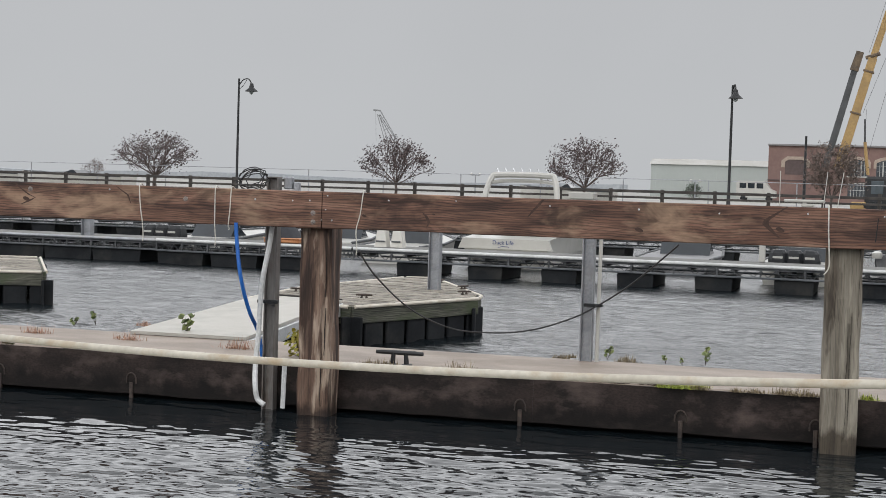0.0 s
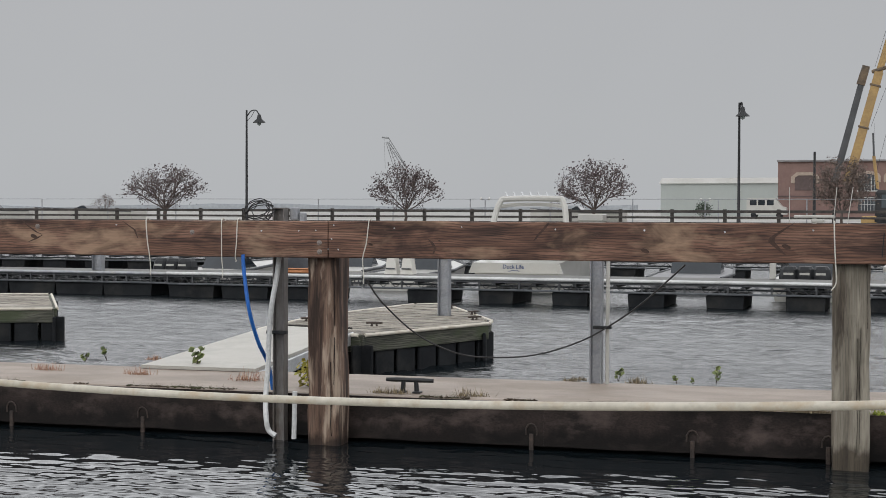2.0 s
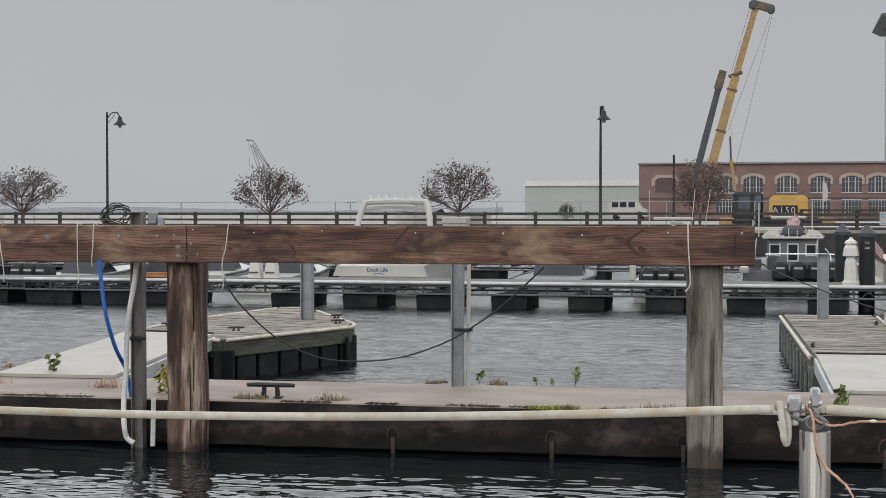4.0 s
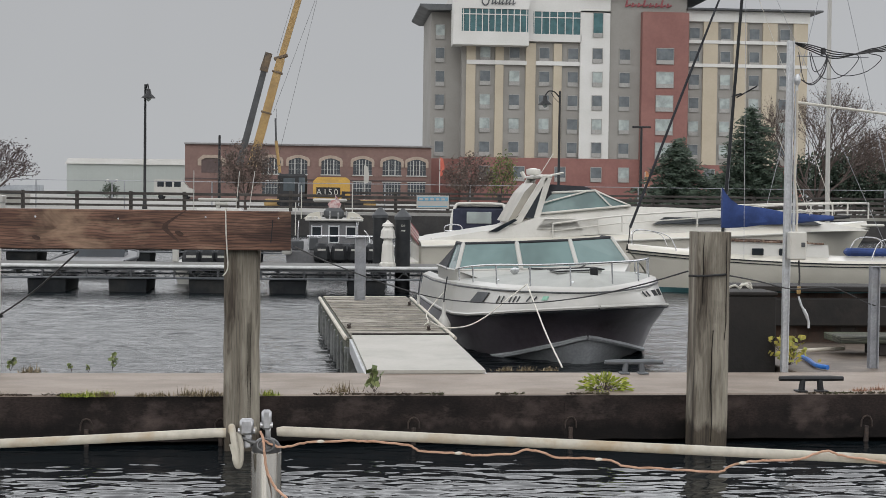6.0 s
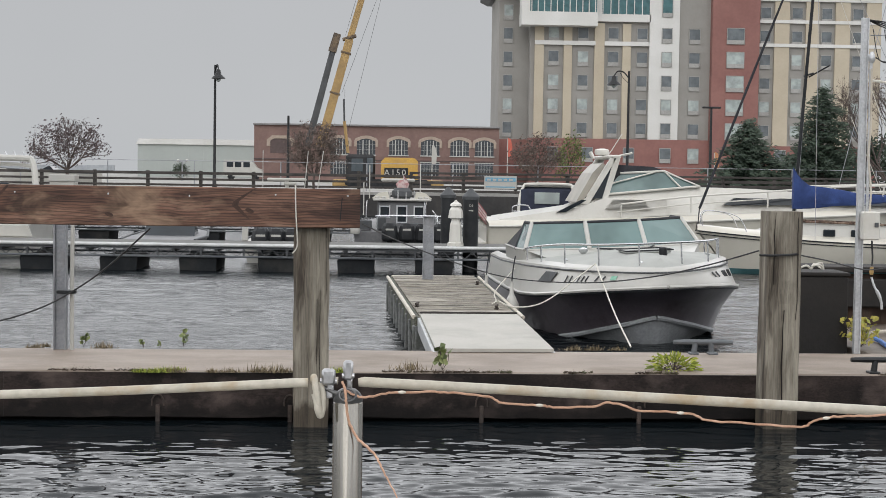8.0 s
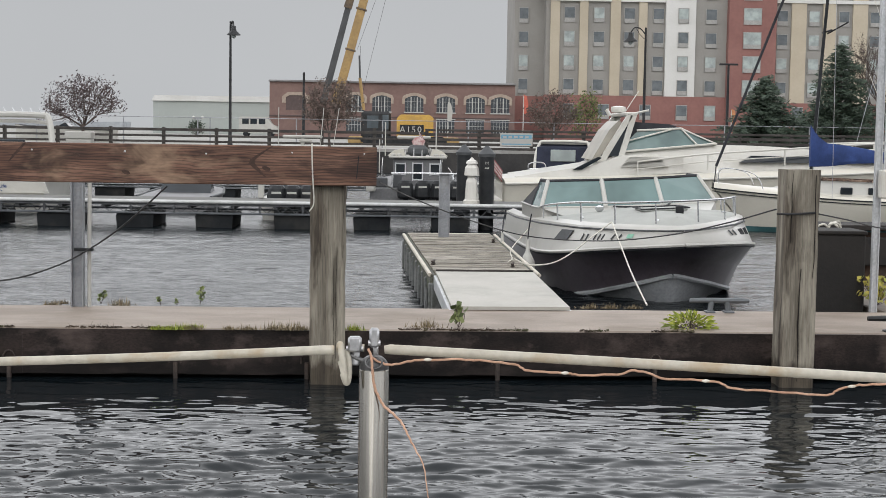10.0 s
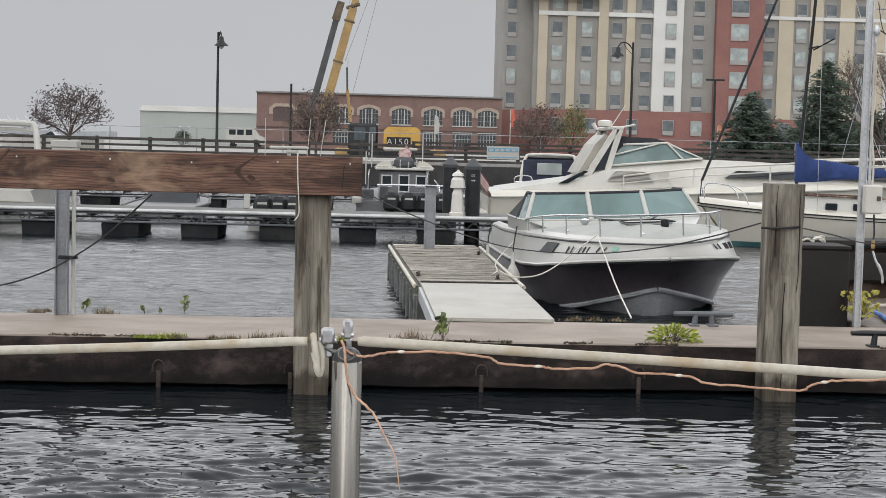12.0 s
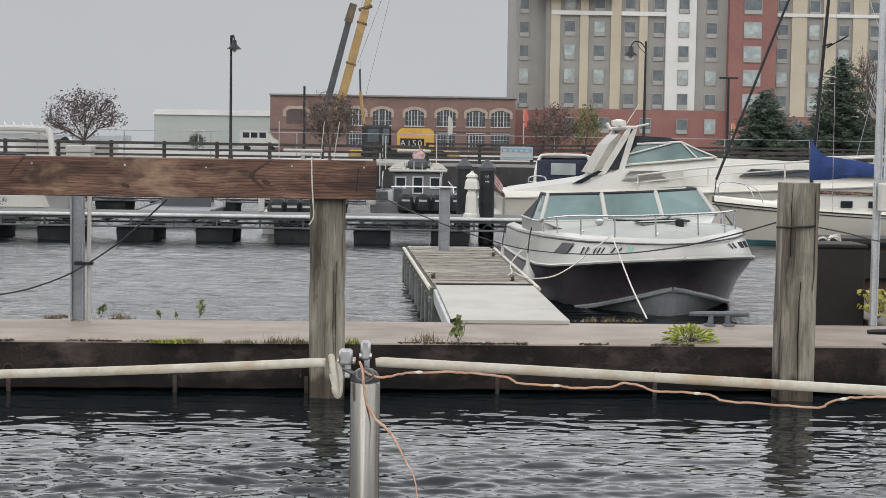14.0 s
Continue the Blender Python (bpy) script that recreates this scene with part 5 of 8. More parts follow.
def cabin_cruiser(at):
    boat = thing("cabin_cruiser", at, "moored cabin cruiser with a dark hull and white topsides", "boat")
    xs = [0.0, 1.5, 3.0, 4.2, 5.0, 5.6, 6.1, 6.45, 6.62, 6.68]
    rub_y = [1.28, 1.32, 1.35, 1.34, 1.27, 1.12, 0.87, 0.55, 0.25, 0.0]
    rub_z = [0.55, 0.55, 0.56, 0.58, 0.62, 0.67, 0.72, 0.75, 0.765, 0.77]
    ch_y = [1.16, 1.19, 1.19, 1.14, 1.0, 0.79, 0.52, 0.27, 0.11, 0.0]
    ch_z = [-0.06, -0.05, -0.02, 0.03, 0.1, 0.175, 0.265, 0.335, 0.38, 0.4]
    keel_z = [-0.4, -0.4, -0.4, -0.4, -0.39, -0.37, -0.34, -0.29, -0.22, -0.14]
    gun_y = [1.2, 1.24, 1.26, 1.25, 1.17, 1.0, 0.74, 0.42, 0.17, 0.0]
    gun_z = [0.88, 0.89, 0.93, 0.965, 0.98, 0.975, 0.97, 0.96, 0.955, 0.955]
    st = []
    for i, x in enumerate(xs):
        f, g = (x / 6.68) ** 5, (x / 6.68) ** 3
        st.append({"keel": (x - 0.95 * f, 0, keel_z[i]), "chine": (x - 0.62 * f, ch_y[i], ch_z[i]), "mid": (x - 0.5 * f, ch_y[i] * (0.42 + 0.3 * g) + rub_y[i] * (0.58 - 0.3 * g), ch_z[i] * 0.5 + rub_z[i] * 0.5),
                   "rub": (x, rub_y[i], rub_z[i]), "rub2": (x, rub_y[i] * 0.985, rub_z[i] + 0.05), "gun": (x - 0.05 * f, gun_y[i], gun_z[i]),
                   "edge": (x - 0.12 * f, max(gun_y[i] - 0.1, gun_y[i] * 0.5), gun_z[i] + 0.035), "deck": (x - 0.25 * f, gun_y[i] * 0.3, gun_z[i] + (0.1 if x > 3.5 else 0.03)),
                   "ridge": (x - 0.3 * f, 0, gun_z[i] + (0.13 if x > 3.5 else 0.03))})
    part("bottom", both(Shape(), [[r["keel"], r["chine"]] for r in st]), M_BOTTOM, boat, "grey bottom paint", True)
    part("hull_side", both(Shape(), [[r["chine"], r["mid"], r["rub"]] for r in st]), M_NAVY, boat, "glossy near-black hull side", True)
    part("topside", both(Shape(), [[r["rub"], r["rub2"], r["gun"], r["edge"]] for r in st]), M_GEL, boat, "white topside", True)
    part("foredeck", both(Shape(), [[r["edge"], r["deck"], r["ridge"]] for r in st if r["edge"][0] > 2.9]), M_NONSKID, boat, "off-white non-skid foredeck", True)
    s = Shape()
    s.prism([(-1.28, 0.55), (-1.1, -0.02), (0, -0.4), (1.1, -0.02), (1.28, 0.55), (1.2, 0.86), (-1.2, 0.86)], 0.0, 0.05, "YZ")
    part("transom", s, M_GEL, boat)
    s = Shape()
    for sgn in (-1, 1):
        s.tube([(r["rub"][0], sgn * (r["rub"][1] + 0.012), r["rub"][2] + 0.012) for r in st], 0.02, 6)
    part("rub_rail", s, M_GEL, boat, "pale rub rail", True)
    s = Shape()
    for sgn in (-1, 1):
        s.tube([(r["rub"][0] - 0.004, sgn * (r["rub"][1] + 0.008), r["rub"][2] - 0.016) for r in st], 0.012, 6)
    part("rub_line", s, M_BLACK, boat, "dark line under the rub rail", True)
    s = Shape()
    for sgn in (-1, 1):
        s.tube([(r["rub"][0], sgn * (r["gun"][1] * 0.9 + r["rub2"][1] * 0.1 + 0.004), r["gun"][2] * 0.9 + r["rub2"][2] * 0.1) for r in st], 0.011, 5)
    part("pinstripe", s, M_CRANEGREY, boat, "dark pinstripe", True)
    s = Shape()
    for sgn in (-1, 1):
        s.tube([(r["chine"][0], sgn * (r["chine"][1] + 0.004), r["chine"][2] - 0.01) for r in st], 0.03, 6)
    part("boot_stripe", s, M_BOTTOM, boat, "grey boot stripe", True)
    # cockpit sides and floor
    s = Shape()
    s.box((1.6, 0, 0.35), (3.1, 2.2, 0.06))
    for sgn in (-1, 1):
        s.box((1.6, sgn * 1.16, 0.72), (3.1, 0.1, 0.34), ch=0.02)
    part("cockpit", s, M_CREAM, boat)
    # cabin front under the windscreen
    plan = [(1.9, 1.22), (3.1, 1.24), (3.66, 1.19), (4.02, 0.38), (4.02, -0.38), (3.66, -1.19), (3.1, -1.24), (1.9, -1.22)]
    low, high = [(x + 0.05, y, 0.93) for x, y in plan], [(x, y, 1.09) for x, y in plan]
    s = Shape()
    s.loft([low, high])
    s.add([high[3], high[4], (4.6, -0.3, 1.03), (4.6, 0.3, 1.03)], [(0, 1, 2, 3)])
    s.add([high[2], high[3], (4.6, 0.3, 1.03), (4.4, 0.9, 0.98)], [(0, 1, 2, 3)])
    s.add([high[4], high[5], (4.4, -0.9, 0.98), (4.6, -0.3, 1.03)], [(0, 1, 2, 3)])
    part("cabin_front", s, M_GEL, boat, smooth=False)
    top = [(x - 0.34 * (1 if x > 2 else -0.6), y * (0.965 if abs(y) < 0.5 else 0.87 if x > 3.5 else 0.84), 1.42 if x > 2 else 1.22) for x, y in plan]
    for i in range(len(plan) - 1):
        a, b, c, d = Vector(high[i]), Vector(high[i + 1]), Vector(top[i + 1]), Vector(top[i])
        n = (b - a).cross(d - a).normalized() * 0.006
        s = Shape()
        s.add([a - n, b - n, c - n, d - n, a + n, b + n, c + n, d + n], [(0, 1, 2, 3), (7, 6, 5, 4), (0, 4, 5, 1), (1, 5, 6, 2), (2, 6, 7, 3), (3, 7, 4, 0)])
        part("windscreen_pane", s, M_CANVAS_BLACK if i in (0, 6) else M_TINT, boat, "black canvas side curtain" if i in (0, 6) else "green-tinted windscreen pane")
        s = Shape()
        s.rod(a, d, 0.032 if 1 < i < 6 else 0.022, n=8)
        part("windscreen_post", s, M_GEL if 1 < i < 6 else M_CANVAS_BLACK, boat, "white windscreen post" if 1 < i < 6 else "black canvas edge")
    s = Shape()
    s.tube(top, 0.025, 6)
    part("windscreen_trim", s, M_CANVAS_BLACK, boat, "black canvas trim along the windscreen top")
    s = Shape()
    s.tube([(x, y, z + 0.004) for x, y, z in high], 0.016, 6)
    part("windscreen_base", s, M_GEL, boat)
    # bow rail
    s = Shape()
    pts = [(3.1, -1.15, 1.06), (3.9, -1.2, 1.13), (4.7, -1.14, 1.19), (5.4, -0.96, 1.23), (6.0, -0.66, 1.24), (6.35, -0.25, 1.25), (6.35, 0.25, 1.25), (6.0, 0.66, 1.24), (5.4, 0.96, 1.23), (4.7, 1.14, 1.19), (3.9, 1.2, 1.13), (3.1, 1.15, 1.06)]
    rail_on(s, pts, 0.26, 0.013)
    part("bow_rail", s, M_STEEL, boat, "stainless bow rail", True)
    s = Shape()
    s.box((5.2, 0.08, 1.105), (0.5, 0.56, 0.03), ch=0.012)
    part("hatch", s, M_NONSKID, boat, "off-white deck hatch")
    s = Shape()
    s.tube([(5.46, -0.22, 1.125), (5.46, 0.38, 1.125), (4.94, 0.38, 1.125), (4.94, -0.22, 1.125), (5.46, -0.22, 1.125)], 0.009, 5)
    part("hatch_seal", s, M_BLACK, boat, "dark hatch seal")
    s = Shape()
    s.turned([(0.045, 0), (0.05, 0.04), (0.05, 0.1), (0.035, 0.11)], (5.75, 0.18, 1.06), 10)
    part("deck_light", s, M_BLACK, boat, "black deck light")
    s = Shape()
    s.turned([(0.02, 0), (0.02, 0.05), (0.06, 0.09), (0.065, 0.12), (0.02, 0.14)], (4.45, -0.55, 1.0), 12)
    part("searchlight", s, M_STEEL, boat, "small chrome searchlight", True)
    s = Shape()
    s.tube(curve_through([(4.1, -0.3, 1.1), (4.3, 0.0, 1.09), (4.35, 0.5, 1.08)], 4), 0.012, 5)
    s.tube(curve_through([(4.0, 0.5, 1.12), (4.3, 0.3, 1.08), (4.4, -0.1, 1.075)], 4), 0.012, 5)
    part("wiper", s, M_BLACK, boat, "black wiper arm")
    for x, y in ((5.1, -0.9), (6.2, -0.2), (5.1, 0.9)):
        s = Shape()
        s.tube([(x - 0.09, y, 1.03), (x - 0.04, y, 1.04), (x + 0.04, y, 1.04), (x + 0.09, y, 1.03)], 0.012, 6)
        s.rod((x, y, 0.97), (x, y, 1.04), 0.014, n=6)
        part("cleat", s, M_STEEL, boat)
    # vent, registration bars and sticker on both bows
    def on_side(x, up, sgn, out=0.006):
        i = max(k for k in range(len(xs) - 1) if xs[k] <= x)
        t = (x - xs[i]) / (xs[i + 1] - xs[i])
        a = Vector(st[i]["rub2"]).lerp(Vector(st[i + 1]["rub2"]), t)
        b = Vector(st[i]["gun"]).lerp(Vector(st[i + 1]["gun"]), t)
        p = a.lerp(b, up)
        n = Vector((0.25, 1, 0.3)).normalized() * out
        return Vector((p.x + n.x, sgn * (p.y + n.y), p.z + n.z))
    for sgn in (-1, 1):
        s = Shape()
        quad = [on_side(4.95, 0.34, sgn), on_side(5.36, 0.34, sgn), on_side(5.48, 0.76, sgn), on_side(5.16, 0.76, sgn)]
        s.add(quad + [q + Vector((0, sgn * 0.008, 0)) for q in quad], [(0, 1, 2, 3), (7, 6, 5, 4), (0, 4, 5, 1), (1, 5, 6, 2), (2, 6, 7, 3), (3, 7, 4, 0)])
        if sgn < 0:
            part("vent", s, M_CRANEGREY, boat, "dark grey hull vent")
        for k, x in enumerate((5.7, 5.78, 5.92, 5.99, 6.06, 6.18, 6.25)):
            s = Shape()
            s.rod(on_side(x, 0.32, sgn), on_side(x + 0.02, 0.62, sgn), 0.009, n=5)
            part("marking_bar", s, M_CRANEGREY, boat, "plain dark bar of a marking")
        s = Shape()
        quad = [on_side(6.34, 0.38, sgn), on_side(6.4, 0.38, sgn), on_side(6.4, 0.64, sgn), on_side(6.34, 0.64, sgn)]
        s.add(quad + [q + Vector((0, sgn * 0.004, 0)) for q in quad], [(0, 1, 2, 3), (7, 6, 5, 4), (0, 4, 5, 1), (1, 5, 6, 2), (2, 6, 7, 3), (3, 7, 4, 0)])
        if sgn < 0:
            part("sticker", s, M_STICKER, boat, "small green sticker")
    return boat


M_STICKER = surface("green_sticker", (0.16, 0.38, 0.27), (0.22, 0.44, 0.33), 4, 30, 0.5, bump=0.0)
cruiser_at = pose(2.73, 22.89, -0.1, 0, 0, -87.0) @ pose(0, 0, 0, 2.8, -0.3, 0) @ Matrix.Diagonal((1, 0.955, 1, 1))
cabin_cruiser(cruiser_at)


def fender(at, label="white teardrop fender hanging at the cruiser's side"):
    s = Shape()
    s.turned([(0.02, -0.22), (0.065, -0.2), (0.09, -0.13), (0.085, -0.06), (0.045, 0.02), (0.025, 0.06), (0.018, 0.2)], n=14)
    f = thing("fender", at, label, "fender", "fenders")
    part("body", s, M_GEL, f, smooth=True)
    s = Shape()
    s.tube(curve_through([(0, 0, 0.19), (0.01, 0.01, 0.32), (0.04, 0.03, 0.5)], 4), 0.008, 5)
    part("line", s, M_CANVAS_BLACK, f, "black fender line")
    return f


fender(pose(*(1.44, 17.6, 0.46)))
fender(pose(*(1.28, 19.8, 0.39)))


def side_box(s, outline, half, lean=0.0):
    """A body of one side outline (x, z), narrowing upwards by lean."""
    zlo = min(z for _, z in outline)
    n = len(outline)
    pts = [(x, -half + lean * (z - zlo), z) for x, z in outline] + [(x, half - lean * (z - zlo), z) for x, z in outline]
    fs = [tuple(range(n)), tuple(range(2 * n - 1, n - 1, -1))] + [((i + 1) % n, i, n + i, n + (i + 1) % n) for i in range(n)]
    return s.add(pts, fs)


M_YACHT = surface("bright_gelcoat", (0.55, 0.535, 0.49), (0.61, 0.595, 0.55), 1.2, 30, 0.28, bump=0.0, stain=(0.5, 0.48, 0.43), stain_scale=2, coat=0.2, grit=0.02)
M_CLOUDY = plain_glass("cloudy_vinyl", (0.3, 0.28, 0.235), 0.3)


def sport_yacht(at):
    """Thirteen metres long, seen from its side; x runs to the bow."""
    boat = thing("motor_yacht", at, "large cream-white sport yacht with a radar arch and canopy", "boat")
    L = 12.4
    rows, rub = [], []
    for i in range(15):
        f = i / 14
        x = L * f
        half = 1.95 * (1 - max(0, f - 0.5) ** 2.6 / 0.5 ** 2.6) + 0.02
        sheer = 0.62 + 0.55 * f ** 1.2
        rake = 0.9 * max(0, f - 0.6) ** 2 / 0.16
        rows.append([(x - rake, 0, -0.5 + 0.4 * f ** 3), (x - rake * 0.9, half * 0.93, -0.1 + 0.2 * f ** 3), (x - rake * 0.4, half * 0.98, sheer * 0.45), (x, half, sheer - 0.06), (x, half + 0.03, sheer), (x, half - 0.03, sheer + 0.07), (x - 0.05, half * 0.9, sheer + 0.14)])
        rub.append((x, half + 0.03, sheer))
    part("hull", both(Shape(), rows), M_CREAM, boat, "cream-white hull", True)
    s = Shape()
    s.loft([[(r[6][0], -r[6][1], r[6][2]), (r[6][0], 0, r[6][2] + 0.05), r[6]] for r in rows])
    part("deck", s, M_YACHT, boat)
    s = Shape()
    s.prism([(-1.9, 0.6), (-1.6, -0.2), (1.6, -0.2), (1.9, 0.6)], -0.05, 0.02, "YZ")
    part("transom", s, M_CREAM, boat)
    s = Shape()
    s.box((-0.35, 0, 0.16), (0.8, 3.4, 0.08), ch=0.02)
    part("swim_platform", s, M_YACHT, boat)
    s = Shape()
    for sgn in (-1, 1):
        s.tube([(x, sgn * (y + 0.01), z) for x, y, z in rub], 0.03, 6)
    part("rub_rail", s, M_YACHT, boat, smooth=True)
    # coaming, trunk and dark stripes
    s = Shape()
    side_box(s, [(0.3, 0.6), (3.0, 0.85), (4.6, 0.95), (4.6, 1.36), (3.0, 1.38), (2.3, 1.12), (0.3, 0.8)], 1.75, 0.12)
    part("cockpit_coaming", s, M_YACHT, boat)
    s = Shape()
    side_box(s, [(2.4, 0.9), (11.9, 1.12), (11.6, 1.2), (9.6, 1.5), (7.0, 1.66), (5.3, 1.68), (3.0, 1.42), (2.5, 1.2)], 1.5, 0.35)
    part("cabin_trunk", s, M_YACHT, boat, "white cabin trunk")
    s = Shape()
    side_box(s, [(6.1, 1.24), (10.6, 1.27), (10.2, 1.42), (6.4, 1.42)], 1.52, 0.25)
    part("cabin_window", s, M_DARKGLASS, boat, "long smoked cabin window")
    s = Shape()
    s.prism([(1.74, 0.99), (1.98, 1.0), (2.5, 1.31), (2.39, 1.33)], -1.77, -1.62)
    part("side_window", s, M_DARKGLASS, boat)
    # windscreen and canopy
    s = Shape()
    side_box(s, [(2.95, 1.44), (5.5, 1.7), (4.6, 2.08), (3.45, 2.0)], 1.38, 0.35)
    part("windscreen", s, M_TINT, boat, "wrap-round green-tinted windscreen")
    s = Shape()
    for sgn in (-1, 1):
        s.tube([(2.95, sgn * 1.4, 1.46), (5.5, sgn * 1.33, 1.71), (4.6, sgn * 1.18, 2.09), (3.45, sgn * 1.2, 2.02)], 0.03, 6)
        s.rod((4.6, sgn * 1.18, 2.09), (5.0, sgn * 1.36, 1.68), 0.022, n=6)
        s.rod((3.2, sgn * 1.36, 1.75), (4.35, sgn * 1.22, 2.06), 0.022, n=6)
    s.rod((5.5, 1.33, 1.71), (5.5, -1.33, 1.71), 0.03, n=6)
    part("windscreen_frame", s, M_YACHT, boat, "white windscreen frame")
    s = Shape()
    side_box(s, [(3.1, 1.8), (3.2, 1.75), (3.5, 2.03), (4.62, 2.1), (4.3, 2.2), (3.4, 2.24)], 1.25, 0.2)
    part("canopy", s, M_CANVAS_BLACK, boat, "black canvas canopy")
    s = Shape()
    side_box(s, [(2.3, 1.25), (2.7, 1.32), (3.12, 2.22), (2.98, 2.27), (2.74, 2.02)], 1.2, 0.1)
    part("camper_curtain", s, M_CLOUDY, boat, "cloudy clear camper curtain")
    for sgn in (-1, 1):
        s = Shape()
        s.prism([(2.42, 1.2), (2.6, 1.2), (3.3, 2.4), (3.17, 2.44)], sgn * 1.5, sgn * 1.36)
        part("arch_leg", s, M_YACHT, boat, "white radar arch leg")
        s = Shape()
        s.prism([(2.95, 1.36), (3.1, 1.36), (3.4, 2.4), (3.25, 2.42)], sgn * 1.5, sgn * 1.36)
        part("arch_leg", s, M_YACHT, boat, "white radar arch leg")
        s = Shape()
        s.prism([(2.5, 1.36), (2.98, 1.36), (3.28, 2.3)], sgn * 1.46, sgn * 1.4)
        part("arch_panel", s, M_DARKGLASS, boat)
    s = Shape()
    s.box((3.27, 0, 2.44), (0.3, 3.0, 0.1), ch=0.03)
    part("arch_top", s, M_YACHT, boat)
    s = Shape()
    s.turned([(0.05, 2.48), (0.18, 2.5), (0.2, 2.56), (0.19, 2.64), (0.06, 2.67)], (3.1, -0.2, 0), 14)
    part("radar_dome", s, M_YACHT, boat, "round white radar dome", True)
    part("horn", Shape().rod((3.4, -0.9, 2.46), (3.8, -0.9, 2.55), 0.03, n=6), M_YACHT, boat)
    part("antenna", Shape().rod((3.4, 0.9, 2.46), (3.8, 0.9, 3.1), 0.012, n=5), M_YACHT, boat)
    part("lamp_stub", Shape().rod((2.8, -0.8, 2.4), (2.7, -0.8, 2.56), 0.05, n=8), M_YACHT, boat)
    s = Shape()
    pts = [(3.4, -1.8, 1.22), (5.2, -1.8, 1.45), (7.2, -1.72, 1.6), (9.0, -1.5, 1.74), (10.4, -1.15, 1.8), (11.6, -0.6, 1.84), (12.4, 0.0, 1.84), (11.6, 0.6, 1.84), (10.4, 1.15, 1.8), (9.0, 1.5, 1.74)]
    rail_on(s, pts, 0.42, 0.026)
    part("bow_rail", s, M_YACHT, boat, "white-painted bow rail", True)
    s = Shape()
    s.tube([(x - 0.1, y, z - 0.2) for x, y, z in pts], 0.016, 6)
    part("middle_rail", s, M_YACHT, boat, smooth=True)
    s = Shape()
    s.box((12.4, 0, 1.24), (0.8, 0.4, 0.08), ch=0.03)
    part("pulpit", s, M_YACHT, boat)
    for k in range(9):
        s = Shape()
        s.box((3.6, -1.62, 1.1 + k * 0.03), (0.8 + 0.05 * (8 - k), 0.3, 0.014))
        part("vent_slat", s, M_YACHT, boat)
    return boat


sport_yacht((2.5, 40.0, 0.0))


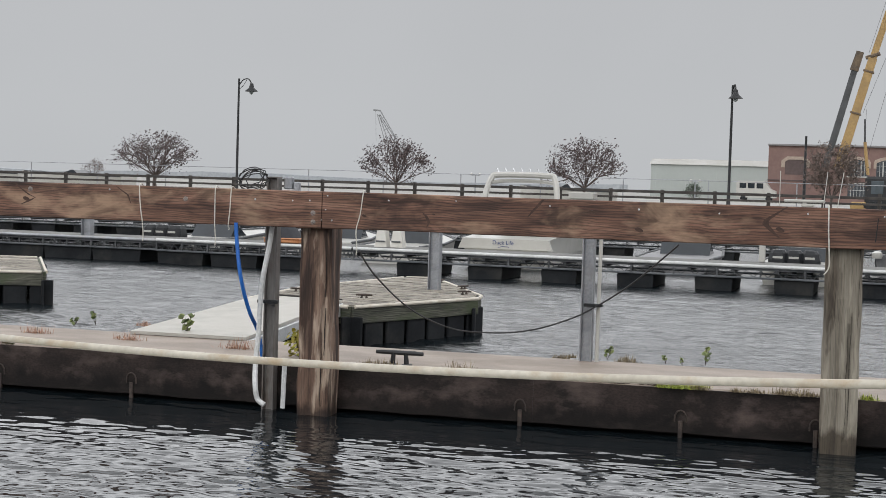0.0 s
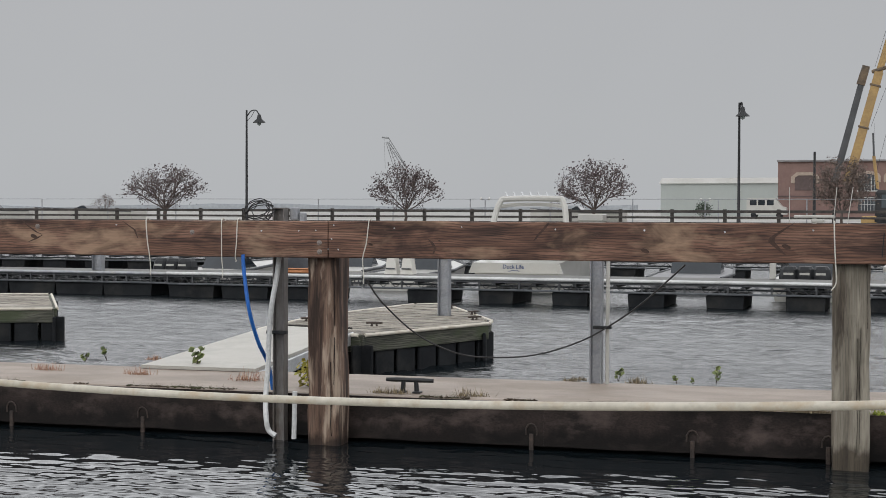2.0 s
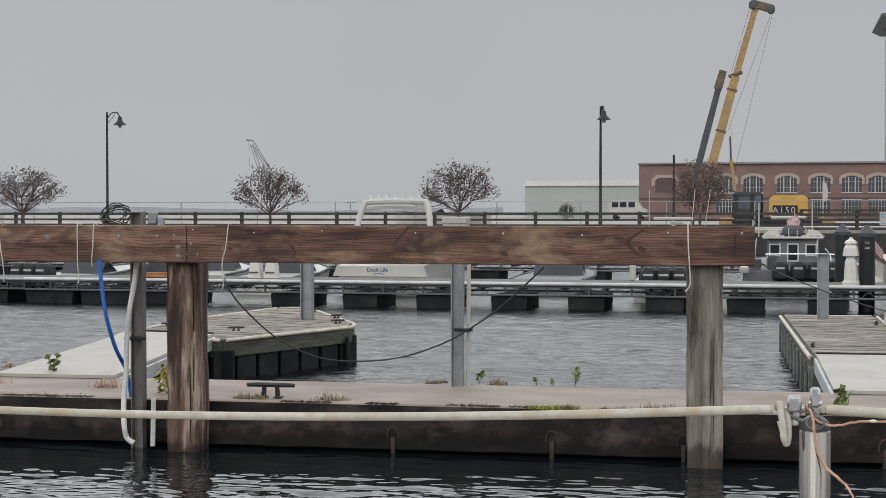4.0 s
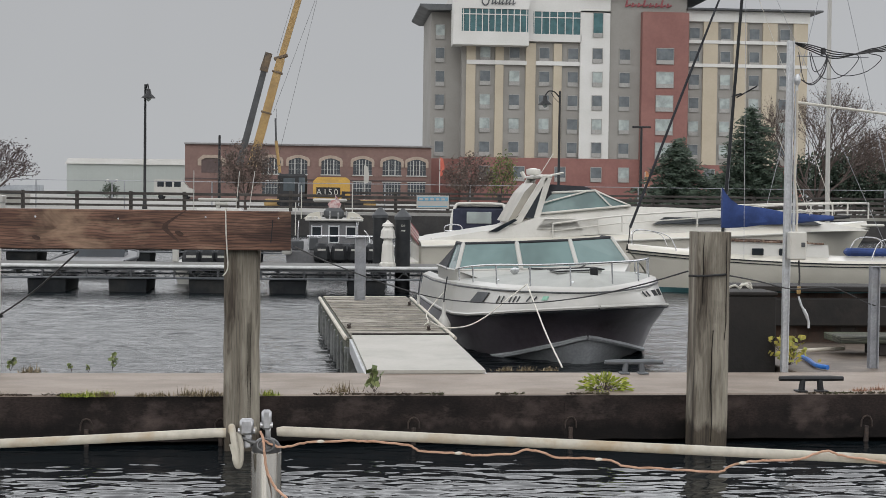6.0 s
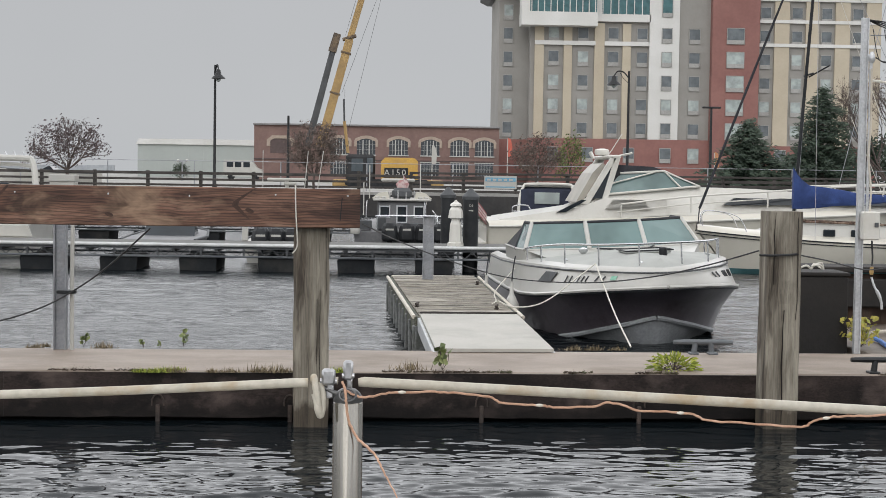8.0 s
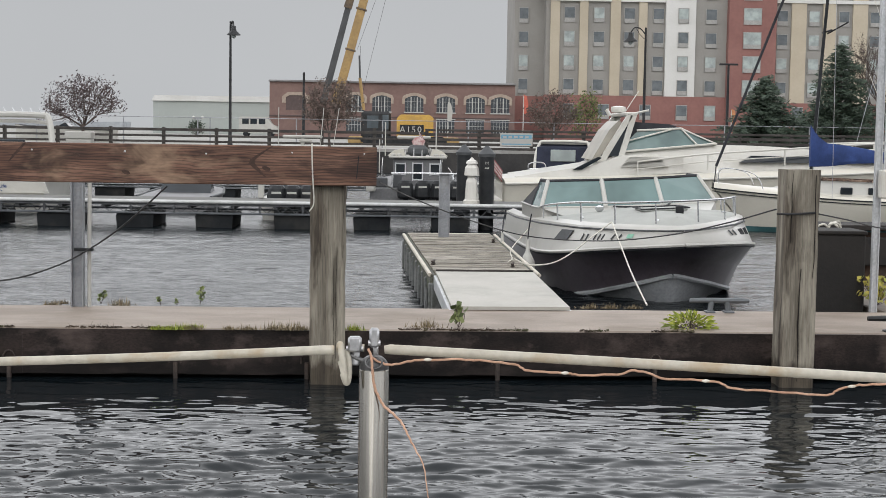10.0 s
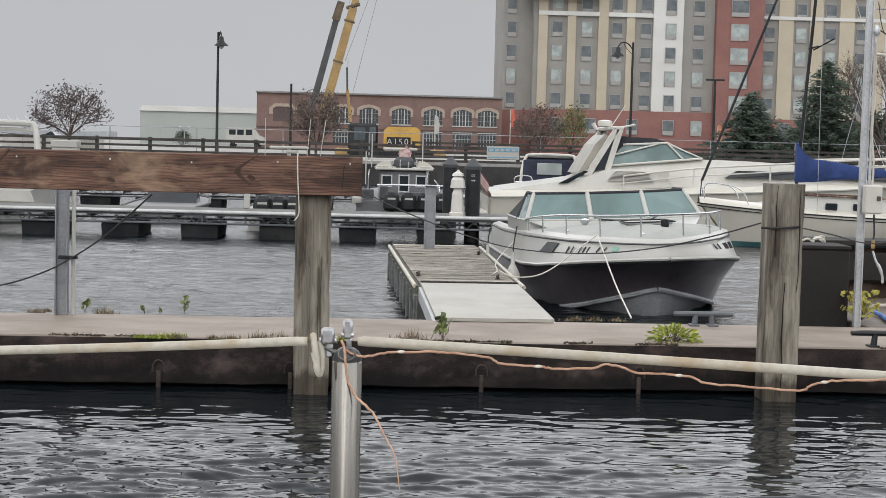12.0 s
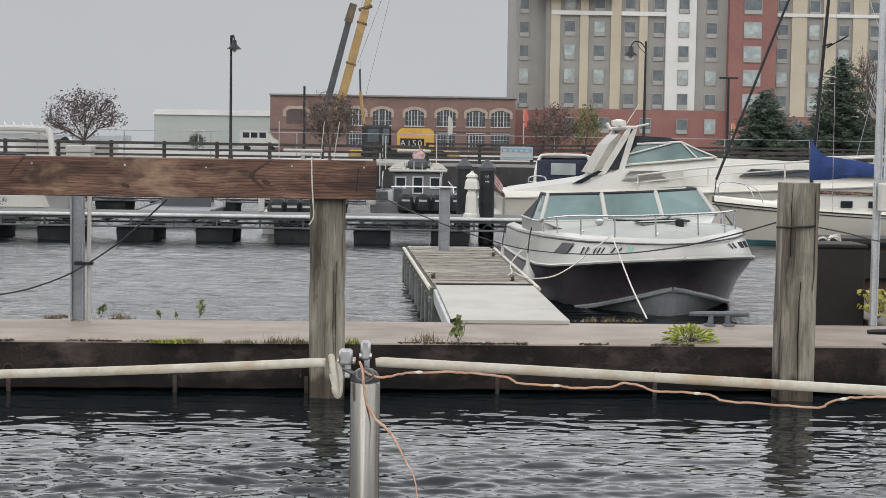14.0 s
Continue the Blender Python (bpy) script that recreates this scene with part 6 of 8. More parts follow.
def sail_boat(at):
    """A small sloop, its bow towards -x."""
    boat = thing("sailboat", at, "small cream sailboat with a dark mast and blue sail cover", "boat")
    L = 5.6
    rows = []
    for i in range(13):
        f = i / 12
        x = L * f
        half = 1.05 * math.sin(math.pi * (0.06 + 0.8 * (1 - (1 - f) ** 1.5)) * 0.72) + 0.02
        sheer = 0.86 - 0.5 * f + 0.3 * f * f
        rake = 0.75 * (1 - f) ** 3
        rows.append([(x + rake, 0, -0.35), (x + rake * 0.8, half * 0.75, 0.1), (x + rake * 0.4, half * 0.95, sheer * 0.6), (x, half, sheer), (x, half - 0.04, sheer + 0.05), (x, half * 0.6, sheer + 0.1), (x, 0, sheer + 0.12)])
    part("hull", both(Shape(), [r[1:] for r in rows]), M_CREAM, boat, "cream hull", True)
    part("bottom", both(Shape(), [r[:2] for r in rows]), M_TEALPAINT, boat, "blue-green bottom paint", True)
    s = Shape()
    s.prism([(-0.95, 0.6), (-0.7, 0.0), (0.7, 0.0), (0.95, 0.6)], L - 0.02, L + 0.03, "YZ")
    part("transom", s, M_GEL, boat)
    s = Shape()
    for sgn in (-1, 1):
        s.tube([(r[3][0], sgn * (r[3][1] + 0.004), r[3][2] - 0.01) for r in rows], 0.014, 6)
        s.tube([(r[3][0] + 0.01, sgn * (r[3][1] - 0.004), r[3][2] - 0.07) for r in rows], 0.01, 6)
    part("rub_rail", s, M_BLACK, boat, "dark brown rub rail", True)
    s = Shape()
    side_box(s, [(1.25, 0.7), (4.0, 0.65), (4.0, 1.0), (1.9, 1.06), (1.3, 0.86)], 0.68, 0.3)
    part("cabin", s, M_GEL, boat, "white cabin")
    for x in (2.55, 3.1):
        s = Shape()
        s.box((x, -0.645, 0.86), (0.24, 0.04, 0.14), ch=0.018)
        part("portlight", s, M_DARKGLASS, boat)
    for sgn in (-1, 1):
        s = Shape()
        s.tube([(2.0, sgn * 0.62, 1.08), (3.9, sgn * 0.6, 1.03)], 0.022, 6)
        part("grab_rail", s, M_POST_BROWN, boat, "brown grab rail")
    s = Shape()
    s.rod((1.95, 0, 0.9), (2.36, 0, 7.4), 0.036, 0.031, 10)
    part("mast", s, M_BLACK, boat, "black mast")
    s = Shape()
    s.rod((2.2, -0.4, 4.05), (2.2, 0.4, 4.05), 0.02, n=6)
    s.rod((2.2, -0.02, 4.0), (2.55, -0.3, 4.22), 0.015, n=6)
    part("spreader", s, M_BLACK, boat)
    s = Shape()
    s.tube([(0.05, 0, 1.3), (1.2, 0, 4.4), (2.3, 0, 7.3)], [0.029, 0.027, 0.016], 7)
    s.rod((0.02, 0, 0.9), (0.05, 0, 1.3), 0.012, n=5)
    part("forestay", s, M_CANVAS_BLACK, boat, "furled dark headsail on the forestay")
    s = Shape()
    for y in (-0.95, 0.95):
        s.rod((2.2, y, 0.72), (2.34, 0, 7.2), 0.006, n=4)
    s.rod((5.55, 0, 0.6), (2.36, 0, 7.35), 0.006, n=4)
    part("shroud", s, M_GALV, boat)
    s = Shape()
    rows2 = []
    for i in range(15):
        f = i / 14
        x = 1.94 + 2.32 * f
        low = 1.3 + 0.2 * f
        high = low + 0.1 + 0.48 * max(0.0, 1 - f) ** 1.3 + (0.3 if i == 0 else 0.1 if i == 1 else 0.0)
        w = 0.1 - 0.04 * f + 0.012 * math.sin(9 * f)
        rows2.append([(x, w * math.cos(a) * (1.1 if math.sin(a) < 0 else 0.8), (low + high) / 2 + (high - low) / 2 * math.sin(a) + 0.012 * math.sin(13 * f + 2 * a)) for a in [2 * math.pi * k / 10 for k in range(10)]])
    s.loft(rows2, closed=True, caps=True)
    part("sail_cover", s, M_CANVAS_BLUE, boat, "royal blue sail cover over the boom", True)
    part("boom", Shape().rod((2.0, 0, 1.36), (4.6, 0, 1.58), 0.035, n=8), M_BLACK, boat, "dark boom end")
    s = Shape()
    s.rod((2.33, 0, 6.8), (4.3, 0.02, 1.62), 0.007, n=4)
    s.rod((3.0, -0.3, 3.2), (3.75, -0.1, 1.6), 0.007, n=4)
    part("topping_lift", s, M_ROPE, boat, "pale topping lift lines")
    for sgn in (-1, 1):
        s = Shape()
        s.tube(curve_through([(0.1, sgn * 0.1, 0.95), (0.15, sgn * 0.14, 1.25), (0.75, sgn * 0.42, 1.16), (0.95, sgn * 0.5, 0.8)], 5), 0.0095, 6)
        part("pulpit_rail", s, M_STEEL, boat, "stainless pulpit rail", True)
        s = Shape()
        s.tube(curve_through([(5.45, sgn * 0.75, 0.65), (5.5, sgn * 0.75, 1.08), (5.0, sgn * 0.8, 1.1), (4.8, sgn * 0.82, 0.66)], 5), 0.014, 6)
        part("pushpit_rail", s, M_STEEL, boat, "stainless stern rail", True)
    s = Shape()
    s.box((4.9, -0.2, 0.86), (0.9, 0.3, 0.16), ch=0.06)
    part("cushion", s, M_CANVAS_BLUE, boat, "blue cockpit cushion")
    return boat


M_TEALPAINT = surface("teal_bottom_paint", (0.04, 0.12, 0.13), (0.07, 0.17, 0.18), 2, 30, 0.6, bump=0.05)
sail_boat((6.25, 30.4, 0.0, 0, 0, -3))


def outboard(parent, x, y, z, size=0.42):
    """An outboard engine in three bodies: cowl, leg and bracket."""
    s = Shape()
    w = size * 0.45
    rows = []
    for f, k in ((0.0, 0.8), (0.12, 1.0), (0.55, 1.0), (0.85, 0.86), (1.0, 0.6)):
        rows.append([(x + w * k * a, y + w * 1.15 * k * b, z + size * f) for a, b in ((-1, -0.6), (-0.6, -1), (0.6, -1), (1, -0.6), (1, 0.6), (0.6, 1), (-0.6, 1), (-1, 0.6))])
    s.loft(rows, closed=True, caps=True)
    e = part("outboard", s, M_BLACK, parent, "black outboard engine")
    s = Shape()
    s.box((x, y - w * 1.16, z + size * 0.66), (w * 1.0, 0.008, size * 0.1))
    part("badge", s, M_GEL, e, "white badge bar")
    s = Shape()
    s.box((x, y, z - size * 0.5), (w * 0.6, w * 0.8, size))
    part("leg", s, M_BLACK, e)
    return e


def patrol_boat(at):
    """A grey aluminium patrol boat seen from astern; y runs ahead."""
    b = thing("patrol_boat", at, "grey aluminium patrol boat with black outboards and a cabin", "boat")
    s = Shape()
    rows = []
    for f, w, z in ((0, 1.0, 0.55), (0.5, 1.02, 0.6), (0.8, 0.8, 0.68), (1, 0.06, 0.8)):
        rows.append([(-w, 5.4 * f, z), (-w * 0.85, 5.4 * f, -0.2), (w * 0.85, 5.4 * f, -0.2), (w, 5.4 * f, z)])
    s.loft(rows, closed=True, caps=True)
    part("hull", s, M_PATROL, b)
    s = Shape()
    s.box((0.0, 2.4, 0.9), (1.2, 1.9, 0.74), ch=0.05)
    c = part("cabin", s, M_PATROL, b, "grey cabin")
    for x, w, z, h in ((-0.42, 0.24, 0.99, 0.26), (0.0, 0.24, 0.93, 0.4), (0.42, 0.24, 0.99, 0.26)):
        s = Shape()
        s.box((x, 1.44, z), (w, 0.02, h), ch=0.03)
        g = part("window", s, M_DARKGLASS, c)
        s = Shape()
        for sx in (-1, 1):
            s.box((x + sx * w / 2, 1.43, z), (0.03, 0.03, h + 0.05))
        s.box((x, 1.43, z + h / 2), (w, 0.03, 0.03))
        s.box((x, 1.43, z - h / 2), (w, 0.03, 0.03))
        part("frame", s, M_ALU, g)
    s = Shape()
    s.box((0, 2.35, 1.28), (1.42, 2.1, 0.06), ch=0.02)
    for x in (-0.6, -0.45, 0.45, 0.6):
        s.box((x, 1.5, 1.33), (0.12, 0.3, 0.07), ry=0.3 * x, ch=0.02)
    part("roof", s, M_GEL, b)
    s = Shape()
    s.box((0.0, 1.8, 1.43), (0.5, 0.5, 0.28), ch=0.08)
    part("roof_unit", s, M_CRANEGREY, b, "dark roof equipment")
    s = Shape()
    s.box((-0.1, 2.2, 1.76), (0.85, 0.14, 0.08), ch=0.03)
    s.rod((-0.1, 2.2, 1.3), (-0.1, 2.2, 1.77), 0.03, n=6)
    part("radar_bar", s, M_GEL, b, "white radar bar")
    for x, y, z0, z1 in ((-0.65, 1.8, 1.3, 2.12), (0.6, 1.8, 1.3, 2.17), (-0.78, 1.2, 0.9, 1.7)):
        s = Shape()
        s.rod((x, y, z0), (x, y, z1), 0.015, n=5)
        part("antenna", s, M_GEL, b)
    s = Shape()
    s.tube(curve_through([(-0.45, 0.2, 0.5), (-0.44, 0.2, 0.86), (-0.34, 0.2, 0.92), (1.1, 0.2, 0.92), (1.22, 0.2, 0.86), (1.22, 0.2, 0.5)], 5), 0.02, 6)
    part("stern_rail", s, M_STEEL, b, "stern hoop rail", True)
    for x in (-0.14, 0.26, 0.64, 1.06):
        outboard(b, x, -0.1, 0.34, 0.42)
    for sx in (-1, 1):
        s = Shape()
        s.prism([(sx * 0.3, 1.31), (sx * 0.36, 1.48), (sx * 0.58, 1.44), (sx * 0.74, 1.31)], 1.4, 2.0)
        part("roof_pod", s, M_CREAM, b, "cream slanted roof pod")
        s = Shape()
        s.tube(curve_through([(sx * 0.72, 1.42, 0.62), (sx * 0.72, 1.4, 1.0), (sx * 0.7, 1.42, 1.26)], 5), 0.014, 6)
        s.tube(curve_through([(sx * 0.98, 0.1, 0.55), (sx * 0.98, 0.1, 0.86), (sx * 0.98, 1.4, 0.92), (sx * 0.95, 3.2, 0.98)], 5), 0.016, 6)
        for yy in (0.7, 1.4, 2.3):
            s.rod((sx * 0.98, yy, 0.55), (sx * 0.98, yy, 0.92), 0.012, n=5)
        part("side_rail", s, M_STEEL, b, "stainless side rail", True)
    for x, y, w, h in ((-0.72, 0.5, 0.3, 0.22), (-0.35, 0.6, 0.24, 0.3), (0.5, 0.7, 0.4, 0.16)):
        part("deck_locker", Shape().box((x, y, 0.58 + h / 2), (w, 0.3, h), ch=0.02), M_CRANEGREY, b, "dark deck locker")
    s = Shape()
    s.loft([[(-0.1, 1.7, 1.56), (0.14, 1.68, 1.56), (0.12, 1.74, 1.56)], [(-0.16, 1.7, 1.66), (0.18, 1.66, 1.68), (0.16, 1.76, 1.66)], [(-0.06, 1.7, 1.76), (0.07, 1.68, 1.77), (0.06, 1.73, 1.76)]], closed=True, caps=True)
    part("furled_flag", s, M_FURLED, b, "furled pale red and white flag")
    for k in range(4):
        part("roof_lamp", Shape().rod((-0.3 + 0.2 * k, 1.55, 1.3), (-0.3 + 0.2 * k, 1.55, 1.46 + 0.05 * (k % 2)), 0.018, n=6), M_STEEL, b)
    s = Shape()
    s.turned([(0.1, 0.5), (0.12, 0.55), (0.11, 0.63), (0.03, 0.67)], (-0.95, -0.2, 0), 10)
    part("fender_ball", s, M_GEL, b, smooth=True)
    for ob in b.children:
        if ob.name.startswith(("cabin", "roof", "radar_bar", "furled_flag")):
            ob.location.x += 0.15
    return b


M_FURLED = surface("faded_flag", (0.42, 0.2, 0.2), (0.6, 0.5, 0.48), 14, 60, 0.9, bump=0.2)
M_PATROL = surface("patrol_grey", (0.115, 0.115, 0.12), (0.17, 0.17, 0.175), 1.5, 20, 0.5, 0.2, 0.05)
patrol_boat((0.12, 35.2, 0.0))


def arch_cruiser(at):
    """A white cruiser seen from astern, with a broad arch; y runs ahead."""
    b = thing("stern_cruiser", at, "white motor cruiser moored stern-on with a broad arch", "boat")
    s = Shape()
    rows = []
    for f, w, z in ((0, 1.02, 0.66), (0.35, 1.05, 0.8), (0.75, 0.85, 0.95), (1, 0.05, 1.05)):
        rows.append([(-w, 6.5 * f, z), (-w * 0.95, 6.5 * f, 0.3), (-w * 0.75, 6.5 * f, -0.2), (w * 0.75, 6.5 * f, -0.2), (w * 0.95, 6.5 * f, 0.3), (w, 6.5 * f, z)])
    s.loft(rows, closed=True, caps=True)
    part("hull", s, M_GEL, b, "white hull")
    s = Shape()
    s.prism([(-1.02, 0.66), (-1.12, 0.42), (1.12, 0.42), (1.02, 0.66)], -0.06, 0.0)
    part("transom_panel", s, M_GEL, b)
    s = Shape()
    s.box((0, -0.25, 0.34), (2.1, 0.55, 0.06), ch=0.02)
    part("swim_platform", s, M_CREAM, b)
    s = Shape()
    s.box((0, 3.0, 1.25), (1.5, 2.4, 0.5), ch=0.1)
    part("cabin", s, M_GEL, b)
    s = Shape()
    s.box((-0.15, 1.75, 1.48), (0.6, 0.06, 0.2), ch=0.02)
    part("window", s, M_DARKGLASS, b)
    s = Shape()
    s.tube(curve_through([(-0.98, 1.0, 0.7), (-0.9, 1.2, 1.5), (-0.78, 1.4, 2.05), (-0.55, 1.45, 2.14), (0.55, 1.45, 2.14), (0.78, 1.4, 2.05), (0.9, 1.2, 1.5), (0.98, 1.0, 0.7)], 5), 0.075, 8)
    s.tube(curve_through([(-0.8, 1.4, 1.95), (-0.4, 1.5, 2.0), (0.4, 1.5, 2.0), (0.8, 1.4, 1.95)], 5), 0.045, 6)
    part("arch", s, M_GEL, b, "white arch", True)
    for k in range(7):
        s = Shape()
        s.rod((-0.6 + k * 0.2, 1.45, 2.18), (-0.66 + k * 0.2, 1.45, 2.3), 0.018, n=5)
        part("rod_holder", s, M_STEEL, b)
    words = bpy.data.curves.new("boat_name", "FONT")
    words.body, words.size, words.extrude = "Duck Life", 0.13, 0.002
    words.align_x = words.align_y = "CENTER"
    tmp = bpy.data.objects.new("boat_name", words)
    me = bpy.data.meshes.new_from_object(tmp.evaluated_get(bpy.context.evaluated_depsgraph_get()))
    me.materials.append(M_CANVAS_BLUE)
    ob = new("boat_name", me)
    ob.parent = b
    ob.matrix_basis = pose(-0.05, -0.066, 0.57, 90, 0, 0)
    tagged(ob, "dark blue lettering on the transom")
    s = Shape()
    s.tube([(-0.16, -0.065, 0.465), (-0.08, -0.065, 0.485), (0.06, -0.065, 0.485), (0.1, -0.065, 0.46)], 0.006, 5)
    part("name_stroke", s, M_CANVAS_BLUE, b)
    return b


arch_cruiser((-8.98, 33.2, 0.0))


def low_boat(at, length, half, height, label, hull=None, cover=None, engines=0):
    """A low open boat seen beyond the docks; y runs ahead."""
    b = thing("motorboat", at, label, "boat", "moored motorboats")
    s = Shape()
    rows = []
    for f, w, z in ((0, half * 0.92, height * 0.8), (0.4, half, height * 0.85), (0.75, half * 0.8, height), (1, 0.04, height * 1.15)):
        rows.append([(-w, length * f, z), (-w * 0.8, length * f, -0.15), (w * 0.8, length * f, -0.15), (w, length * f, z)])
    s.loft(rows, closed=True, caps=True)
    part("hull", s, hull or M_GEL, b)
    s = Shape()
    s.tube([(-half * 0.92, 0, height * 0.8), (-half, length * 0.4, height * 0.85), (-half * 0.8, length * 0.75, height), (0, length, height * 1.15), (half * 0.8, length * 0.75, height), (half, length * 0.4, height * 0.85), (half * 0.92, 0, height * 0.8)], 0.035, 6)
    part("rub_rail", s, M_CRANEGREY, b)
    if cover:
        s = Shape()
        s.loft([[(-half * 0.85, length * f, height * 0.86), (-half * 0.3, length * f, height * 0.86 + h), (half * 0.3, length * f, height * 0.86 + h), (half * 0.85, length * f, height * 0.86)] for f, h in ((0.02, 0.1), (0.3, 0.45), (0.55, 0.5), (0.8, 0.12))])
        part("cover", s, cover, b, "fitted canvas cover")
    else:
        s = Shape()
        s.prism([(0.4 * length, height * 0.8), (0.46 * length, height + 0.22), (0.48 * length, height + 0.22), (0.58 * length, height * 0.9)], -half * 0.65, half * 0.65, "YZ")
        part("windscreen", s, M_DARKGLASS, b)
    for k in range(engines):
        outboard(b, (k - (engines - 1) / 2) * 0.32, -0.2, height * 0.6, 0.44)
    return b


low_boat((-2.38, 31.6, 0.0), 4.6, 0.8, 0.5, "white open boat with three black outboards at the truss dock", engines=3)
low_boat((-14.2, 35.0, 0.0, 0, 0, 8), 5.0, 0.8, 0.42, "white runabout beyond the truss dock")
low_boat((-16.5, 31.2, 0.0, 0, 0, -5), 4.5, 0.85, 0.5, "white runabout with dark blue-grey outboards beyond the dark dock", engines=3)



# ---- the lifelines of the boat that carries the camera ----
M_VINYL = surface("yellowed_vinyl", (0.37, 0.34, 0.275), (0.46, 0.43, 0.365), 14, 160, 0.45, bump=0.05, depth=0.0004, grit=0.12, stain=(0.33, 0.26, 0.17), stain_scale=22)
# stainless: upright streaks, stain colour included, are reflections put into the colour
M_CHROME = surface("stainless_reflection_streaks", (0.2, 0.19, 0.17), (0.4, 0.385, 0.355), 40, 300, 0.2, 0.95, 0.04, depth=0.0003, stain=(0.3, 0.26, 0.21), stain_scale=70, stretch=(1, 1, 0.03))
M_COPPER = surface("copper_wire", (0.4, 0.225, 0.145), (0.54, 0.335, 0.235), 90, 500, 0.45, 0.3, 0.1, depth=0.0003)
M_BEAD = surface("clear_bead", (0.45, 0.4, 0.33), (0.62, 0.58, 0.5), 90, 500, 0.12, coat=0.6, bump=0.0, grit=0.0)
M_LUG = surface("cast_stainless", (0.38, 0.38, 0.39), (0.52, 0.52, 0.53), 40, 300, 0.28, 0.85, 0.05, depth=0.0003)
M_CAP = surface("grey_cap", (0.05, 0.05, 0.052), (0.13, 0.13, 0.13), 60, 300, 0.35, 0.3, 0.1, depth=0.0004)
HEAD = Vector((-0.0437, 1.0704, 1.7573))
DECK_Z = 1.16

s = Shape()
edge = [(-3.2, 1.52), (-2.4, 1.53), (-1.66, 1.44), (-0.03, 1.17), (1.6, 1.14), (2.6, 0.95), (3.6, 0.55), (4.4, 0.05), (4.9, -0.4)]
far_edge = [-1.25, -1.4, -1.5, -1.6, -1.6, -1.5, -1.25, -0.85, -0.44]
rows = []
for (x, y), w in zip(edge, far_edge):
    m, h = (y + w) / 2, (y - w) / 2
    rows.append([(x, m - h, DECK_Z), (x, m, DECK_Z + 0.05), (x, m + h, DECK_Z), (x, m + h * 0.97, 0.7), (x, m + h * 0.85, 0.15), (x, m + h * 0.45, -0.3), (x, m - h * 0.45, -0.3), (x, m - h * 0.85, 0.15), (x, m - h * 0.97, 0.7)])
s.loft(rows, closed=True, caps=True)
hull = thing("sailboat_side_deck", (0, 0, 0), "white gelcoat side deck of a moored sailboat under its lifelines", "boat")
part("deck", s, M_GEL, hull, smooth=False)
s = Shape()
s.loft([[(x, y - 0.05, DECK_Z), (x, y - 0.015, DECK_Z), (x, y - 0.02, DECK_Z + 0.045), (x, y - 0.045, DECK_Z + 0.045)] for x, y in edge], closed=True, caps=True)
part("toe_rail", s, M_ALU, hull, "low aluminium toe rail")


def stanchion(x, y, top):
    """A slim stainless post with a base plate and a rounded cap."""
    p = thing("lifeline_stanchion", (x, y, DECK_Z), "slim stainless steel lifeline stanchion on a boat deck", "stanchion", "lifeline stanchions")
    h = top - DECK_Z
    s = Shape()
    s.turned([(0.0108, 0.01), (0.0108, h - 0.0015), (0.0102, h - 0.0004), (0.0092, h)], n=32)
    part("tube", s, M_CHROME, p, smooth=True)
    s = Shape()
    s.turned([(0.034, 0.0), (0.034, 0.005), (0.018, 0.008), (0.0155, 0.04), (0.0108, 0.042)], n=24)
    part("base", s, M_CHROME, p, smooth=True)
    s = Shape()
    s.turned([(0.0096, h - 0.004), (0.0106, h + 0.0005), (0.0104, h + 0.003), (0.0085, h + 0.0062), (0.0055, h + 0.0085), (0.001, h + 0.0092)], n=24)
    part("cap", s, M_CAP, p, "dark rounded stanchion cap", True)
    return p


post = stanchion(HEAD.x + 0.0167, HEAD.y, HEAD.z - 0.0181)
stanchion(-1.664, 1.337, 1.738)
stanchion(1.584, 1.039, 1.655)
up = HEAD.z - DECK_Z
for lx, lz, w, h, d in ((-0.0140, -0.0007, 0.0098, 0.0113, 0.0075), (0.0, 0.0042, 0.0071, 0.0142, 0.005)):
    s = Shape()
    s.box((lx, -0.002, up + lz), (w, d, h), ch=0.0016)
    s.box((lx + 0.001, 0.001, up + lz - h * 0.5 - 0.004), (w * 0.55, d * 0.8, 0.012), ch=0.001)
    s.rod((lx - w * 0.62, -0.002, up + lz - h * 0.28), (lx + w * 0.62, -0.002, up + lz - h * 0.28), 0.0019, n=10)
    part("lug", s, M_LUG, post, "bright stainless wire lug", True)
s = Shape()
s.tube(curve_through([(-0.018, 0, up - 0.0085), (-0.008, -0.002, up - 0.0125), (0.0, -0.004, up - 0.0105), (0.008, -0.001, up - 0.0135)], 5), 0.0017, 8)
s.tube([(0.006 * math.cos(a * 0.5), -0.0105 + 0.002 * math.sin(a * 0.5), up - 0.0125 + 0.0042 * math.sin(a * 0.5)) for a in range(14)], 0.0009, 6)
part("split_ring", s, M_CAP, post, "dark wire ring through the lugs", True)

left_end, right_end = HEAD + Vector((-0.012, 0, -0.0055)), HEAD + Vector((0.024, 0, -0.0048))
s = Shape()
line = sag((-1.664, 1.337, 1.7504), HEAD + Vector((-0.02, 0, -0.0055)), 0.0336, 60)
s.tube(line + [left_end], 0.0034, 14)
s.tube([HEAD + Vector(v) for v in ((-0.0003, 0, -0.0045), (0.004, 0, -0.0035), (0.0095, 0, -0.0038))], 0.0026, 10)
solid("lifeline", s, M_VINYL, "cream vinyl-coated wire lifeline sagging between stanchions", "lifeline", group="lifelines", smooth=True)
s = Shape()
line = sag(HEAD + Vector((0.028, 0, -0.0045)), (1.5843, 1.0391, 1.6672), -0.0053, 60)
s.tube([right_end] + line, [0.0030] + [0.0037] * len(line), 14)
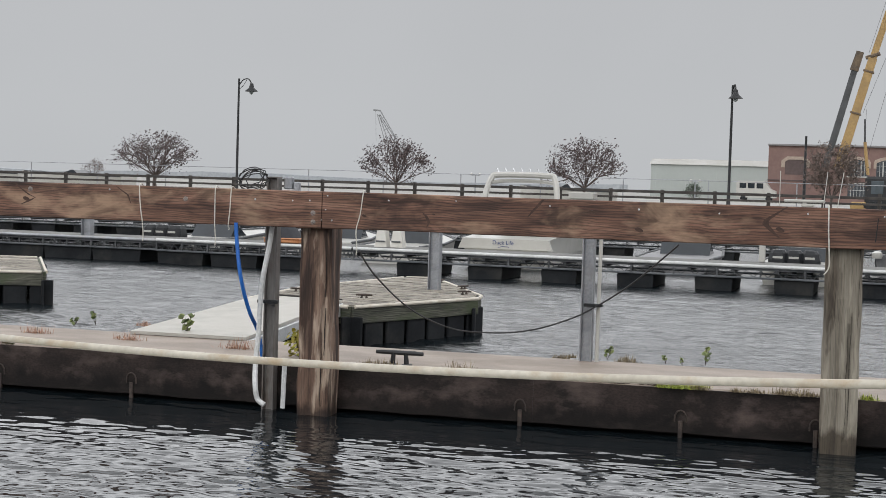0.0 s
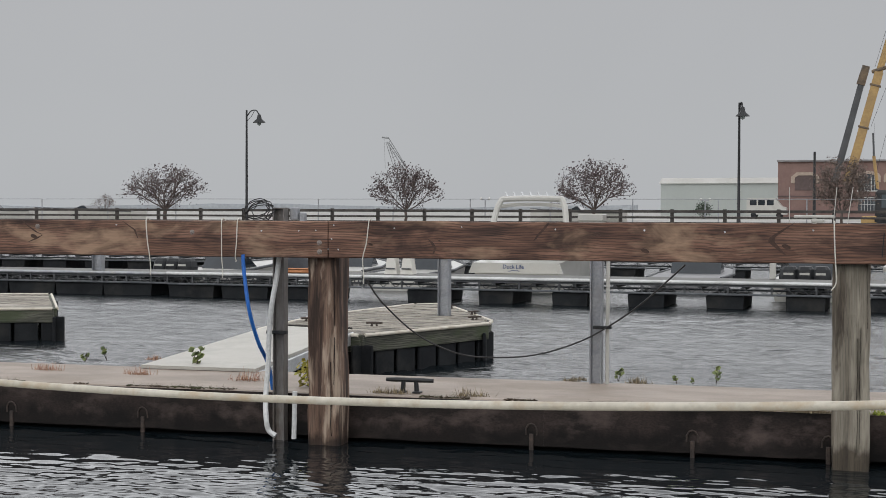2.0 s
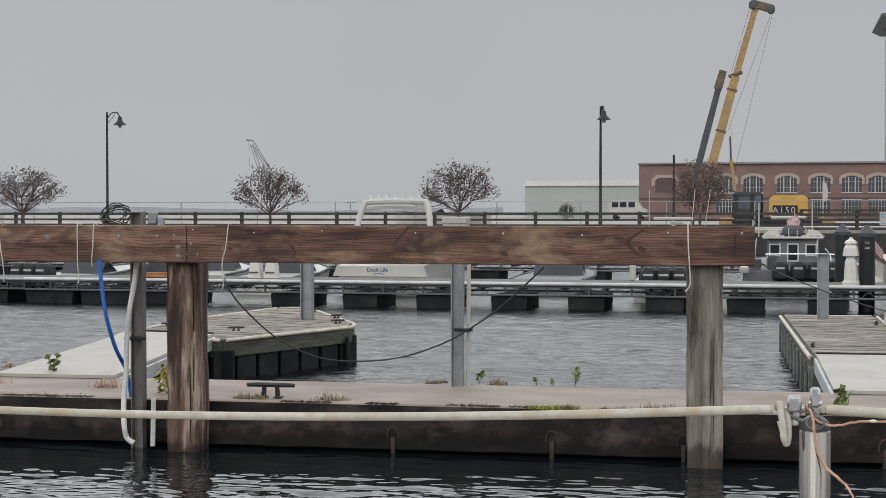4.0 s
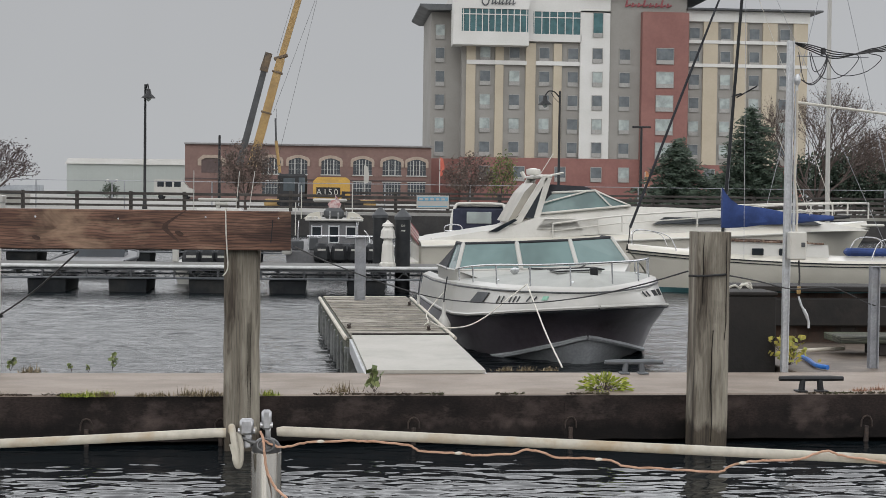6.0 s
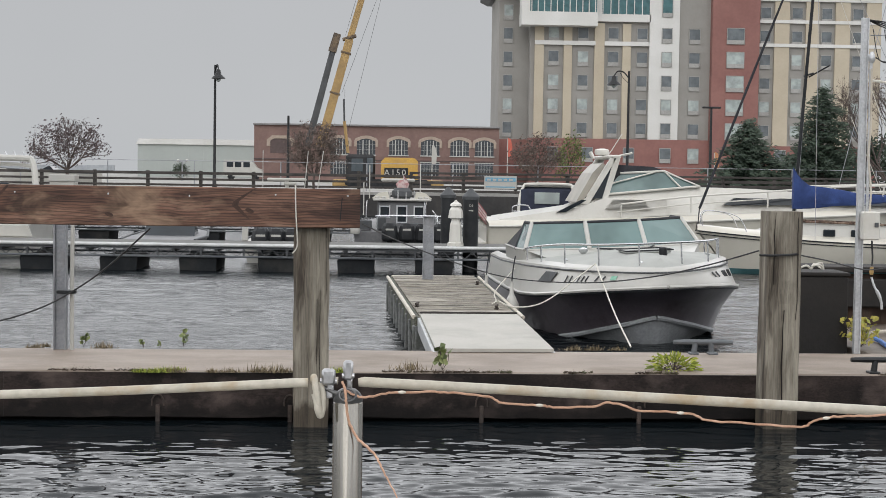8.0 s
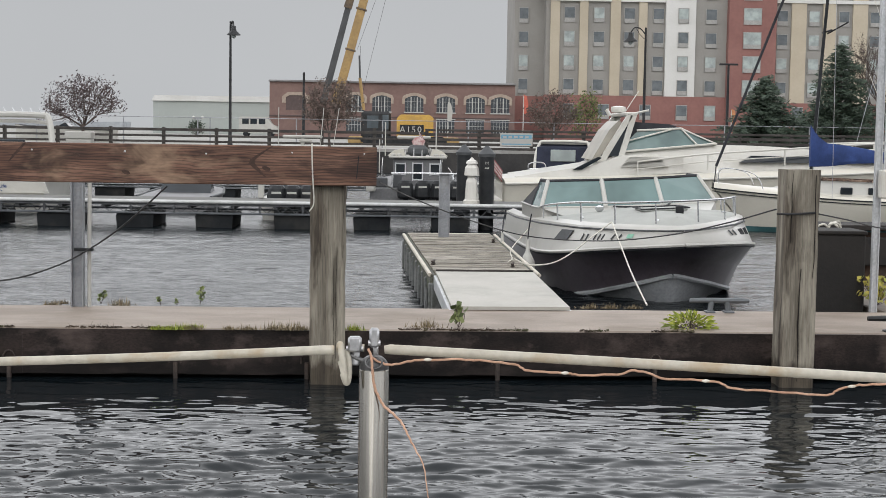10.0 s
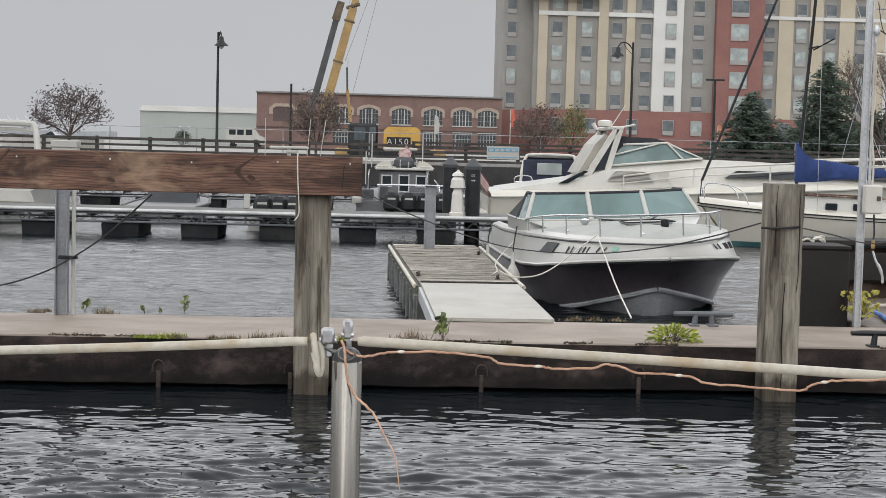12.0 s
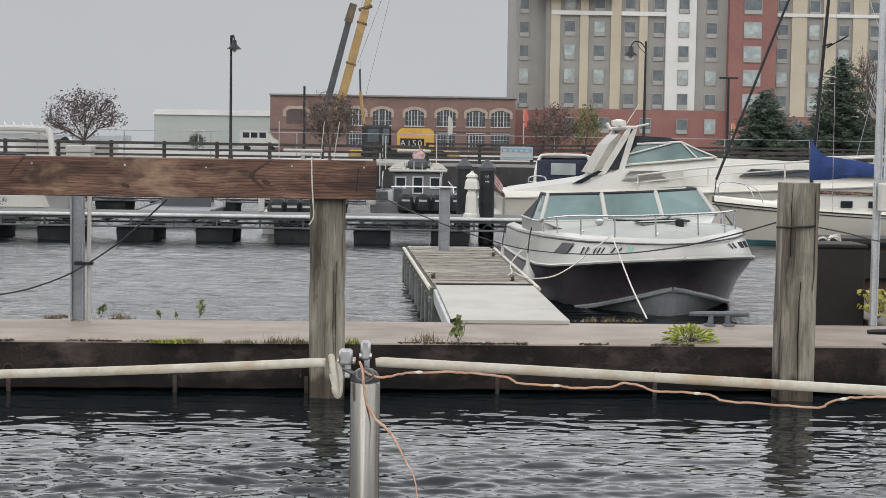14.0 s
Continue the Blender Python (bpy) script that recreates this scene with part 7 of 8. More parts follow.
solid("lifeline", s, M_VINYL, "cream vinyl-coated wire lifeline running on from the stanchion", "lifeline", group="lifelines", smooth=True)
s = Shape()
s.tube(curve_through([HEAD + Vector(v) for v in ((-0.0085, 0.001, -0.0045), (-0.0075, -0.006, -0.0005), (-0.0062, -0.0085, -0.008), (-0.0045, -0.009, -0.018), (-0.0035, -0.0085, -0.0262), (-0.0022, -0.007, -0.0275), (-0.0012, -0.005, -0.022), (-0.0016, -0.003, -0.012), (-0.004, -0.001, -0.005))], 6), 0.0024, 10)
s.tube(curve_through([HEAD + Vector(v) for v in ((-0.0075, -0.0085, -0.012), (-0.0052, -0.0095, -0.02), (-0.0032, -0.009, -0.0268))], 5), [0.0018] * 6 + [0.0026] * 4 + [0.0018], 10)
solid("tape_tail", s, M_VINYL, "loose loop of cream tape hanging from the lifeline's end", "tape", smooth=True)

# copper fairy lights wound along the right-hand lifeline: (along, below)
KINK = random.Random(31)
RUN = [(0.0141, 0.0079), (0.0192, 0.0116), (0.0293, 0.0141), (0.0434, 0.0119), (0.0552, 0.0109), (0.0759, 0.0103), (0.0921, 0.0107), (0.1175, 0.0133), (0.1276, 0.0176), (0.1537, 0.0189), (0.1638, 0.02), (0.1919, 0.0192), (0.2019, 0.0163), (0.2139, 0.0182), (0.226, 0.0221), (0.244, 0.0222), (0.2641, 0.024), (0.2741, 0.0279), (0.3041, 0.03), (0.3421, 0.032), (0.349, 0.0287), (0.3598, 0.0253), (0.3751, 0.0236), (0.3981, 0.0232), (0.4147, 0.0184), (0.423, 0.0167), (0.4336, 0.0199), (0.461, 0.0243), (0.5, 0.031), (0.54, 0.033), (0.6, 0.037), (0.66, 0.034), (0.7, 0.043)]
run = curve_through([HEAD + Vector((a, -0.0025 - 0.02 * a - (0.007 if a < 0.03 else 0.003), -b)) for a, b in RUN], 5)
run = [p + Vector((0, KINK.uniform(-0.0004, 0.0004), KINK.uniform(-0.0004, 0.0004))) for p in run]
lights = thing("fairy_lights", HEAD, "string of copper-wire fairy lights wound along the lifeline", "fairy lights")
s = Shape()
s.tube([p - HEAD for p in run], 0.00085, 6)
part("wire", s, M_COPPER, lights, smooth=True)
DROP = [(0.0126, -0.008, -0.003), (0.0148, -0.012, -0.0085), (0.0157, -0.0135, -0.0161), (0.017, -0.0135, -0.0262), (0.0195, -0.014, -0.035), (0.0245, -0.015, -0.0429), (0.0318, -0.02, -0.0484), (0.0379, -0.03, -0.0533), (0.0419, -0.035, -0.0602), (0.047, -0.045, -0.068), (0.053, -0.055, -0.078), (0.056, -0.06, -0.1)]
fall = curve_through(DROP, 6)
s = Shape()
s.tube([p + Vector((KINK.uniform(-0.0003, 0.0003), 0, KINK.uniform(-0.0003, 0.0003))) for p in fall], [0.00095 - 0.0006 * max(0, k - 36) / (len(fall) - 36) for k in range(len(fall))], 6)
part("tail_wire", s, M_COPPER, lights, "loose copper wire end hanging free", True)
for a, b in ((0.0552, 0.0105), (0.1537, 0.0187), (0.2548, 0.0229), (0.3598, 0.0253), (0.47, 0.0262), (0.58, 0.0355)):
    s = Shape()
    s.turned([(0.0005, -0.0028), (0.001, -0.0018), (0.0013, 0.0), (0.001, 0.0018), (0.0005, 0.0028)], n=10)
    ob = part("bulb", s, M_BEAD, lights, "tiny clear bulb bead", True)
    ob.matrix_basis = pose(a, -0.0065 - 0.02 * a, -b, 0, 90, 8)

# ---- cords and hoses on the dock ----
s = Shape()
s.tube(curve_through([(-5.232, 10.82, 1.521), (-5.218, 10.821, 1.342), (-5.177, 10.822, 1.075), (-5.171, 10.973, 0.817), (-5.173, 11.172, 0.617), (-5.164, 11.243, 0.402)]), 0.016, 8)
solid("water_hose", s, M_BLUEHOSE, "bright blue water hose hanging behind the plank rail", "hose", smooth=True)
s = Shape()
s.tube(curve_through([(-5.02, 11.05, 1.5), (-5.04, 11.04, 1.33), (-5.062, 11.0, 1.12), (-5.08, 10.99, 0.9), (-5.085, 10.976, 0.618), (-5.082, 10.926, 0.395), (-5.034, 10.827, 0.228), (-5.012, 10.828, 0.131), (-4.953, 10.83, 0.09)]), 0.022, 8)
s.rod((-4.748, 10.737, 0.459), (-4.757, 10.737, 0.09), 0.02, n=8)
solid("drain_pipe", s, M_TUBE, "greyish white plastic pipe bent down into the water", "pipe", smooth=True)
# coil of cable over the rail
r = random.Random(8)
s = Shape()
for k in range(6):
    cx, cz = -5.18 + r.uniform(-0.05, 0.05), 1.865 + r.uniform(-0.02, 0.02)
    a0 = r.uniform(0, 6.28)
    rx, rz = r.uniform(0.07, 0.13), r.uniform(0.06, 0.1)
    s.tube([(cx + rx * math.cos(a0 + t * 0.42), 11.02 + 0.02 * k * 0.4 + 0.02 * math.sin(3 * t), cz + rz * math.sin(a0 + t * 0.42) + 0.02 * math.cos(a0 + t * 0.42)) for t in range(16)], 0.0045, 5)
solid("cable_coil", s, M_CABLE, "tangled coil of black cable over the plank rail", "cable", smooth=True)


def rope_over(x, drop, lean=0.0, label="pale thin rope looped over the plank rail", thick=0.0042, hook=0.0):
    s = Shape()
    y = 11.062
    a = [(x, y + 0.1, 1.76), (x, y + 0.03, 1.8), (x, y - 0.012, 1.785), (x + lean * 0.4, y - 0.014, 1.62), (x + lean, y - 0.012, 1.5), (x + lean + 0.004, y, 1.5 - drop * 0.7), (x + lean - hook, y, 1.5 - drop)]
    a = [(px, py + SLOPE * px, pz) for px, py, pz in a]
    s.tube(curve_through(a, 5), thick, 6)
    return solid("rope", s, M_ROPE, label, "rope", group="ropes on the rail", smooth=True)


rope_over(-6.101, 0.16, 0.03)
rope_over(-5.437, 0.17)
rope_over(-5.3, 0.04, -0.02)
rope_over(-4.197, 0.2, -0.05)
rope_over(-0.7, 0.19, 0.012, "white cord hanging over the plank rail beside the post", 0.005, 0.03)
s = Shape()
s.tube(curve_through([(-4.2, 10.856, 1.34), (-4.285, 11.454, 1.121), (-4.187, 12.057, 0.815), (-3.951, 12.465, 0.625), (-3.616, 12.576, 0.59), (-3.256, 12.589, 0.63), (-2.905, 12.601, 0.747), (-2.64, 12.57, 0.89), (-2.275, 12.122, 1.121), (-1.794, 11.239, 1.47)], 6), 0.007, 6)
solid("power_cable", s, M_CABLE, "thin black cable sagging from post to post", "cable", smooth=True)
s = Shape()
s.tube(curve_through([(-0.207, 11.293, 1.524), (0.08, 13, 1.32), (0.62, 14, 1.08), (1.19, 14.5, 0.91), (1.84, 14, 0.91), (2.29, 13, 1.04), (2.589, 12.091, 1.203), (2.806, 11.298, 1.363)], 6), 0.006, 6)
solid("power_cable", s, M_CABLE, "thin black mooring cable stretched to the timber post", "cable", smooth=True)
s = Shape()
s.tube(curve_through([(2.806, 11.278, 1.329), (2.946, 11.243, 1.332), (3.108, 11.289, 1.341)], 4), 0.009, 6)
s.tube(curve_through([(3.114, 11.309, 1.335), (3.57, 12, 1.25), (4.11, 12.8, 1.14), (4.54, 13, 1.14), (4.99, 13.3, 0.98), (5.21, 13.4, 0.94)], 5), 0.006, 6)
solid("power_cable", s, M_CABLE, "black line wound round the free timber post", "cable", smooth=True)

# ropes of the cruiser
s = Shape()
s.tube(curve_through([(2.29, 16.6, 0.94), (2.03, 16.45, 0.76), (1.81, 16.4, 0.59), (1.58, 16.2, 0.5), (1.32, 16, 0.5), (1.17, 16.0, 0.56)], 6), 0.008, 6)
solid("mooring_rope", s, M_ROPE, "white mooring rope from the cruiser's bow to the finger dock", "rope", smooth=True, group="mooring ropes")
s = Shape()
s.tube(curve_through([(2.29, 16.6, 0.94), (2.27, 15.9, 0.79), (2.16, 14.2, 0.59), (2.11, 12.95, 0.43)], 6), 0.008, 6)
solid("mooring_rope", s, M_ROPE, "white mooring rope from the cruiser down to the dock", "rope", smooth=True, group="mooring ropes")
s = Shape()
s.tube(curve_through([(1.17, 16.0, 0.56), (1.12, 16.3, 0.5), (1.2, 16.8, 0.5), (1.25, 17.6, 0.55), tuple(cruiser_at @ Vector((3.4, -1.3, 0.85)))], 6), 0.0065, 6)
solid("mooring_rope", s, M_ROPE, "white mooring rope along the finger dock's edge", "rope", smooth=True, group="mooring ropes")


# ---- right-hand landing: bulkhead, wall, service pole ----
s = Shape()
s.box((0, 0, 0.5), (0.52, 0.5, 1.06), ch=0.015)
bulk = thing("bulkhead", (3.93, 13.75, 0), "dark tarred timber bulkhead block at the landing", "bulkhead")
part("block", s, M_OLDBOX, bulk)
s = Shape()
s.box((0, 0, 1.05), (0.54, 0.52, 0.035), ch=0.008)
part("cap", s, M_OLDBOX, bulk)
wall = thing("sheet_pile_wall", (4.3, 15.7, 0), "rusty sheet-pile wall with a dark timber wale", "wall", kind="structure")
prof = []
for i in range(60):
    x = i * 0.16
    prof.append((x, 0.0 if i % 4 in (0, 1) else 0.1))
s = Shape()
s.loft([[(x, y, -0.3) for x, y in prof], [(x, y, 0.92) for x, y in prof]])
part("sheet_pile", s, M_RUST, wall, "rusty corrugated sheet piling")
s = Shape()
s.box((4.7, -0.03, 0.72), (9.6, 0.12, 0.3), ch=0.015)
part("wale", s, M_OLDBOX, wall, "dark timber wale")
s = Shape()
s.box((4.7, 0.2, 0.97), (9.6, 0.6, 0.06), ch=0.01)
part("coping", s, M_OLDBOX, wall)
s = Shape()
s.box((0, 0, 0), (1.6, 0.5, 0.07), ch=0.01)
solid("timber_plank", s, M_ALGAE, "thick grey plank lying on the landing", "plank", at=(5.9, 14.6, DOCK_Z + 0.16))
s = Shape()
s.box((0, 0, 0), (0.18, 0.4, 0.13), ch=0.01)
solid("timber_block", s, M_OLDBOX, "dark timber block under the plank", "timber", at=(5.6, 14.6, DOCK_Z + 0.06))

pole = thing("service_pole", (4.13, 13.05, DOCK_Z), "tall galvanised service pole with a meter box and cables", "pole")
s = Shape()
for sx in (-1, 1):
    s.box((sx * 0.024, 0, 1.47), (0.01, 0.06, 2.95), ch=0.002)
s.box((0, 0, 1.47), (0.048, 0.012, 2.95))
part("column", s, M_ALU, pole)
s = Shape()
s.rod((0.05, -0.03, 1.2), (0.05, -0.03, 2.55), 0.014, n=8)
s.turned([(0.016, 2.55), (0.03, 2.58), (0.028, 2.62), (0.01, 2.65)], (0.055, -0.03, 0), 10)
part("conduit", s, M_ALU, pole, "grey conduit with a weather head", True)
s = Shape()
s.tube(curve_through([(0.05, -0.05, 2.5), (0.055, -0.055, 2.0), (0.04, -0.06, 1.75), (0.07, -0.06, 1.45), (0.06, -0.07, 1.2)], 6), 0.009, 6)
part("cable", s, M_PVC, pole, "pale yellow cable down the pole", True)
s = Shape()
s.box((0.06, -0.1, 1.13), (0.15, 0.1, 0.25), ch=0.012)
box = part("meter_box", s, M_YACHT, pole, "white meter box")
s = Shape()
s.box((0.1, -0.156, 1.14), (0.035, 0.012, 0.04), ch=0.004)
part("lock", s, M_CRANEGREY, box)
s = Shape()
s.tube(curve_through([(0.08, -0.1, 1.0), (0.09, -0.1, 0.85), (0.085, -0.1, 0.78)], 5), 0.008, 6)
part("plug_lead", s, M_CABLE, pole, "black lead", True)
s = Shape()
s.turned([(0.014, 0.7), (0.02, 0.72), (0.016, 0.77)], (0.085, -0.1, 0), 8)
part("plug", s, M_YELLOW, pole, "yellow plug")
s = Shape()
s.tube(curve_through([(0.085, -0.1, 0.68), (0.11, -0.11, 0.6), (0.15, -0.11, 0.53), (0.175, -0.11, 0.46), (0.18, -0.11, 0.4)], 5), [0.01] * 8 + [0.016] * 5 + [0.012] * 8, 8)
part("drop_hose", s, M_ALU, pole, "silver-grey hose end", True)
s = Shape()
r = random.Random(12)
top = Vector((0.02, 0, 2.93))
for k in range(4):
    s.tube(curve_through([top, top + Vector((0.16, 0.02 * k, -0.02 - 0.012 * k)), top + Vector((0.42, 0.04 * k, -0.08 - 0.014 * k)), top + Vector((0.72, 0.05 * k, -0.07 + 0.01 * k)), top + Vector((1.3, 0.1, 0.12 + 0.02 * k)), top + Vector((4.5, 0.6, 1.5 + 0.05 * k))], 6), 0.0055, 6)
for a, w, d in ((0.16, 0.2, 0.24), (0.22, 0.12, 0.14), (0.34, 0.34, 0.2), (0.5, 0.4, 0.17)):
    s.tube(curve_through([top + Vector((a - w * 0.5, 0.03, -0.08)), top + Vector((a - w * 0.2, 0.03, -0.1 - d)), top + Vector((a + w * 0.4, 0.03, -0.1 - d * 0.9)), top + Vector((a + w * 0.8, 0.03, -0.12)), top + Vector((a + w * 0.5, 0.03, -0.08))], 6), 0.004, 5)
s.tube(curve_through([(0.09, -0.03, 2.6), (0.2, 0, 2.56), (0.3, 0, 2.66), (0.34, 0, 2.82)], 6), 0.006, 5)
s.turned([(0.018, -0.03), (0.026, 0), (0.018, 0.03)], (0.3, 0.02, 2.86), 10)
part("overhead_cable", s, M_CABLE, pole, "bundle of black overhead cables", True)
s = Shape()
s.tube(curve_through([(0.05, -0.03, 2.4), (1.0, 0, 2.3), (2.5, 0.1, 2.15), (4.5, 0.2, 2.1)], 6), 0.012, 6)
part("guy_rope", s, M_ROPE, pole, "pale guy rope", True)
h_post((5.05, 13.34, DOCK_Z), 0.085, 0.93, label="short galvanised steel post on the landing")
s = Shape()
s.tube(curve_through([(4.71, 14.45, 0.42), (4.87, 14.58, 0.42), (5.29, 14.78, 0.42)], 5), 0.02, 8)
solid("drain_pipe", s, M_PVC, "short white plastic pipe lying on the landing", "pipe", smooth=True)
s = Shape()
s.tube(curve_through([(4.6, 14.08, 0.42), (4.6, 13.83, 0.41), (4.52, 13.35, 0.41), (4.57, 13.17, 0.41)], 5), 0.022, 8)
solid("water_hose", s, M_BLUEHOSE, "short end of blue hose on the landing", "hose", smooth=True)
s = Shape()
s.tube(curve_through([(3.71, 13.5, 1.09), (3.78, 13.47, 1.13), (3.84, 13.5, 1.1), (3.88, 13.56, 1.14), (3.94, 13.5, 1.1), (3.9, 13.46, 1.14), (3.85, 13.53, 1.12), (3.95, 13.58, 1.15), (3.98, 13.6, 1.09)], 5), 0.0095, 7)
solid("rope", s, M_ROPE, "knotted white rope on the bulkhead's top", "rope", smooth=True)

# ---- things on and beyond the truss dock ----
def power_pedestal(at, label="white dock power pedestal shaped like a lantern"):
    p = thing("power_pedestal", at, label, "dock pedestal", "dock pedestals")
    s = Shape()
    s.turned([(0.16, 0), (0.16, 0.06), (0.13, 0.08), (0.11, 0.42), (0.085, 0.5)], n=8)
    part("base", s, M_YACHT, p)
    s = Shape()
    s.turned([(0.08, 0.5), (0.08, 0.53), (0.15, 0.55), (0.13, 0.7), (0.08, 0.78)], n=8)
    part("housing", s, M_YACHT, p)
    s = Shape()
    s.turned([(0.12, 0.78), (0.1, 0.83), (0.04, 0.86), (0.02, 0.9)], n=8)
    part("cap", s, M_YACHT, p)
    return p


power_pedestal((1.27, 29.2, 0.52))
power_pedestal((0.85, 41.6, 0.52))
power_pedestal((-7.0, 41.6, 0.52))


def dock_pile(at, top, label, sign=False):
    p = thing("dock_pile", at, label, "pile", "dock piles")
    s = Shape()
    s.turned([(0.15, -1.5), (0.15, top - 0.1)], n=16)
    part("shaft", s, M_BLACK, p, smooth=True)
    s = Shape()
    s.turned([(0.165, top - 0.12), (0.17, top - 0.06), (0.03, top + 0.1)], n=16)
    part("cap", s, M_CRANEGREY, p, "grey cone cap", True)
    if sign:
        for body, x, z, size in (("D3", 0.0, top - 0.24, 0.065),):
            words = bpy.data.curves.new("berth_sign", "FONT")
            words.body, words.size, words.extrude = body, size, 0.002
            words.align_x = words.align_y = "CENTER"
            tmp = bpy.data.objects.new("berth_sign", words)
            me = bpy.data.meshes.new_from_object(tmp.evaluated_get(bpy.context.evaluated_depsgraph_get()))
            me.materials.append(M_GEL)
            ob = new("berth_sign", me)
            ob.parent = p
            ob.matrix_basis = pose(x, -0.155, z, 90, 0, 0)
        s = Shape()
        s.prism([(-0.045, top - 0.345), (0.012, top - 0.345), (0.012, top - 0.36), (0.045, top - 0.335), (0.012, top - 0.31), (0.012, top - 0.325), (-0.045, top - 0.325)], -0.158, -0.153)
        part("arrow", s, M_GEL, p, "white arrow")
    return p


dock_pile((1.57, 29.4, 0), 1.55, "black mooring pile with a cone cap and white berth sign", True)
dock_pile((1.2, 31.4, 0), 1.55, "black mooring pile with a grey cone cap")


def flag(at, label):
    f = thing("flag", at, label, "flag", "boat flags")
    s = Shape()
    s.rod((0, 0, -0.3), (0.0, 0, 0.55), 0.012, n=5)
    part("staff", s, M_GEL, f)
    for k in range(7):
        s = Shape()
        s.loft([[(0.01 + 0.045 * i, 0.02 * math.sin(i * 1.3), 0.5 - 0.055 * k - 0.06 * i), (0.01 + 0.045 * i, 0.02 * math.sin(i * 1.3), 0.445 - 0.055 * k - 0.06 * i)] for i in range(7)])
        part("stripe", s, M_SIGNRED if k % 2 == 0 else M_GEL, f)
    return f


flag(pose(2.25, 38.6, 0.82) @ Matrix.Diagonal((0.8, 0.8, 0.8, 1)), "small striped flag on the yacht's stern staff")
flag(pose(0.3, 37.0, 1.68) @ Matrix.Diagonal((0.42, 0.42, 0.42, 1)), "small pink-faded striped flag on the patrol boat")


def dock_steps(at, label="white moulded dock step box on the truss dock"):
    d = thing("dock_steps", at, label, "dock step", "dock steps")
    s = Shape()
    s.loft([[(-0.14, -0.13, 0), (0.14, -0.13, 0), (0.14, 0.13, 0), (-0.14, 0.13, 0)], [(-0.12, -0.12, 0.1), (0.12, -0.12, 0.1), (0.12, 0.13, 0.1), (-0.12, 0.13, 0.1)], [(-0.075, -0.1, 0.46), (0.075, -0.1, 0.46), (0.075, 0.12, 0.46), (-0.075, 0.12, 0.46)]], closed=True, caps=True)
    part("body", s, M_YACHT, d)
    s = Shape()
    s.box((0, -0.15, 0.12), (0.2, 0.02, 0.03), ch=0.005)
    part("handle", s, M_CRANEGREY, d)
    return d


for px in (-9.95, -9.6):
    dock_steps((px - 0.78, 29.7, 0.52))


def dock_box(at, w, h, label, material=None):
    d = thing("dock_box", at, label, "dock box", "dock boxes")
    s = Shape()
    s.box((0, 0, h * 0.42), (w, 0.5, h * 0.84), ch=0.02)
    part("body", s, material or M_GEL, d)
    s = Shape()
    s.box((0, 0, h * 0.92), (w * 1.06, 0.55, h * 0.16), ch=0.02)
    part("lid", s, material or M_GEL, d)
    return d


s = Shape()
s.box((0, 0, 0.25), (0.12, 0.12, 0.5), ch=0.015)
solid("dock_bollard", s, M_GEL, "short white post on the truss dock beside outboards", "post", at=(-2.92, 30.2, 0.52))
dock_box((-7.2, 41.8, 0.52), 0.75, 0.75, "white dock locker on the second dock")
# added box: only its top counts, in place of a boat's white hardtop
dock_box((-9.05, 41.8, 0.52), 0.68, 1.24, "tall white box standing in for a boat's hardtop")
dock_box((-11.6, 41.8, 0.52), 0.6, 0.5, "white dock locker beside the cruiser")
dock_box((-12.9, 29.6, 0.52), 0.8, 0.1, "orange mat folded on the truss dock", M_ORANGE)


def covered_heap(at, w, h, material, label):
    """A lumpy tarpaulin over gear."""
    r = random.Random(int(w * 100))
    s = Shape()
    rows = []
    for i in range(7):
        f = i / 6
        k = math.sin(math.pi * (0.1 + 0.8 * f))
        rows.append([(w * (f - 0.5), 0.35 * math.cos(a), max(0, h * k * math.sin(a) * r.uniform(0.75, 1.1))) for a in [math.pi * j / 8 for j in range(9)]])
    s.loft(rows)
    return solid("tarpaulin", s, material, label, "tarpaulin", at=at, group="covered gear", smooth=True)


covered_heap((-13.0, 29.9, 0.52), 0.7, 0.42, M_CANVAS_BLACK, "black tarpaulin over gear near the orange mat")
h_post((-17.7, 29.6, 0.3), 0.22, 0.75, foot=1.2, label="broad dark steel post at the dark dock")
low_boat((-11.6, 32.6, 0), 4.2, 0.8, 0.5, "low white boat behind the step boxes")
low_boat((-5.2, 33.6, 0), 4.5, 0.9, 0.45, "low grey open boat beyond the truss dock", M_PATROL)


# made-up hulls, added to give the bright band seen through the rail
for bx, by, bl in ((-15.5, 80, 5.2), (-46.0, 82, 7.5), (-54.5, 84, 7.0)):
    low_boat((bx, by, QUAY_Z + 0.15, 0, 0, 90), bl, 1.1, 0.62, "white hull added for the pale band behind the guard rail")
M_CANVAS_NAVY = surface("navy_canvas", (0.012, 0.015, 0.03), (0.025, 0.03, 0.055), 3, 60, 0.85, bump=0.2)


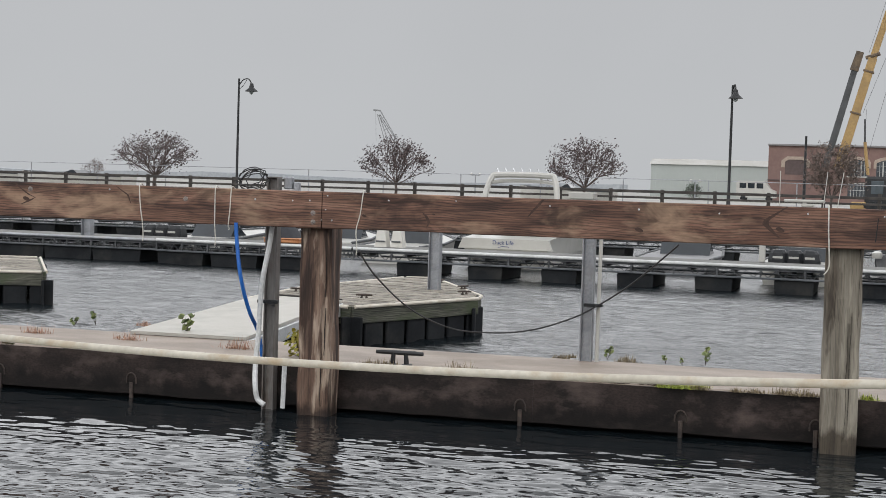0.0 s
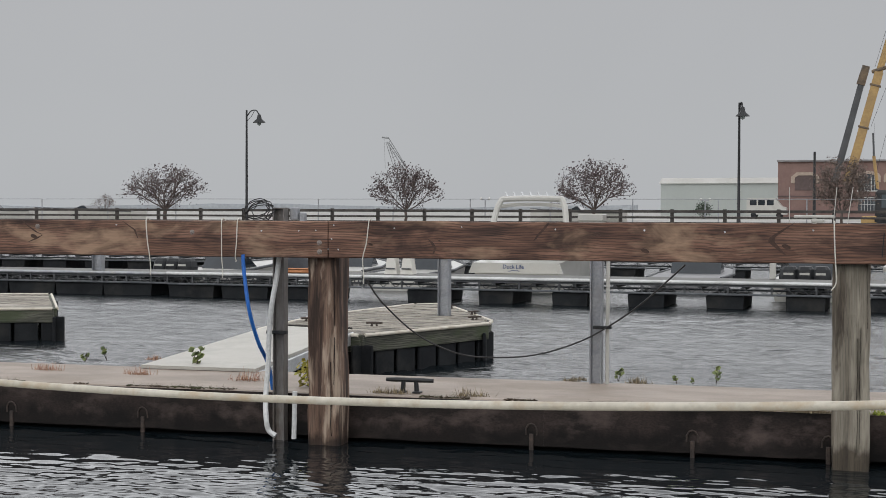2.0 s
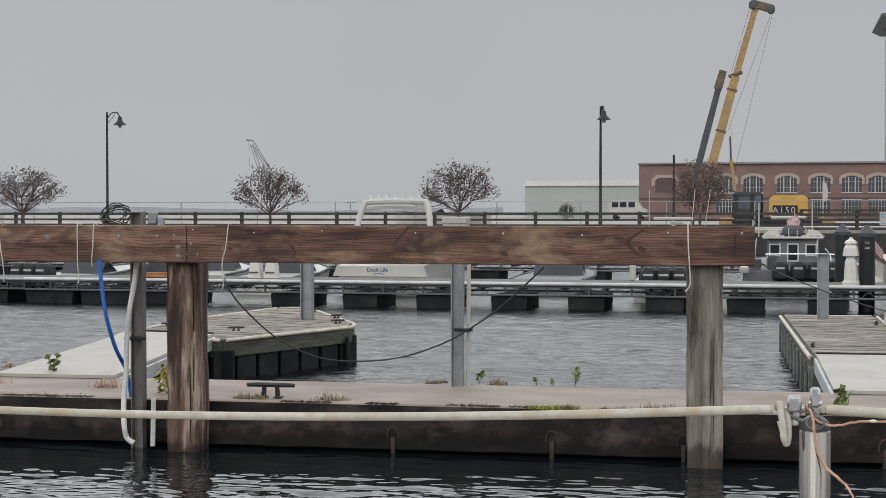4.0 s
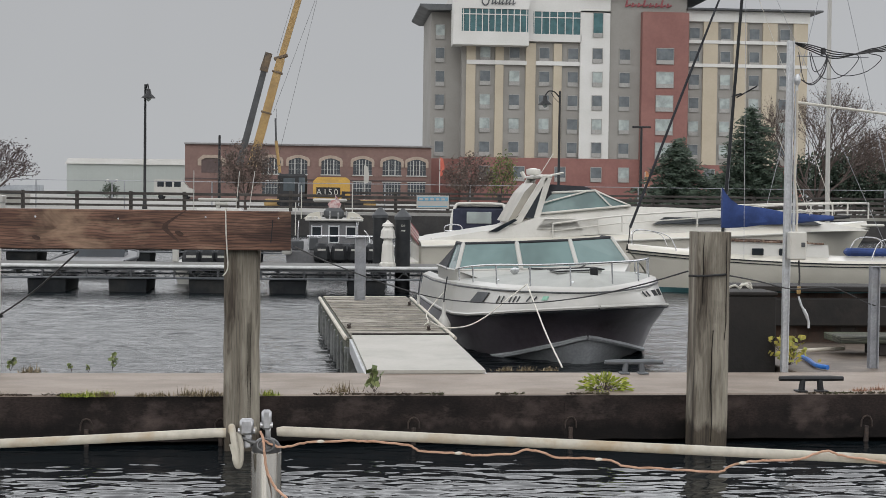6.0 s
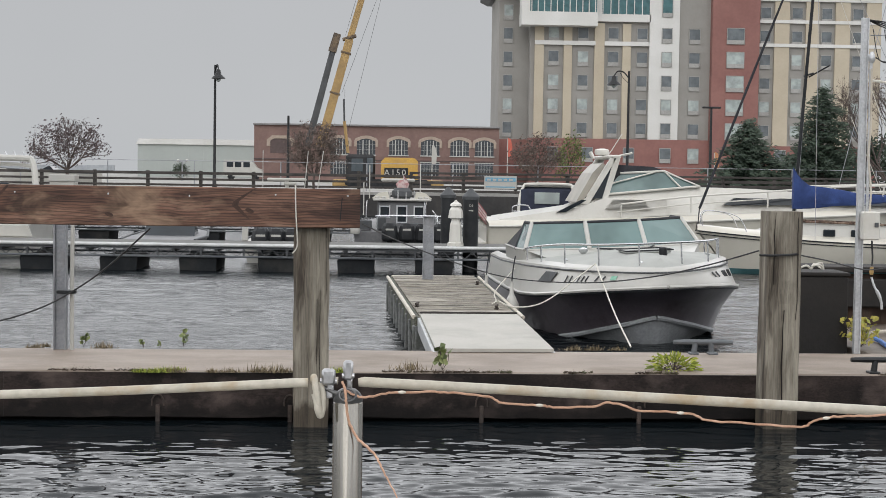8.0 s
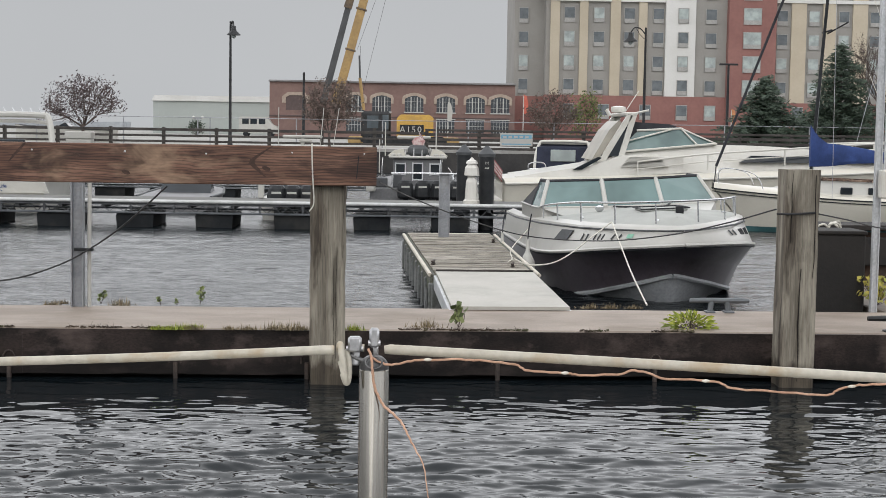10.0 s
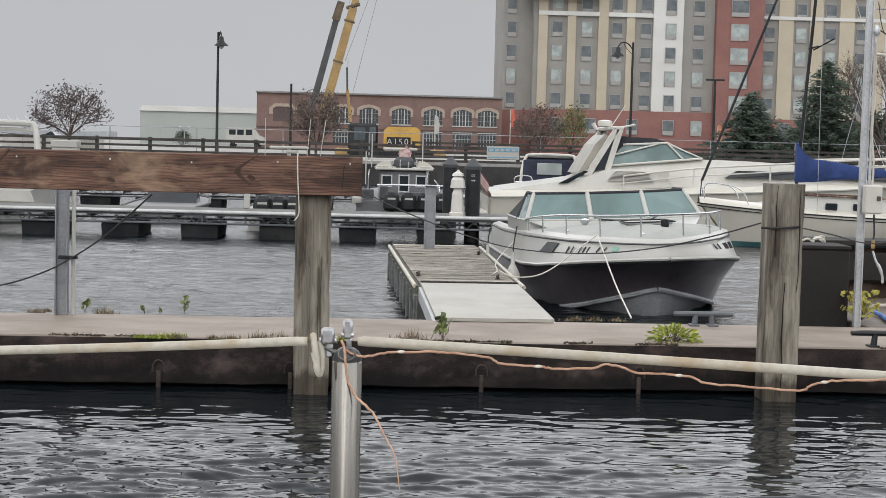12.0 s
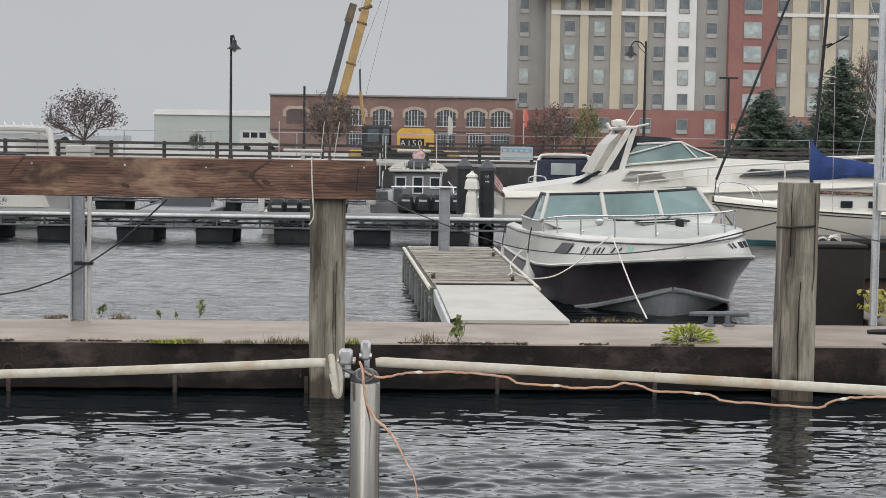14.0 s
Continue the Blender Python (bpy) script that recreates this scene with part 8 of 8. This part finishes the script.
def cuddy(at):
    b = low_boat(at, 5.2, 1.0, 0.75, "small white cuddy boat with a blue canvas enclosure")
    s = Shape()
    s.prism([(0.4, 0.6), (3.0, 0.65), (2.6, 1.5), (1.0, 1.62), (0.5, 1.5)], -0.8, 0.8, "YZ")
    part("enclosure", s, M_CANVAS_NAVY, b, "dark navy canvas enclosure")
    s = Shape()
    s.box((0.0, 0.42, 1.25), (0.75, 0.03, 0.35), ch=0.05)
    part("clear_panel", s, M_CURTAIN, b, "clear canvas window")
    s = Shape()
    s.box((0, 1.6, 1.62), (1.5, 1.9, 0.07), ch=0.03)
    part("hardtop", s, M_YACHT, b)
    s = Shape()
    for yy in (0.4,):
        s.tube(curve_through([(-0.86, yy, 0.6), (-0.84, yy + 0.1, 1.2), (-0.74, yy + 0.2, 1.58), (-0.55, yy + 0.22, 1.67), (0.55, yy + 0.22, 1.67), (0.74, yy + 0.2, 1.58), (0.84, yy + 0.1, 1.2), (0.86, yy, 0.6)], 4), 0.045, 7)
    part("arch_frame", s, M_YACHT, b, "white moulded arch frame", True)
    s = Shape()
    s.tube(curve_through([(-0.95, -0.1, 0.7), (-0.95, -0.1, 1.0), (-0.5, -0.1, 1.02), (-0.45, -0.1, 0.7)], 4), 0.018, 6)
    s.rod((-0.95, -0.1, 0.86), (-0.46, -0.1, 0.86), 0.014, n=5)
    part("stern_rail", s, M_STEEL, b, "stainless stern rail", True)
    return b


cuddy((4.6, 44.5, 0, 0, 0, -12))
low_boat((12.8, 33.5, 0, 0, 0, -80), 4.6, 0.9, 0.62, "white runabout with a black outboard beside the landing", engines=1)
# the far mast
mast = thing("mast", (17.2, 50, 0), "bare white mast of a boat behind the wall", "mast")
s = Shape()
s.rod((0, 0, -0.5), (-0.12, 0, 11), 0.085, 0.07, 8)
part("pole", s, M_GEL, mast)
s = Shape()
s.rod((0, 0, 10.8), (2.6, 0, 0.6), 0.012, n=4)
s.rod((0, 0, 10.8), (-2.4, 0, 0.6), 0.012, n=4)
s.rod((-1.2, 0, 6.8), (1.3, 0, 6.8), 0.02, n=5)
part("rigging", s, M_GALV, mast)

# ---- crane and machines on the quay ----
M_CABGLASS = plain_glass("cab_glass", (0.075, 0.09, 0.1), 0.1)
crane = thing("mobile_crane", (0, 95, 0), "yellow mobile crane with a raised boom", "crane")
M_CRANERUST = surface("worn_crane_paint", (0.1, 0.072, 0.05), (0.17, 0.12, 0.07), 2.5, 12, 0.7, bump=0.1, stain=(0.06, 0.05, 0.042))


def boom(a, b, w0, w1, material, label):
    s = Shape()
    a, b = Vector(a), Vector(b)
    e = (b - a).normalized()
    u = Vector((0, 1, 0))
    v = e.cross(u)
    s.loft([[tuple(p + u * w * i + v * w * j) for i, j in ((-0.5, -0.5), (0.5, -0.5), (0.5, 0.5), (-0.5, 0.5))] for p, w in ((a, w0), (b, w1))], closed=True, caps=True)
    return part("boom_section", s, material, crane, label)


boom((-4.5, 0, 3.6), (-2.75, 0, 10.3), 0.55, 0.5, M_YELLOW, "yellow lower boom")
boom((-2.8, 0.02, 10.1), (-1.5, 0.02, 14.7), 0.4, 0.36, M_YELLOW, "yellow upper boom")
for f in (0.12, 0.5, 0.88):
    p = Vector((-4.5, 0, 3.6)).lerp(Vector((-2.75, 0, 10.3)), f)
    part("boom_flange", Shape().box(p, (0.66, 0.62, 0.12), ry=0.255, ch=0.02), M_CRANERUST, crane, "brown boom flange")
boom((-5.35, 0.6, 3.6), (-3.8, 0.6, 9.7), 0.42, 0.36, M_CRANEGREY, "grey luffing boom")
boom((-3.85, 0.6, 9.6), (-3.52, 0.6, 10.75), 0.5, 0.44, M_CRANERUST, "brown boom head")
s = Shape()
s.box((-2.75, 0, 10.45), (0.9, 0.5, 0.2), ry=-0.3, ch=0.04)
part("boom_collar", s, M_CRANERUST, crane)
s = Shape()
s.prism([(-1.95, 14.6), (-1.65, 15.0), (-1.3, 14.9), (-0.45, 14.65), (-0.5, 14.2), (-0.75, 14.25), (-1.35, 14.45)], -0.3, 0.3)
part("boom_head", s, M_CRANERUST, crane, "brown boom head with sheaves")
for hx, hz in ((-1.7, 14.72), (-0.62, 14.42)):
    part("sheave", Shape().turned([(0.1, -0.34), (0.26, -0.32), (0.26, -0.2), (0.16, -0.1), (0.16, 0.1), (0.26, 0.2), (0.26, 0.32), (0.1, 0.34)], n=14), M_CRANEGREY, crane, "dark rope sheave").matrix_basis = pose(hx, 0, hz, 90, 0, 0)
s = Shape()
for a, b in (((-1.85, 0, 14.7), (-3.0, 0, 10.6)), ((-0.5, 0, 14.2), (-2.9, 0, 4.0)), ((-0.6, 0.2, 14.2), (-3.2, 0.2, 7.0)), ((-3.0, 0, 7.2), (-3.0, 0, 3.2))):
    s.rod(a, b, 0.012, n=4)
part("hoist_rope", s, M_CABLE, crane)
s = Shape()
s.rod((-3.0, -0.2, 5.2), (-2.75, -0.2, 3.2), 0.1, n=8)
part("hydraulic_ram", s, M_YELLOW, crane)
part("ram_rod", Shape().rod((-3.05, -0.2, 6.6), (-3.0, -0.2, 5.2), 0.06, n=8), M_CRANEGREY, crane, "grey ram rod")
s = Shape()
s.box((-1.95, 0, 2.25), (1.85, 1.6, 1.75), ch=0.15)
cab = part("cab", s, M_LAMP, crane, "dark crane cab")
s = Shape()
s.box((-2.15, -0.82, 2.45), (0.72, 0.04, 0.8), ch=0.05)
part("cab_window", s, M_CABGLASS, cab)
s = Shape()
s.box((-1.35, -0.82, 2.45), (0.4, 0.04, 0.9), ch=0.04)
part("cab_window", s, M_CABGLASS, cab)
s = Shape()
s.prism([(-0.65, 1.5), (-0.65, 2.7), (-0.4, 2.95), (1.4, 2.95), (1.65, 2.75), (1.65, 1.5)], -0.9, 0.9)
M_HOUSE = surface("engine_cover_paint", (0.46, 0.27, 0.05), (0.54, 0.33, 0.065), 0.8, 10, 0.5, bump=0.05, stain=(0.38, 0.23, 0.06))
house = part("engine_house", s, M_HOUSE, crane, "bright yellow engine housing")
s = Shape()
s.box((0.3, -0.93, 2.0), (1.5, 0.04, 0.62))
plate = part("marking_panel", s, M_BLACK, house, "dark panel")
for k, (glyph, gx) in enumerate((("A", -0.28), ("1", 0.1), ("5", 0.42), ("0", 0.78))):
    mark = bpy.data.curves.new("letter", "FONT")
    mark.body, mark.size, mark.extrude = glyph, 0.54, 0.005
    mark.align_x = mark.align_y = "CENTER"
    tmp = bpy.data.objects.new("letter", mark)
    me = bpy.data.meshes.new_from_object(tmp.evaluated_get(bpy.context.evaluated_depsgraph_get()))
    me.materials.append(M_GEL)
    ob = new("letter", me)
    ob.parent = plate
    ob.matrix_basis = pose(gx, -0.96, 2.0, 90, 0, 0)
    tagged(ob, "white painted character")
s = Shape()
s.box((-0.2, 0.3, 1.3), (7.0, 2.2, 0.5), ch=0.1)
part("carrier", s, M_YELLOW, crane)
for y in (-0.8, 1.4):
    s = Shape()
    s.prism([(-2.6, QUAY_Z), (-2.9, QUAY_Z + 0.15), (-2.9, QUAY_Z + 0.35), (-2.6, QUAY_Z + 0.5), (2.2, QUAY_Z + 0.5), (2.5, QUAY_Z + 0.35), (2.5, QUAY_Z + 0.15), (2.2, QUAY_Z)], y - 0.25, y + 0.25)
    part("crawler_track", s, M_BLACK, crane, "dark crawler track")

# distance haze is mixed into the steel's pale grey
M_HAZE = surface("hazed_grey_steel", (0.2, 0.205, 0.21), (0.26, 0.265, 0.27), 0.5, 5, 0.8, bump=0.0)
far = thing("lattice_crane", (-141, 400, 0), "grey lattice crane far off in the haze", "crane")
s = Shape()
for dx in (-0.5, 0.5):
    s.rod((-1.3 + dx, 0, 13.0), (-4.2 + dx * 0.5, 0, 21.0), 0.12, n=4)
    s.rod((1.6 + dx, 0, 13.0), (-3.8 + dx * 0.5, 0, 20.8), 0.14, n=4)
s.rod((-5.6, 0, 22.3), (-3.6, 0, 22.1), 0.25, n=5)
s.rod((-3.6, 0, 22.1), (1.5, 0, 14.2), 0.16, n=4)
s.rod((-5.0, 0, 22.2), (-4.6, 0, 13.5), 0.05, n=4)
for k in range(8):
    z = 13.5 + k
    s.rod((-1.6 - k * 0.33, 0, z), (0.9 - k * 0.58, 0, z + 0.7), 0.07, n=4)
part("jib", s, M_HAZE, far)
s = Shape()
for dx in (-1.2, 1.4):
    s.rod((dx, 0, 1.0), (dx * 0.8, 0, 13.3), 0.18, n=4)
for k in range(6):
    s.rod((-1.2, 0, 1.2 + 2 * k), (1.3, 0, 3.2 + 2 * k), 0.1, n=4)
part("tower_base", s, M_HAZE, far)


def banner(at, w, h, label):
    b = thing("banner", at, label, "banner")
    s = Shape()
    s.box((0, 0, 0), (w, 0.02, h))
    part("sheet", s, M_GEL, b)
    s = Shape()
    s.box((0, -0.014, h * 0.22), (w * 0.94, 0.008, h * 0.3))
    part("band", s, M_BANNER, b, "pale blue band")
    for k in range(5):
        s = Shape()
        s.box((-w * 0.36 + k * w * 0.17, -0.022, h * 0.2), (w * 0.11, 0.006, h * 0.16))
        part("bar", s, M_GEL, b)
    s = Shape()
    s.box((0, -0.014, -h * 0.35), (w * 0.9, 0.008, h * 0.08))
    part("foot_bar", s, M_BANNER, b)
    return b


M_FLAGRED = surface("flag_red", (0.42, 0.09, 0.06), (0.52, 0.13, 0.09), 1, 10, 0.8, bump=0.05)
M_BANNER = surface("banner_blue", (0.12, 0.3, 0.42), (0.16, 0.36, 0.5), 2, 20, 0.6, bump=0.05)
banner((5.05, WALL_Y + 0.19, QUAY_Z + 0.52), 1.5, 0.6, "white and pale blue banner on the guard rail")
for x, y, col, lab in ((3.1, 150, M_FLAGRED, "faded red feather flag on a pole"), (0.3, 100, M_GEL, "white feather flag on a pole"), (44, 178, M_ORANGE, "orange feather flag beside the hotel")):
    f = thing("feather_flag", (x * (1 if y < 170 else 0.99) + (8.5 if y == 150 else 2.4 if y == 100 else -5.0), y, QUAY_Z), lab, "flag", "feather flags")
    k = y / 100
    s = Shape()
    up = 0.8 if y == 150 else 0.5 if y == 100 else 0.0
    s.rod((0, 0, 0), (0, 0, (2.2 + up) * k), 0.03 * k, n=5)
    part("staff", s, M_GEL, f)
    s = Shape()
    s.prism([(0, (1.0 + up) * k), (0.28 * k, (1.1 + up) * k), (0.32 * k, (1.7 + up) * k), (0.2 * k, (2.2 + up) * k), (0, (2.3 + up) * k)], -0.02, 0.02)
    part("sheet", s, col, f)


def van(at, label, material, length=4.6, h=1.9):
    v = thing("van", at, label, "vehicle", "parked vehicles")
    s = Shape()
    s.prism([(-length / 2, 0.35), (-length / 2, h * 0.95), (-length / 2 + 0.15, h), (length * 0.22, h), (length * 0.36, h * 0.62), (length / 2, h * 0.5), (length / 2, 0.35)], -0.9, 0.9)
    body = part("body", s, material, v)
    for x in (-length * 0.33, -length * 0.12, length * 0.1):
        s = Shape()
        s.box((x, -0.91, h * 0.76), (length * 0.17, 0.03, h * 0.26), ch=0.03)
        part("window", s, M_DARKGLASS, body)
    for x in (-length * 0.32, length * 0.32):
        for y in (-0.8, 0.8):
            s = Shape()
            s.turned([(0.28, -0.1), (0.33, -0.06), (0.33, 0.06), (0.28, 0.1)], n=12)
            w = part("wheel", s, M_BLACK, v, smooth=True)
            w.matrix_basis = pose(x, y, 0.33, 90, 0, 0)
    return v


van((-16.2, 165, QUAY_Z), "white minibus parked on the quay", M_GEL, 4.2, 2.15)

boat = thing("flybridge_boat", (-3.3, 47, 0), "white boat with a radar bar and whip antennas", "boat")
s = Shape()
s.box((0, 1.2, 0.6), (2.0, 3.6, 1.1), ch=0.2)
part("hull", s, M_GEL, boat)
s = Shape()
s.box((0, 1.2, 1.16), (1.5, 2.2, 0.5), ch=0.12)
part("cabin", s, M_GEL, boat)
s = Shape()
s.box((0, 0.6, 1.69), (1.25, 0.2, 0.09), ch=0.03)
s.rod((0, 0.6, 1.3), (0, 0.6, 1.68), 0.06, n=8)
s.box((0.1, 0.6, 1.56), (0.4, 0.2, 0.1), ch=0.03)
part("radar_bar", s, M_GEL, boat)
for x, lean in ((-0.75, 0.0), (0.55, 0.12), (0.95, 0.2)):
    s = Shape()
    s.rod((x, 0.5, 1.2), (x + lean, 0.5, 2.6), 0.013, n=5)
    part("antenna", s, M_GEL, boat)


# ---- weeds and grass on the dock ----
def weed(at, kind, size, seed, label):
    r = random.Random(seed)
    w = thing("weed", at, label, "weed", kind + " weeds")
    st, lf = Shape(), Shape()
    if kind == "leafy":
        for k in range(r.randint(2, 4)):
            tip = Vector((r.uniform(-0.25, 0.25) * size, r.uniform(-0.15, 0.15) * size, size * r.uniform(0.6, 1.0)))
            st.tube([(0, 0, 0), tuple(tip * 0.5 + Vector((0.02, 0, 0)) * r.uniform(-1, 1)), tuple(tip)], 0.003, 4)
            for j in range(6):
                p = tip * r.uniform(0.35, 1.0)
                d = Vector((r.gauss(0, 1), r.gauss(0, 1), r.gauss(0.2, 0.5))).normalized() * size * 0.3
                n = d.orthogonal().normalized() * size * 0.19
                lf.add([p, p + d * 0.5 + n, p + d, p + d * 0.5 - n], [(0, 1, 2, 3)])
        mat = M_LEAF_WEED
    elif kind == "bushy":
        for j in range(300):
            a, e = r.uniform(0, 6.28), r.uniform(0.1, 1.45)
            d = Vector((math.cos(a) * math.cos(e) * 1.25, math.sin(a) * math.cos(e) * 0.8, math.sin(e) * 0.85)) * size * r.uniform(0.5, 1.05)
            side = d.cross(Vector((r.gauss(0, 1), r.gauss(0, 1), r.gauss(0, 1)))).normalized() * size * r.uniform(0.035, 0.06)
            bend = Vector((0, 0, -size * r.uniform(0.0, 0.12)))
            st.tube([(0, 0, 0), tuple(d * 0.6)], 0.002, 3) if j % 6 == 0 else None
            k = r.uniform(0.6, 0.75)
            lf.add([d * k, d * (k + 0.16) + side, d + bend, d * (k + 0.16) - side], [(0, 1, 2, 3)])
        mat = M_LEAF_BRIGHT
    elif kind == "yellow":
        for j in range(140):
            d = Vector((r.gauss(0, 0.3), r.gauss(0, 0.2), r.uniform(0.1, 1.0))) * size
            t = Vector((r.gauss(0, 1), r.gauss(0, 1), r.gauss(0, 0.6))).normalized() * size * 0.11
            n = t.orthogonal().normalized() * size * 0.08
            st.tube([(0, 0, 0), tuple(d)], 0.002, 3) if j % 5 == 0 else None
            lf.add([d - t, d + n, d + t, d - n], [(0, 1, 2, 3)])
        mat = M_LEAF_YELLOW
    else:
        for j in range(130):
            a = r.uniform(0, 6.28)
            b = Vector((r.gauss(0, 0.55), r.gauss(0, 0.2), 0)) * size
            tip = b + Vector((math.cos(a) * 0.35, math.sin(a) * 0.25, r.uniform(0.1, 1.0) * r.uniform(0.4, 1.0))) * size
            n = Vector((-math.sin(a), math.cos(a), 0)) * 0.004
            lf.add([b - n, b + n, tip], [(0, 1, 2)])
        st.tube([(0, 0, 0), (0, 0, size * 0.5)], 0.002, 3)
        mat = {"dry": M_GRASS_DRY, "red": M_GRASS_RED, "moss": M_LEAF_BRIGHT}[kind]
    part("stem", st, M_TWIG, w)
    me = bpy.data.meshes.new("foliage")
    me.from_pydata(lf.v, [], lf.f)
    me.materials.append(mat)
    ob = new("foliage", me)
    ob.parent = w
    return w


M_LEAF_BRIGHT = leaf_mat("bright_weed_leaves", (0.11, 0.145, 0.02), (0.25, 0.3, 0.04), (0.42, 0.44, 0.07))
M_LEAF_WEED = leaf_mat("weed_leaves", (0.07, 0.095, 0.035), (0.13, 0.165, 0.06), (0.21, 0.24, 0.09))
M_GRASS_DRY = leaf_mat("dry_grass", (0.1, 0.075, 0.045), (0.2, 0.155, 0.09), (0.32, 0.26, 0.16))
M_GRASS_RED = leaf_mat("reddish_grass", (0.27, 0.14, 0.1), (0.36, 0.2, 0.14), (0.4, 0.27, 0.17))
WEEDS = [
    ((-2.63, 12.94, 0.38), "leafy", 0.13, 1), ((-2.11, 12.9, 0.38), "leafy", 0.09, 2), ((-1.78, 12.97, 0.38), "leafy", 0.15, 3),
    ((-1.97, 12.91, 0.38), "leafy", 0.07, 4), ((-2.44, 12.83, 0.38), "dry", 0.1, 5), ((-3.01, 12.79, 0.38), "dry", 0.07, 6),
    ((-7.89, 12.85, 0.38), "leafy", 0.12, 7), ((-7.72, 12.97, 0.39), "leafy", 0.15, 8), ((-6.58, 12.66, 0.39), "leafy", 0.19, 9),
    ((0.42, 11.62, 0.38), "leafy", 0.2, 10), ((-4.97, 11.62, 0.38), "yellow", 0.24, 11), ((4.29, 13.42, 0.4), "yellow", 0.27, 12),
    ((2.26, 11.74, 0.38), "bushy", 0.21, 13), ((-7.78, 12.03, 0.38), "red", 0.13, 14), ((-6.82, 11.98, 0.38), "red", 0.12, 15),
    ((-5.68, 11.87, 0.38), "red", 0.15, 16), ((-7.33, 13.24, 0.38), "red", 0.08, 17), ((-1.78, 11.33, 0.38), "moss", 0.06, 18), ((-1.68, 11.34, 0.38), "moss", 0.05, 19), ((-1.89, 11.33, 0.38), "moss", 0.05, 41),
    ((-1, 11.39, 0.38), "dry", 0.09, 20), ((-0.89, 11.39, 0.38), "dry", 0.1, 21), ((-1.21, 11.37, 0.38), "dry", 0.06, 22), ((-1.61, 11.34, 0.38), "dry", 0.07, 23),
    ((0.17, 11.6, 0.38), "dry", 0.12, 24), ((-0.39, 11.43, 0.38), "moss", 0.07, 25), ((1.62, 13.06, 0.38), "dry", 0.07, 26), ((1.82, 13.08, 0.38), "dry", 0.07, 27),
    ((2.02, 13.09, 0.38), "dry", 0.06, 28), ((-4.29, 11.43, 0.38), "dry", 0.08, 29), ((-4.15, 11.43, 0.38), "dry", 0.09, 30), ((-3.54, 11.47, 0.38), "dry", 0.12, 31),
    ((-2.96, 12.9, 0.38), "dry", 0.06, 32), ((-1.71, 11.4, 0.38), "moss", 0.06, 33), ((-1.6, 11.43, 0.38), "moss", 0.05, 34), ((4.52, 11.79, 0.38), "red", 0.07, 35), ((4.35, 11.72, 0.38), "red", 0.06, 36), ((-0.78, 11.4, 0.38), "dry", 0.06, 37), ((-1.34, 11.36, 0.38), "dry", 0.05, 38), ((-5.01, 11.81, 0.38), "dry", 0.05, 39),
]
WEED_LABELS = {"leafy": "thin green weed growing from the dock edge", "bushy": "bright green weed cushion on the dock edge", "yellow": "yellowing leafy weed growing beside a post",
               "dry": "tuft of dry brown grass on the dock", "red": "tuft of faded reddish grass on the dock", "moss": "small cushion of green moss on the dock"}
for place, kind, size, seed in WEEDS:
    weed(pose(*place), kind, size, seed, WEED_LABELS[kind])
